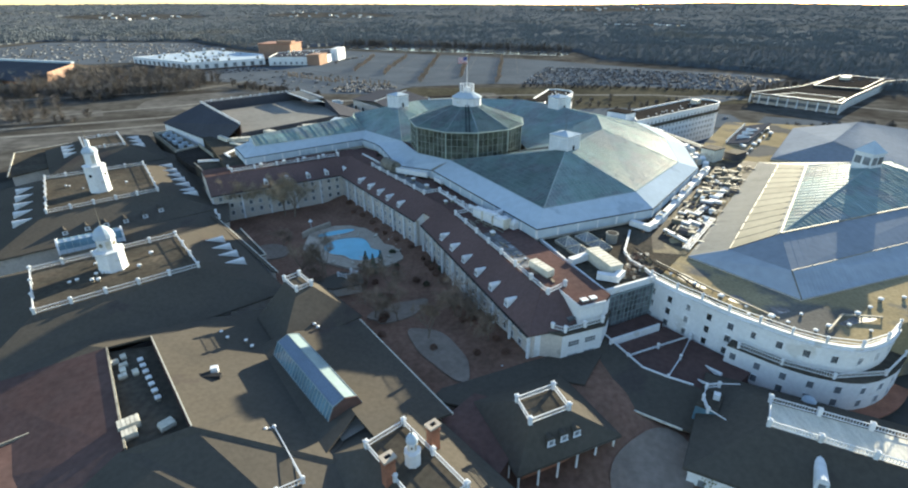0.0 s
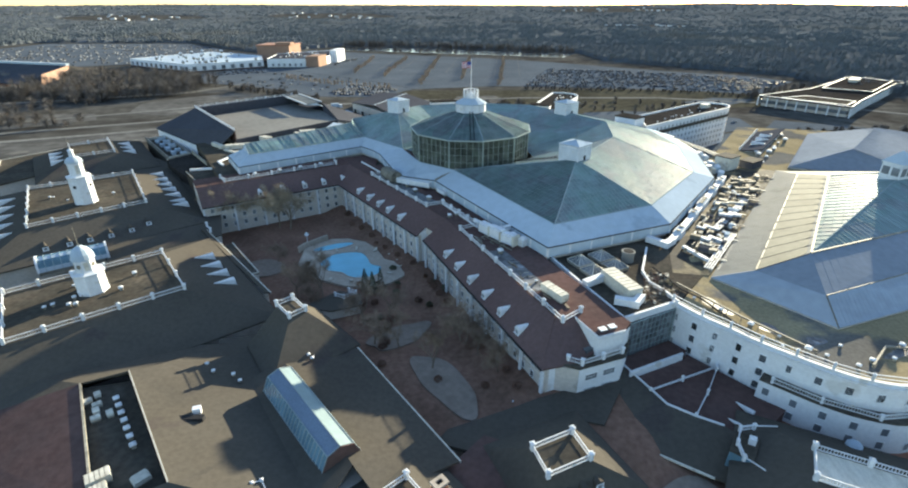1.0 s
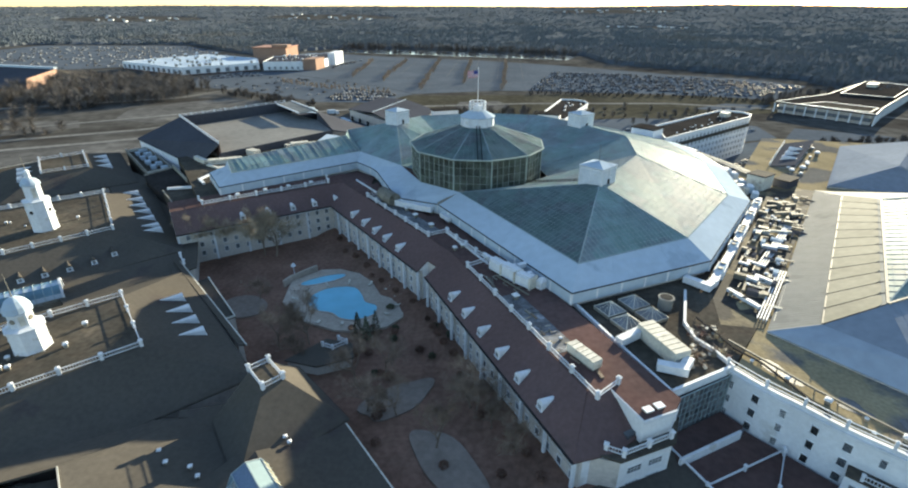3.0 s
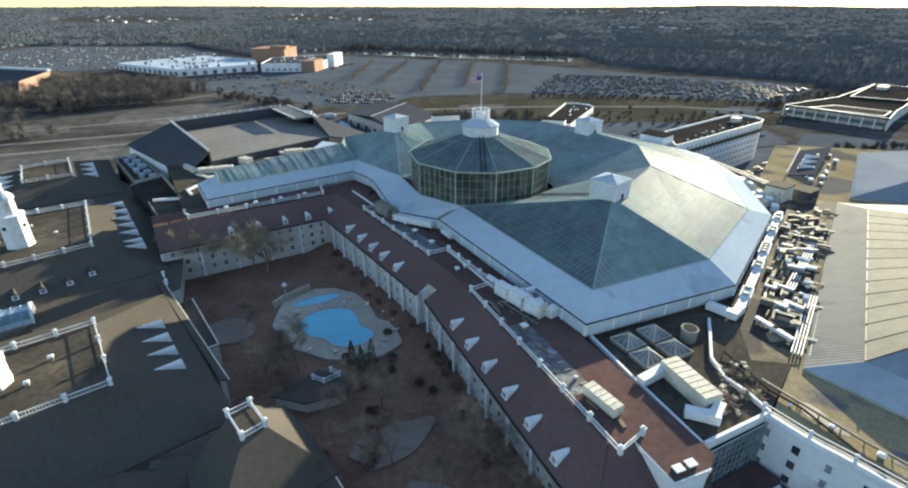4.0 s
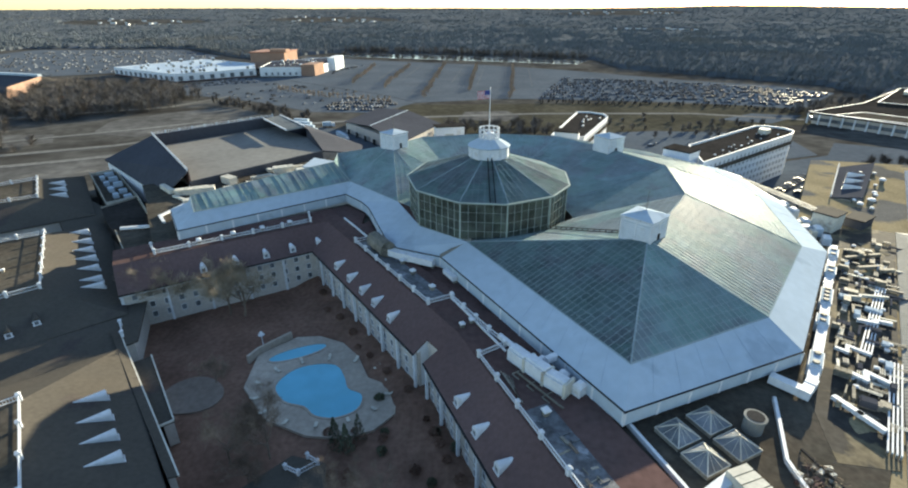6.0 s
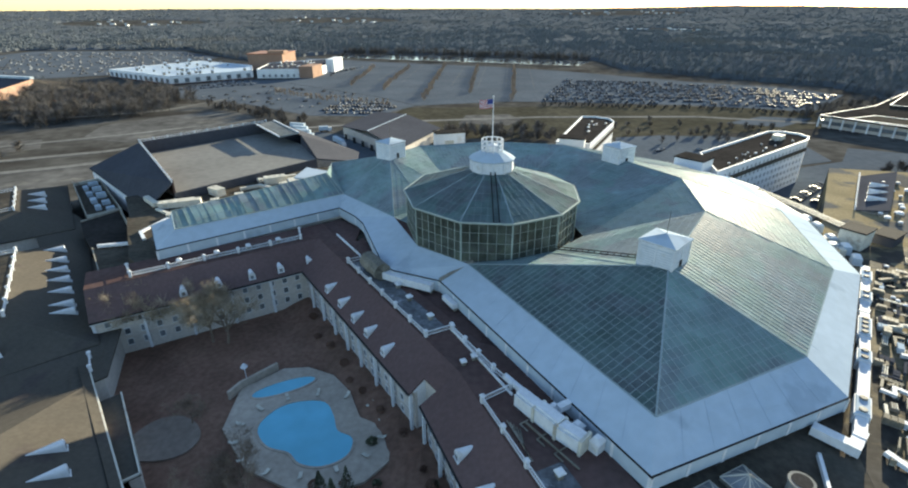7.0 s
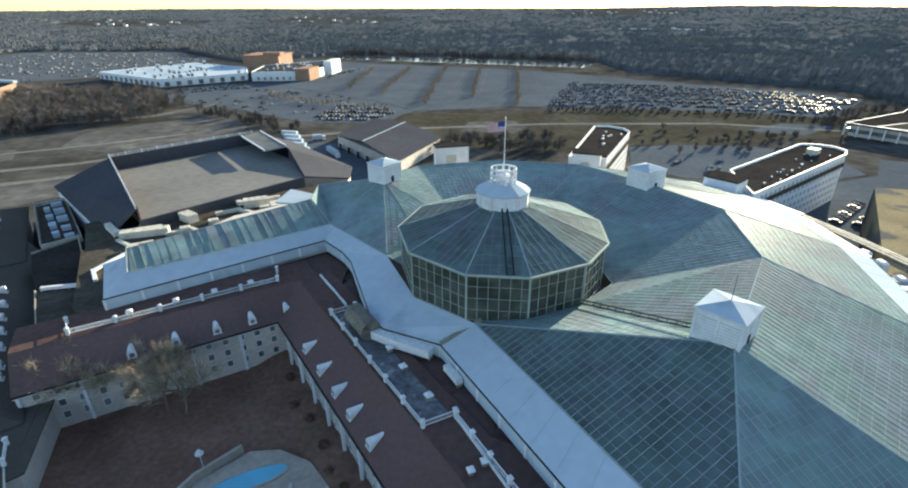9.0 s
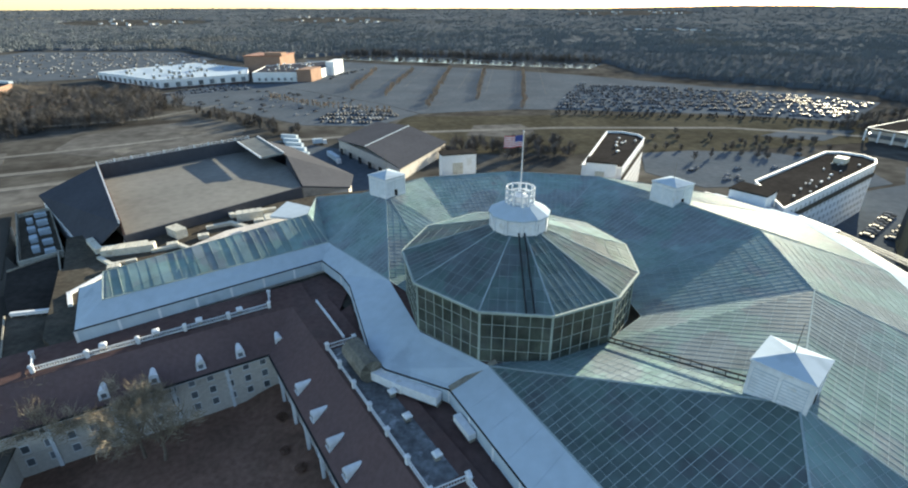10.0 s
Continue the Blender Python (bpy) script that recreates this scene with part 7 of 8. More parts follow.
# ---- north wings and rear boxes ----
def slab_block(poly, h, label, floors, step, face, mat=WALLW):
    t = thing("hotel_block", *poly[0], 0, label, "building", "rear hotel blocks")
    walls(t, poly, 0, h, mat)
    part("roof_deck", Geo().prism(offset(poly, -0.5), h - 1.0, h - 0.5), TAR, t)
    p = ccw(poly)
    g = Geo()
    for j in range(len(p)):
        g.bar((*p[j - 1], h), (*p[j], h), 0.5, 0.3)
    part("coping", g, WHITE, t)
    for j in face:
        windows_on(t, p[j], p[(j + 1) % len(p)], [2.2 + 3.1 * k for k in range(floors)], step)
        e = Vector(p[(j + 1) % len(p)]) - Vector(p[j])
        e.normalize()
        o = Vector((e.y, -e.x)) * 0.25
        part("dark_band", Geo().bar((p[j][0] + o.x, p[j][1] + o.y, h - 5.1), (p[(j + 1) % len(p)][0] + o.x, p[(j + 1) % len(p)][1] + o.y, h - 5.1), 0.5, 1.6), SLATE, t, "dark mansard band")
    return t


NH = ccw([(93.5, 259.6), (158.4, 309.6), (162.5, 315.5), (162, 322), (156.5, 327), (150, 327.4), (99, 287)])
slab_block(NH, 20.5, "long white hotel block with rounded end and rows of windows", 6, 3.6, (0, 1, 2))
for k in range(18):
    p = lerp((106, 272), (148, 312), rnd.random())
    vent(p[0] + rnd.uniform(-6, 6), p[1] + rnd.uniform(-4, 4), 20.0, rnd.uniform(0.5, 0.9), 40)
ac_unit(146, 312, 20.0, 40, 5, 4, 2.4, 2)
NW2 = ccw([(41.3, 306.6), (56.1, 302.7), (80.5, 352), (80, 360), (74, 366), (66.5, 366.5)])
slab_block(NW2, 20.5, "dark roofed rear hotel block with white coping", 6, 3.6, (1, 2))
for k in range(10):
    p = lerp((52, 312), (72, 352), rnd.random())
    vent(p[0] + rnd.uniform(-4, 4), p[1] + rnd.uniform(-3, 3), 20.0, 1.0, 60)
for x, y, dx, dy, ang in ((87.6, 267.6, 11, 9, -48), (47.5, 301, 11, 7, -18), (-8, 312.5, 14, 6, 14)):
    t = thing("lift_tower", x, y, 0, "white stair tower top with dark flat roof", "tower", "stair towers")
    part("wall", Geo().box(x, y, 0, dx, dy, 23.8, ang), WALLW, t)
    part("roof", Geo().box(x, y, 23.8, dx + 0.6, dy + 0.6, 0.5, ang), TAR, t)
    part("opening", Geo().box(x - 0.5, y - 0.5, 16, dx * 0.3, dy * 0.96, 4.6, ang), UNIT, t)
part_ring = [(101, 212), (99.5, 240), (96, 258), (80, 280), (55, 292), (25, 300), (-10, 302)]
parapet(part_ring, 15.8, 1.4, 0.5, WHITE)
parapet([(104, 214), (106, 240), (101, 262), (84, 284)], 15.5, 1.2, 0.5, TANROOF, "tan roof kerb behind the atrium")
for k in range(12):
    p = lerp((97, 196), (101, 244), (k + 0.5) / 12)
    t = thing("fan_box", p[0] + 1.5, p[1], 16, "white roof fan box behind the atrium", "fan box", "rear fan boxes")
    part("fan_casing", Geo().box(p[0] + 1.5, p[1], 16, rnd.uniform(1.2, 2.3), rnd.uniform(1.2, 2.2), rnd.uniform(1.0, 2.2), rnd.uniform(-10, 10)), rnd.choice((WHITE, UNIT)), t)

gb = thing("rim_gallery", 99, 254, 15.8, "long white service gallery box behind the atrium rim", "gallery")
part("casing", Geo().bar((96.2, 263.6, 15.8), (102.2, 247.4, 15.8), 2.8, 2.3), UNIT, gb)
part("lid", Geo().bar((96.1, 263.8, 18.1), (102.3, 247.2, 18.1), 3.1, 0.2), WHITE, gb)
for o in (0.0, 1.3, 2.4):
    duct([(103.4 + o, 249.0 + o), (108.4 + o, 232.0 + o), (111.5 + o, 216.0 + o)], 15.9, 0.35, 0.35, "long white insulated roof pipe behind the atrium", UNIT)
duct([(47.8, 120.0), (50.4, 109.3), (53.2, 105.1), (57.0, 92.1)], 15.9, 0.3, 0.3, "thin dark roof pipe on low legs", BLACK)
r6 = random.Random(21)
for k in range(46):
    f = r6.random()
    p = lerp((41.5, 103.5), (46.4, 116.5), f) if k % 2 else lerp((46.6, 106.5), (49.0, 118.0), f)
    x, y = p[0] + r6.uniform(-1.6, 1.4), p[1] + r6.uniform(-1.2, 1.2)
    t = thing("roof_planter", x, y, 15.98, "weathered box planter with dry stems on the roof", "planter", "roof planters")
    a_ = r6.uniform(0, 90)
    part("box", Geo().box(x, y, 15.98, r6.uniform(0.5, 1.1), r6.uniform(0.4, 0.9), r6.uniform(0.3, 0.7), a_), r6.choice((TANROOF, DUCT, MAROON, UNIT)), t)
    for _ in range(4):
        b = r6.uniform(0, 6.28)
        L = r6.uniform(0.8, 1.6)
        part("stem", Geo().bar((x, y, 16.3), (x + L * math.cos(b), y + L * math.sin(b), 16.5 + r6.uniform(0.2, 0.9)), 0.06, 0.06), BARK, t)

duct([(100.6, 216), (100.2, 240), (93.5, 262), (78, 279)], 17.3, 1.3, 1.3, "fat white duct round the far side of the atrium", WHITE)

for k, (x, y) in enumerate(((103.2, 221.0), (102.6, 214.5), (101.4, 206.5), (101.0, 199.8), (99.6, 193.6))):
    t = thing("fan_unit", x, y, 16.0, "pale blue grey rooftop fan unit with sloped top", "fan unit", "fan units")
    part("casing", Geo().box(x, y, 16.0, 2.2, 3.2, 2.0 + 0.3 * (k % 2), 20 - 12 * k, 0, 0.94), SKIRT, t)
    part("top", Geo().box(x, y, 18.0 + 0.3 * (k % 2), 2.0, 3.0, 0.5, 20 - 12 * k, 0, 0.6), WHITE, t)

parapet([(-4.6, 160.9), (-4.1, 160.2), (5.6, 142.4)], 17.2, 0.45, 0.3, WHITE)
parapet([(-38.7, 208.9), (-34.0, 202.0), (-29.5, 195.2)], 17.2, 0.5, 0.35, WHITE)

solo("kerb_roof", Geo().prism([(99.4, 214), (104.2, 214), (100.4, 262), (60, 292.5), (55, 287), (80, 276.4), (97.8, 253)], 15.9, 17.3), TANROOF, "narrow tan roof walk round the far side of the atrium", "roof", kind="structure")


# ---- trees and shrubs ----
def limb(g, p, d, length, r, depth, rnd, tips, bend=0.22):
    """A tapered limb that forks; its ends are gathered in tips."""
    segs = 3
    q = Vector(p)
    d = Vector(d).normalized()
    for s in range(segs):
        e = (d + Vector((rnd.gauss(0, bend), rnd.gauss(0, bend), rnd.gauss(0.06, bend * 0.5)))).normalized()
        n = q + e * (length / segs)
        r1 = r * 0.8
        a = e.orthogonal().normalized()
        b = e.cross(a)
        k = 5 if r > 0.08 else 3
        lo = [q + (a * math.cos(2 * math.pi * i / k) + b * math.sin(2 * math.pi * i / k)) * r for i in range(k)]
        hi = [n + (a * math.cos(2 * math.pi * i / k) + b * math.sin(2 * math.pi * i / k)) * r1 for i in range(k)]
        m = len(g.V)
        g.V += [tuple(v) for v in lo + hi]
        g.F += [(m + i, m + (i + 1) % k, m + k + (i + 1) % k, m + k + i) for i in range(k)]
        g.I += [0] * k
        q, d, r = n, e, r1
        if depth > 0 and s > 0:
            for _ in range(rnd.randint(1, 2)):
                f = (d + Vector((rnd.gauss(0, 0.8), rnd.gauss(0, 0.8), rnd.gauss(0.25, 0.4)))).normalized()
                limb(g, q, f, length * rnd.uniform(0.5, 0.75), r * 0.6, depth - 1, rnd, tips, bend)
    tips.append((q, d))


def bare_tree(seed, h, label, twig, density=34):
    rnd = random.Random(seed)
    t = new("tree")
    OFF[t] = (0, 0, 0)
    tagged(t, label, "tree", "bare trees")
    g, tips = Geo(), []
    limb(g, (0, 0, -0.3), (0, 0, 1), h * 0.42, h * 0.022, 3, rnd, tips, 0.10)
    for k in range(4):
        a = k * 1.6 + rnd.random()
        limb(g, (0, 0, h * (0.2 + 0.05 * k)), (math.cos(a), math.sin(a), 0.9), h * 0.34, h * 0.012, 2, rnd, tips)
    part("trunk", g, BARK, t)
    c = Geo()
    for p, d in tips:
        for _ in range(density):
            f = (d + Vector((rnd.gauss(0, 0.7), rnd.gauss(0, 0.7), rnd.gauss(0.2, 0.5)))).normalized()
            o = p + Vector((rnd.gauss(0, 0.5), rnd.gauss(0, 0.5), rnd.gauss(0, 0.5))) * h * 0.06
            L = h * rnd.uniform(0.05, 0.12)
            s = f.orthogonal().normalized() * rnd.uniform(0.02, 0.05)
            s.rotate(Euler((rnd.random() * 6, rnd.random() * 6, rnd.random() * 6)))
            c.face([o - s, o + s, o + f * L])
    part("crown", c, twig, t)
    return t


def shrub(seed, w, h, mat, label, n=260, leaf=0.22, cone=False, name="shrub"):
    rnd = random.Random(seed)
    t = new(name)
    OFF[t] = (0, 0, 0)
    tagged(t, label, "shrub" if not cone else "conifer", "garden shrubs")
    st = Geo()
    for k in range(5):
        a = k * 1.3
        st.bar((0, 0, -0.2), (math.cos(a) * w * 0.3, math.sin(a) * w * 0.3, h * 0.7), 0.06, 0.06)
    part("stem", st, BARK, t)
    c = Geo()
    for _ in range(n):
        z = rnd.random()
        r = w / 2 * ((1 - z) ** 0.8 if cone else math.sqrt(max(0.0, 1 - (2 * z - 0.9) ** 2 * 0.8))) * rnd.uniform(0.55, 1.05)
        a = rnd.uniform(0, 6.283)
        p = Vector((r * math.cos(a), r * math.sin(a), z * h + 0.1))
        u = Vector((rnd.gauss(0, 1), rnd.gauss(0, 1), rnd.gauss(0, 1))).normalized() * leaf * rnd.uniform(0.7, 1.5)
        v = u.orthogonal().normalized() * leaf * rnd.uniform(0.4, 0.8)
        c.face([p - v, p + u, p + v, p - u * 0.4])
    part("foliage", c, mat, t)
    return t


def spread(proto, spots, rnd, zf=None, lo=0.8, hi=1.25):
    """Copies of a plant at the spots; the first spot takes the original itself."""
    for k, (x, y) in enumerate(spots):
        s = rnd.uniform(lo, hi)
        z = zf(x, y) if zf else 0.0
        m = pose(x, y, z, 0, 0, rnd.uniform(0, 360)) @ Matrix.Diagonal((s, s, s, 1))
        if k == 0:
            proto.matrix_basis = m
            first = s
        else:
            copy_thing(proto, m @ Matrix.Diagonal((1 / first, 1 / first, 1 / first, 1)))


rnd = random.Random(5)
# sun and shade on the tall trees are set by twig colour
spread(bare_tree(1, 14, "tall leafless tree with twigs coloured golden as in sun in the courtyard", TWIG, 48), [(-65, 179.5), (-61, 179), (-80, 179.5), (-85, 181)], rnd, court, 1.1, 1.3)
spread(bare_tree(8, 13, "tall leafless tree with twigs coloured darker for the shaded garden", TWIGRED, 30), [(-45, 130.5), (-38, 131.5), (0.5, 108), (-18, 121), (-14, 106), (-6, 97), (-40, 136), (-24, 117)], rnd, court, 0.75, 0.95)
spread(bare_tree(2, 9, "small leafless tree with rusty brown twigs in the garden", TWIGRED, 26), [(1.5, 107), (-1.5, 112), (4, 101.5), (-20, 107.5), (-57, 152), (8, 95), (-40, 126)], rnd, court, 0.75, 1.1)
spread(shrub(3, 2.2, 1.3, MULCH, "low dark red brown winter shrub in the garden"), [(rnd.uniform(-30, 6), rnd.uniform(90, 140)) for _ in range(26)], rnd, court)
spread(shrub(4, 1.8, 1.2, EVERGREEN, "dark evergreen garden shrub"), [(rnd.uniform(-30, 4), rnd.uniform(92, 150)) for _ in range(10)], rnd, court)
spread(shrub(5, 3.0, 6.5, EVERGREEN, "dark conical evergreen beside the pool", 500, 0.25, True, "conifer"), [(-26.5, 134.6), (-22.3, 136.0), (-24.2, 133.4)], rnd, court, 0.85, 1.1)
# hedge along the wing's foot
hd = []
for k in range(11):
    p = WA[1](3 + k * 5.6 + rnd.uniform(-2, 2), -1.4 - rnd.random() * 2.2)
    hd.append(p)
for k in range(8):
    p = WB[1](2 + k * 6.8 + rnd.uniform(-2.5, 2.5), -1.4 - rnd.random() * 2.4)
    hd.append(p)
spread(shrub(6, 1.7, 1.0, MULCH, "low brown winter bush at the foot of the wing"), hd, rnd, court)
spread(shrub(7, 4.5, 4.5, OLIVE, "olive green round tree top", 900, 0.25), [(42.3, 58.6)], rnd, court, 0.8, 1.15)

# poolside things
solo("pool_wall", Geo().bar((-52.3, 158.8, court(-52, 159)), (-50.9, 162.0, court(-51, 162)), 0.6, 2.2).bar((-50.9, 162.0, court(-51, 162)), (-45.0, 168.6, court(-45, 168)), 0.6, 2.2), POOLDECK, "low pale screen wall beside the pool", "wall", kind="structure")
lp = thing("garden_lamp", -51.0, 165.1, court(-51, 165), "white garden lamp on a short post", "lamp")
part("post", Geo().turned(-51, 165.1, [(0.12, court(-51, 165)), (0.1, court(-51, 165) + 3.6)], 8), WHITE, lp)
part("shade", Geo().turned(-51, 165.1, [(0.7, court(-51, 165) + 3.6), (0.8, court(-51, 165) + 3.8), (0.15, court(-51, 165) + 4.7)], 8), WHITE, lp)
LOUNGE = []
for k in range(14):
    a = 2 * math.pi * k / 14 + 0.3
    x, y = -32.5 + 14.2 * math.cos(a), 149.5 + 10.4 * math.sin(a)
    z = PZ
    m = pose(x, y, z, 0, 0, math.degrees(a))
    if not LOUNGE:
        t = new("sun_lounger")
        OFF[t] = (0, 0, 0)
        tagged(t, "pale slatted sun lounger on the pool deck", "sun lounger", "sun loungers")
        part("seat", Geo().box(0, 0, 0.3, 1.3, 0.65, 0.08), UNIT, t)
        bk = Geo().bar((0.6, 0, 0.34), (1.15, 0, 0.75), 0.65, 0.07)
        part("backrest", bk, UNIT, t)
        for lx, ly in ((-0.55, -0.25), (-0.55, 0.25), (0.5, -0.25), (0.5, 0.25)):
            part("leg", Geo().box(lx, ly, 0, 0.06, 0.06, 0.3), DUCT, t)
        t.matrix_basis = m
        LOUNGE.append(t)
    else:
        copy_thing(LOUNGE[0], m)
bar_z = court(-33, 125)
pb = thing("pool_bar", -32, 125, bar_z, "low dark garden building with railed deck by the pool", "garden building")
part("wall", Geo().prism([(-40, 122), (-33, 120), (-26, 123), (-27, 127.5), (-33, 129)], bar_z - 0.5, bar_z + 2.6), BEIGE, pb)
part("roof", Geo().prism([(-40.6, 121.6), (-33, 119.4), (-25.4, 122.6), (-26.6, 128), (-33, 129.6)], bar_z + 2.6, bar_z + 3.0), SLATE, pb)
railing([(-33.2, 126.6), (-30.6, 125.4), (-27.8, 127.6), (-30, 129)], bar_z + 3.0, 10, mesh=POSTS)

# ---- distant buildings ----
ml = thing("shopping_hall", -320, 740, 0, "long white shopping hall with crowded flat roof", "building")
MB = [(-322, 654), (-252, 712), (-275, 772), (-372, 838), (-436, 728)]
walls(ml, MB, 0, 9.5, WALLW)
part("roof_deck", Geo().prism(offset(MB, -0.5), 8.4, 9.1), SKIRT, ml)
pm = ccw(MB)
for j in range(len(pm)):
    a, b = pm[j], pm[(j + 1) % len(pm)]
    if min(a[1], b[1]) < 720:
        n = int(math.dist(a, b) / 11)
        for k in range(n):
            p = lerp(a, b, (k + 0.5) / n)
            ang = math.degrees(math.atan2(b[1] - a[1], b[0] - a[0]))
            part("shop_window", Geo().box(p[0], p[1], 2.0, 4.5, 1.4, 4.5, ang), DARKGLASS, ml)
        part("dark_plinth", Geo().bar((*a, 0), (*b, 0), 1.2, 1.4), MAROON, ml)
for k in range(60):
    x, y = rnd.uniform(-425, -260), rnd.uniform(665, 830)
    if all((b[0] - a[0]) * (y - a[1]) - (b[1] - a[1]) * (x - a[0]) > 300 for a, b in zip(pm, pm[1:] + pm[:1])):
        vent(x, y, 9.1, rnd.uniform(2.0, 4.5), 30)
m2 = thing("shopping_hall", -215, 765, 0, "white walled shopping hall with dark roof and reddish corner", "building")
MC = [(-247, 712), (-182, 717), (-170, 812), (-196, 850), (-258, 790)]
walls(m2, MC, 0, 10.5, WALLW)
part("roof_deck", Geo().prism(offset(MC, -0.5), 9.0, 9.8), DARKMETAL, m2)
part("corner_block", Geo().prism([(-196, 712), (-180, 714), (-176, 745), (-192, 748)], 0, 13.5), ORANGE, m2, "reddish brick corner block")
part("corner_block", Geo().prism([(-178, 775), (-168, 776), (-165, 815), (-176, 818)], 0, 16), WALLW, m2, "tall white corner block")
for k in range(16):
    part("shop_window", Geo().box(-243 + k * 3.6, 711.6 + k * 0.28, 1.5, 2.4, 1.0, 3.0, 4), DARKGLASS, m2) if k % 2 else None
for k in range(26):
    vent(rnd.uniform(-240, -190), rnd.uniform(730, 810), 9.8, rnd.uniform(1.5, 3.5), 10)
ob_ = thing("orange_block", -265, 825, 0, "orange brick block rising above the shops", "building")
part("wall", Geo().prism([(-290, 800), (-243, 800), (-240, 850), (-288, 850)], 0, 20.5), ORANGE, ob_)
part("roof", Geo().prism([(-291, 799), (-242, 799), (-239, 851), (-289, 851)], 20.5, 21.5), BRICK, ob_)
part("gable", Geo().prism([(-262, 799), (-240, 799), (-238, 812), (-262, 812)], 21.5, 25), ORANGE, ob_)
te = thing("auditorium", -450, 570, 0, "low auditorium with broad dark roof and orange end wall", "building")
slab(te, "roof_slope", [(-535, 560, 5), (-400, 518, 4), (-415, 580, 16), (-520, 612, 16)], DARKMETAL, 0.8)
slab(te, "roof_slope", [(-400, 518, 4), (-352, 560, 3), (-372, 620, 4), (-415, 580, 16)], SLATE, 0.8)
slab(te, "roof_slope", [(-535, 560, 5), (-575, 600, 4), (-560, 660, 4), (-520, 612, 16)], BRICK, 0.8)
slab(te, "roof_slope", [(-520, 612, 16), (-415, 580, 16), (-372, 620, 4), (-560, 660, 4)], DARKMETAL, 0.8)
slab(te, "end_wall", [(-402, 517, 1), (-399, 519, 14), (-412, 577, 16.5), (-400, 560, 1)], ORANGE, 1.0)
part("roof_band", Geo().bar((-520, 612, 16), (-415, 580, 16), 4, 2.0), SKIRT, te)
part("wall", Geo().prism([(-530, 562), (-402, 522), (-356, 562), (-374, 616), (-556, 655), (-570, 602)], 0, 3.5), BRICK, te)
of = thing("office_building", 290, 430, 0, "low office ring with white roof edges round a court", "building")
OFFICE = [(248, 434), (286, 381), (309, 405), (412, 500), (440, 510), (403, 548), (313, 470)]
part("wall", Geo().prism(offset(OFFICE, -2.0), 0, 7.0), BEIGE, of)
part("roof", Geo().prism(OFFICE, 7.0, 7.9), TAR, of)
part("roof_deck", Geo().prism([(258, 421), (284, 431), (306, 405), (288, 389)], 7.9, 8.0), FLATROOF, of)
part("upper_storey", Geo().prism([(318, 463), (345, 441), (411, 504), (395, 538)], 7.9, 9.6), TAR, of)
pm = ccw(OFFICE)
for poly, z in ((pm, 7.9), ([(258, 421), (284, 431), (306, 405), (288, 389)], 8.0), ([(318, 463), (345, 441), (411, 504), (395, 538)], 9.6)):
    for j in range(len(poly)):
        part("roof_edge", Geo().bar((*poly[j - 1], z), (*poly[j], z), 0.45, 0.35), WHITE, of)
for j in range(len(pm)):
    a, b = pm[j], pm[(j + 1) % len(pm)]
    n = max(1, int(math.dist(a, b) / 7))
    for i in range(n):
        p = lerp(a, b, i / n)
        part("column", Geo().box(p[0], p[1], 0, 0.8, 0.8, 7.0), WHITE, of)
    q0, q1 = lerp(a, b, 0.02), lerp(a, b, 0.98)
    part("window_band", Geo().bar((*lerp(q0, (330, 455), 0.016), 2.2), (*lerp(q1, (330, 455), 0.016), 2.2), 0.5, 2.4), DARKGLASS, of)
ac_unit(372, 500, 9.6, 43, 14, 7, 3, 3)
lb = thing("side_block", -200, 232, 0, "low flat block with grey green roof", "building")
part("wall", Geo().prism([(-216, 244), (-200, 266), (-178, 232), (-190, 208)], 0, 7.4), BEIGE, lb)
part("roof", Geo().prism([(-217, 244), (-200, 268), (-177, 232), (-190, 206)], 7.4, 8.0), FLATROOF, lb)
part("roof_edge", Geo().bar((-217, 244, 8.0), (-200, 268, 8.0), 0.4, 0.3).bar((-190, 206, 8.0), (-217, 244, 8.0), 0.4, 0.3), UNIT, lb)


# ---- vehicles ----
def car_geo(g, x, y, z, ang, i, tall=0.0):
    g.box(x, y, z + 0.28, 4.5, 1.8, 0.62, ang, i, 0.97)
    c, s = math.cos(radians(ang)), math.sin(radians(ang))
    g.box(x - 0.25 * c, y - 0.25 * s, z + 0.9, 2.5, 1.6, 0.55 + tall, ang, i, 0.78)


def car(x, y, z, ang, mat, label):
    t = thing("car", x, y, z, label, "car", "parked cars")
    c, s = math.cos(radians(ang)), math.sin(radians(ang))
    part("body", Geo().box(x, y, z + 0.28, 4.5, 1.8, 0.62, ang, 0, 0.97), mat, t)
    part("cabin", Geo().box(x - 0.25 * c, y - 0.25 * s, z + 0.9, 2.6, 1.6, 0.5, ang, 0, 0.78), DARKGLASS, t)
    part("roof", Geo().box(x - 0.25 * c, y - 0.25 * s, z + 1.4, 2.0, 1.25, 0.08, ang), mat, t)
    for a in (-1.4, 1.4):
        for b in (-0.8, 0.8):
            part("wheel", Geo().box(x + a * c - b * s, y + a * s + b * c, z, 0.62, 0.22, 0.62, ang), BLACK, t)


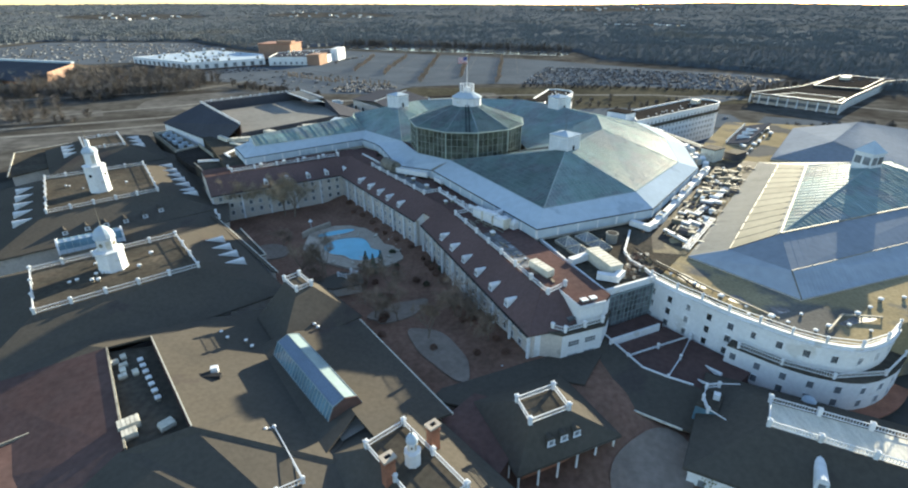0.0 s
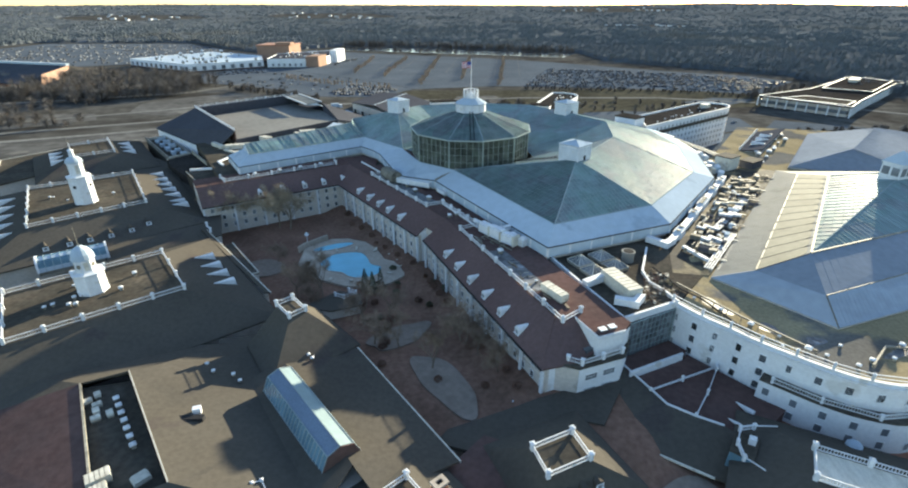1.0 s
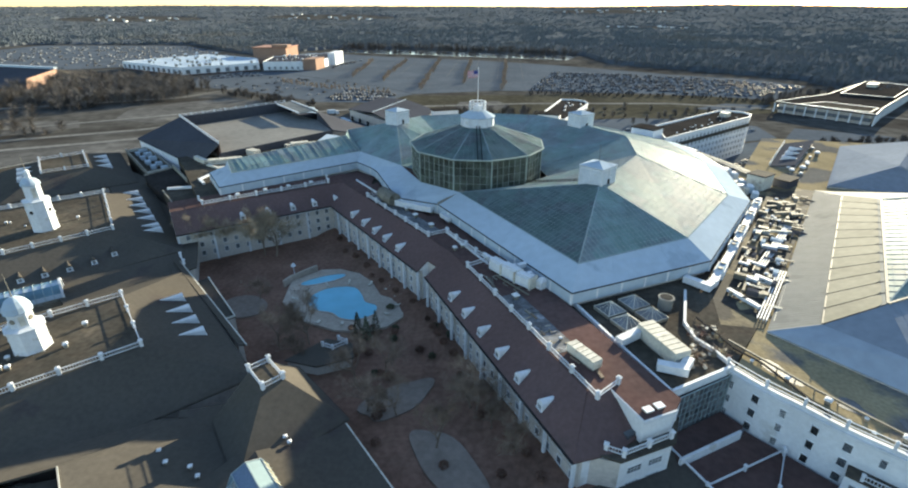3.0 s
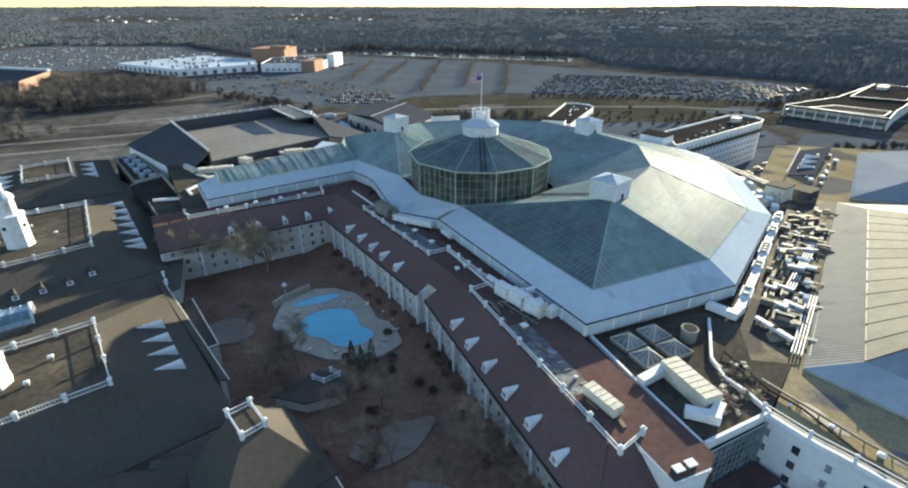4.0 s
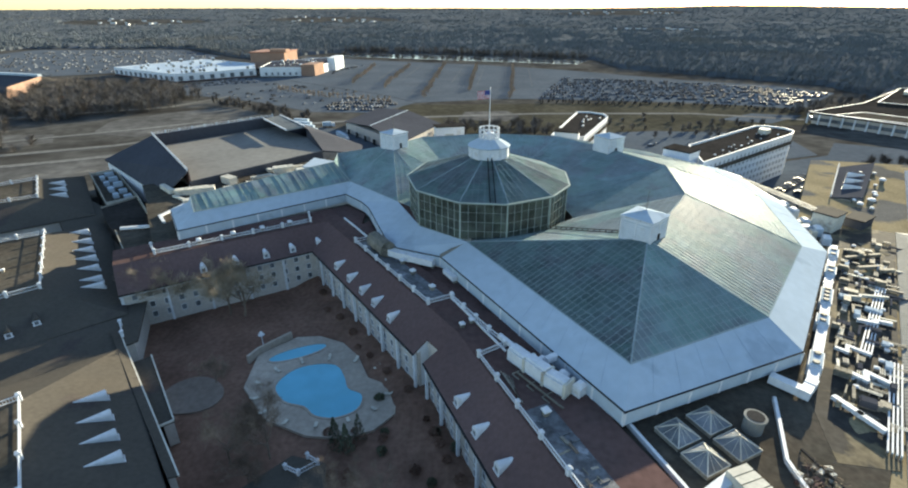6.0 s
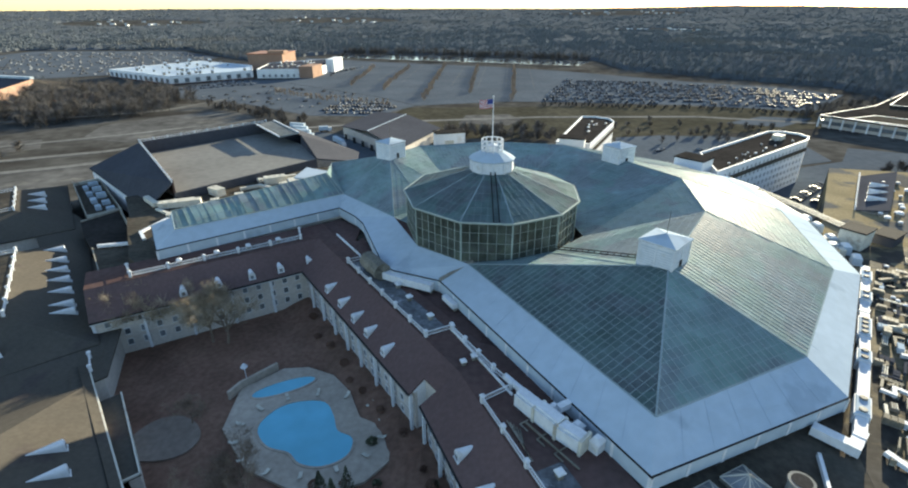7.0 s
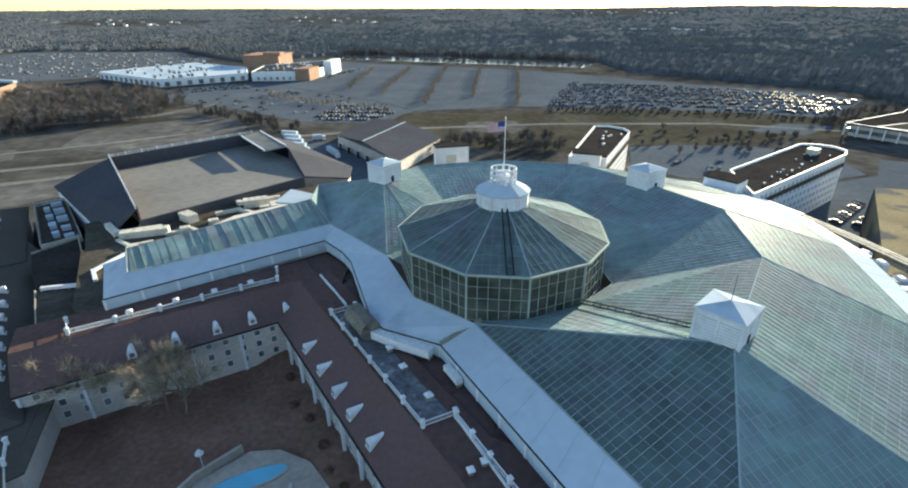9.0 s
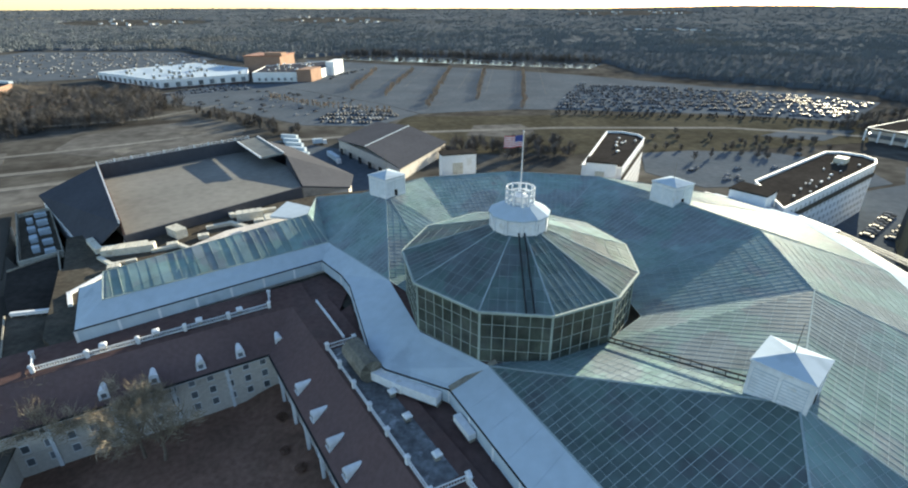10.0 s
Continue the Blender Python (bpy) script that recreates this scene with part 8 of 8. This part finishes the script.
LIGHT_, DARK_ = "pale parked car on asphalt", "dark parked car on asphalt"
for k in range(9):
    car(143 + 3.0 * k, 284 + 2.6 * k, 0.1, -48, CARW if k % 3 else CARD, LIGHT_ if k % 3 else DARK_)
for k in range(5):
    car(150 + 3.2 * k, 281 + 2.6 * k, 0.1, -48, CARW if k % 2 else CARD, LIGHT_ if k % 2 else DARK_)
for x, y in ((113, 367), (117, 371), (127, 358), (131, 356), (124, 352), (129, 349), (138, 370), (158, 372), (186, 398), (176, 352), (181, 356), (195, 366)):
    car(x, y, 0.11, rnd.uniform(20, 60), CARW, LIGHT_)


def trailer(x, y, ang, L=12.0, truck=False):
    t = thing("trailer" if not truck else "truck", x, y, 0.14, "white box trailer parked in the service yard" if not truck else "white box truck parked in the service yard", "trailer" if not truck else "truck", "parked trailers")
    c, s = math.cos(radians(ang)), math.sin(radians(ang))
    part("cargo_box", Geo().box(x, y, 1.1, L, 2.5, 2.7, ang), SKIRT, t)
    part("chassis", Geo().box(x, y, 0.7, L, 1.2, 0.4, ang), BLACK, t)
    if truck:
        part("cab", Geo().box(x + c * (L / 2 + 1.3), y + s * (L / 2 + 1.3), 0.5, 2.2, 2.4, 2.4, ang, 0, 0.9), WHITE, t)
    for a in (-L * 0.35, -L * 0.25, L * 0.4):
        for b in (-1.0, 1.0):
            part("wheel", Geo().box(x + a * c - b * s, y + a * s + b * c, 0.14, 0.9, 0.3, 0.9, ang), BLACK, t)


trailer(-78, 386, -58, 15, True)
trailer(-96, 421, 20, 6, True)
for k in range(5):
    trailer(-117 + 4.8 * k, 432 - 10.5 * k, -14, 11)

cars, dark = Geo(), Geo()


def rows_of_cars(o, u, v, nu, nv, du, dv, fill, ang, seed, within=None):
    r = random.Random(seed)
    for j in range(nv):
        for i in range(nu):
            w = (j // 2) * 2 * dv + (j % 2) * 5.4
            x, y = o[0] + u[0] * i * du + v[0] * w, o[1] + u[1] * i * du + v[1] * w
            gap = 0.5 + 0.5 * noise.noise(Vector((x / 22, y / 9, seed)))
            if r.random() < fill * (0.35 + 1.2 * gap) and (not within or inside(x, y, within)):
                car_geo(cars if r.random() < 0.4 else dark, x, y, 0.12, ang + r.gauss(0, 2), 0, r.choice((0, 0, 0.25)))


def unit(dx, dy):
    L = math.hypot(dx, dy)
    return dx / L, dy / L


rows_of_cars((62, 545), unit(220, -40), unit(0.18, 1), 110, 24, 2.8, 8.6, 0.62, 80, 1, [(70, 545), (122, 693), (252, 649), (318, 602), (350, 565), (284, 502), (197, 527)])
rows_of_cars((-125, 484), unit(95, -8), unit(0.1, 1), 30, 10, 2.8, 8.2, 0.8, 86, 2, [(-117, 486), (-109, 556), (-50, 522), (-73, 482)])
rows_of_cars((-320, 600), unit(80, 50), unit(-0.5, 0.85), 34, 8, 3.2, 9.0, 0.5, -60, 3, [(-325, 590), (-275, 686), (-190, 694), (-205, 640), (-250, 570)])
rows_of_cars((-250, 570), unit(80, -40), unit(0.4, 0.9), 40, 10, 3.4, 9.5, 0.12, 60, 4)
rows_of_cars((-170, 730), unit(30, 140), unit(1, -0.2), 30, 2, 4.0, 9.5, 0.3, 0, 5)
rows_of_cars((-840, 800), unit(1, -0.12), unit(0.15, 1), 130, 34, 3.2, 10.0, 0.10, 85, 6, [(-835, 785), (-560, 692), (-432, 762), (-422, 1000), (-560, 1148), (-858, 1148)])
ob = new("far_car_light", cars.mesh("far_car_light", CARW))
tagged(ob, "rows of pale cars in the far parking lots", "cars", kind="stuff")
ob = new("far_car_dark", dark.mesh("far_car_dark", CARD))
tagged(ob, "rows of dark cars in the far parking lots", "cars", kind="stuff")
mk = Geo()
for j in range(9):
    a, b = lerp((-155, 700), (75, 620), j / 8), lerp((-150, 850), (100, 870), j / 8)
    mk.bar((*a, 0.1), (*b, 0.1), 0.35, 0.03)
ob = new("lot_marking", mk.mesh("lot_marking", ROADM))
tagged(ob, "faint pale lane markings on the parking lot", "road marking", kind="stuff")


# ---- woods ----
GROVE = material("grove_twigs", (0.155, 0.142, 0.134), 0.95, var=0.2, fine=0.3, coarse=0.02, bump=0.0, per=0.25, tint=(0.135, 0.120, 0.110), spec=0.02)

def clump(g, x, y, z, h, w, n, r, size=(0.07, 0.15)):
    for _ in range(n):
        f = r.random()
        rr = w / 2 * math.sqrt(r.random()) * (1 - 0.55 * f)
        a = r.uniform(0, 6.283)
        px, py, pz = x + rr * math.cos(a), y + rr * math.sin(a), z + h * (0.12 + 0.8 * f)
        s = w * r.uniform(*size)
        b = r.uniform(0, 6.283)
        g.face([(px - s * math.cos(b), py - s * math.sin(b), pz), (px + s * math.cos(b), py + s * math.sin(b), pz + s * r.uniform(-0.4, 0.4)), (px + r.gauss(0, s * 0.4), py + r.gauss(0, s * 0.4), pz + s * r.uniform(0.7, 1.6))])
    g.face([(x - 0.4, y, z), (x + 0.4, y, z), (x, y, z + h * 0.8)])


CLEAR = [[(-460, 470), (-190, 470), (-150, 600), (-330, 700), (-460, 660)], [(-70, 430), (-230, 590), (-240, 880), (-290, 990), (-225, 1062), (-43, 1024), (208, 912), (215, 790), (380, 620), (380, 490), (150, 500)], [(-880, 760), (-560, 670), (-330, 640), (-330, 560), (-170, 600), (-150, 900), (-300, 900), (-420, 1010), (-560, 1180), (-900, 1180)]]
r = random.Random(9)


def far_tree(g, x, y, z, h, w, rad):
    """A distant leafless crown: a loose fan of upright twig bundles, uneven and open."""
    n = 16 if rad < 1800 else 11
    k0 = 0.5 + rad / 2600
    for _ in range(n):
        a, q = r.uniform(0, 6.283), w * 0.42 * math.sqrt(r.random())
        px, py = x + q * math.cos(a), y + q * math.sin(a)
        lean = r.uniform(0.2, 0.6)
        b, k = r.uniform(0, 6.283), k0 * r.uniform(0.6, 1.5)
        top = h * r.uniform(0.72, 1.04) - q * q / w * 0.9
        g.face([(px - k * math.cos(b), py - k * math.sin(b), z + h * 0.3), (px + k * math.cos(b), py + k * math.sin(b), z + h * 0.34), (px + lean * q * math.cos(a), py + lean * q * math.sin(a), z + top)])


def bare(g, x, y, z, h, w, n=100):
    """A far leafless tree: a stem and many thin twigs that fan out."""
    g.face([(x - 0.2, y, z), (x + 0.2, y, z), (x, y, z + h * 0.8)])
    for _ in range(n):
        f = r.uniform(0.15, 0.75)
        a, L = r.uniform(0, 6.283), w * r.uniform(0.35, 0.75) * (1.1 - 0.6 * f)
        px, py, pz = x + r.gauss(0, w * 0.10), y + r.gauss(0, w * 0.10), z + h * f
        b = a + 1.57
        k = r.uniform(0.07, 0.17)
        g.face([(px - k * math.cos(b), py - k * math.sin(b), pz), (px + k * math.cos(b), py + k * math.sin(b), pz - 0.2), (px + L * math.cos(a), py + L * math.sin(a), pz + h * r.uniform(0.1, 0.35))])


FIELDS = [(-640, 2950, 320, 260), (1000, 3450, 380, 260), (700, 2050, 160, 130), (-1500, 2600, 300, 240)]


def in_field(x, y):
    return any(((x - a) / c) ** 2 + ((y - b) / d) ** 2 < 1 + 0.35 * noise.noise(Vector((x / 150, y / 150, 6))) for a, b, c, d in FIELDS)


wood, grove = Geo(), Geo()
count = 0
while count < 36000:
    az = radians(r.uniform(-56, 58))
    rad = 540 * (4800 / 540) ** (r.random() ** 0.9)
    x, y = rad * math.sin(az), 60 + rad * math.cos(az)
    if y < 480 or any(inside(x, y, p) for p in CLEAR):
        continue
    if rad < 900 and (abs(x) < 260 and y < 520):
        continue
    if in_field(x, y):
        continue
    k = 1.0 + max(0.0, (rad - 800) / 1500)
    if rad < 1050:
        bare(wood, x, y, -0.5, r.uniform(9, 14), r.uniform(6, 10), 50)
        count += 1
        continue
    far_tree(wood, x, y, ground_height(x, y) - 1.0, r.uniform(8, 14) * (1 + 0.3 * noise.noise(Vector((x / 180, y / 180, 4)))), r.uniform(7, 11) * min(k, 2.2), rad)
    count += 1
# the closed canopy of the woods, a rough sheet under the tree tops
can = Geo()
RA = [520 * (4850 / 520) ** (j / 170) for j in range(171)]
AZ = [radians(-60 + 122 * i / 420) for i in range(421)]
keep = {}
for j, rad in enumerate(RA):
    for i, az in enumerate(AZ):
        x, y = rad * math.sin(az), 60 + rad * math.cos(az)
        s = max(14.0, rad * 0.012)
        h = 4.5 + 1.2 * noise.noise(Vector((x / s, y / s, 5))) + 1.2 * noise.noise(Vector((x / (3 * s), y / (3 * s), 8)))
        can.V.append((x, y, ground_height(x, y) + h))
        keep[j, i] = not (y < 490 or any(inside(x, y, p) for p in CLEAR) or (rad < 900 and abs(x) < 270 and y < 530) or in_field(x, y))
NI = len(AZ)
for (j, i) in keep:
    if not all(keep.get((j + a, i + b), True) for a in (-1, 0, 1) for b in (-1, 0, 1)):
        x, y, z = can.V[j * NI + i]
        can.V[j * NI + i] = (x, y, ground_height(x, y) - 0.3)
for j in range(170):
    for i in range(NI - 1):
        if keep[j, i] and keep[j + 1, i] and keep[j, i + 1] and keep[j + 1, i + 1]:
            can.F.append((j * NI + i, j * NI + i + 1, (j + 1) * NI + i + 1, (j + 1) * NI + i))
            can.I.append(0)
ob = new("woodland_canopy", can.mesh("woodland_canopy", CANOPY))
tagged(ob, "closed canopy of winter woods tinted blue grey for haze", "woods", kind="stuff")
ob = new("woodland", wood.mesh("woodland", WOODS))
tagged(ob, "leafless woods tinted blue grey for haze, reaching to the horizon", "woods", kind="stuff")
for poly, n, h in (([(-400, 440), (-262, 462), (-232, 505), (-240, 545), (-310, 612), (-435, 600)], 380, 15), ([(-420, 350), (-300, 390), (-330, 430), (-430, 430)], 60, 11), ([(-330, 330), (-260, 352), (-250, 372), (-330, 372)], 26, 10),
                   ([(110, 385), (200, 370), (215, 430), (130, 455), (95, 420)], 34, 6), ([(205, 322), (330, 338), (330, 345), (220, 330)], 46, 6), ([(60, 512), (190, 498), (270, 470), (275, 482), (195, 512), (70, 530)], 90, 3.5), ([(230, 470), (330, 440), (370, 540), (300, 500)], 60, 9),
                   ([(-20, 385), (60, 395), (55, 425), (-10, 420)], 60, 9), ([(-130, 446), (-225, 520), (-215, 535), (-115, 458)], 60, 7), ([(-330, 440), (-300, 430), (-290, 470), (-320, 480)], 30, 10), ([(230, 240), (330, 290), (330, 330), (220, 280)], 34, 7), ([(-205, 984), (48, 888), (170, 840), (171, 846), (49, 894), (-204, 989)], 70, 9), ([(-215, 1052), (-43, 1018), (200, 908), (205, 918), (-40, 1030), (-212, 1064)], 170, 15)):
    xs, ys = [p[0] for p in poly], [p[1] for p in poly]
    k = 0
    while k < n:
        x, y = r.uniform(min(xs), max(xs)), r.uniform(min(ys), max(ys))
        if inside(x, y, poly):
            hh, ww = h * r.uniform(0.6, 1.1), h * r.uniform(0.5, 0.8)
            bare(grove, x, y, 0, hh, ww)
            k += 1
ob = new("grove", grove.mesh("grove", GROVE))
tagged(ob, "brown leafless groves round the hotel grounds", "trees", kind="stuff")
lot = Geo()
for a, b in (((-121, 643), (-124, 839)), ((-82.5, 610), (-74, 838)), ((-36, 550), (-24, 859)), ((7, 588), (23, 837)), ((45.5, 543), (75, 836)), ((-140, 560), (-60, 520)), ((-190, 600), (-120, 545))):
    n = int(math.dist(a, b) / 5.5)
    for k in range(n):
        p = lerp(a, b, k / n)
        clump(lot, p[0] + r.gauss(0, 1), p[1] + r.gauss(0, 1), 0.1, r.uniform(4, 6.5), r.uniform(3, 5), 44, r)
ob = new("lot_tree_row", lot.mesh("lot_tree_row", BARK))
tagged(ob, "rows of small bare trees in the parking lot", "trees", kind="stuff")

hs = Geo()
for k in range(64):
    a, b, c, d = FIELDS[k % len(FIELDS)]
    x, y = a + c * r.uniform(-0.85, 0.85), b + d * r.uniform(-0.8, 0.8)
    z = ground_height(x, y)
    w, h, an_ = r.uniform(9, 22), r.uniform(5, 8), r.uniform(0, 180)
    hs.box(x, y, z - 1, w, r.uniform(8, 12), h, an_)
    hs.box(x, y, z - 1 + h, w * 1.04, 10, 2.5, an_, 1, 0.3)
ob = new("far_house", hs.mesh("far_house", [WALLW, TAR]))
tagged(ob, "scattered pale houses far off among the woods", "houses", kind="stuff")
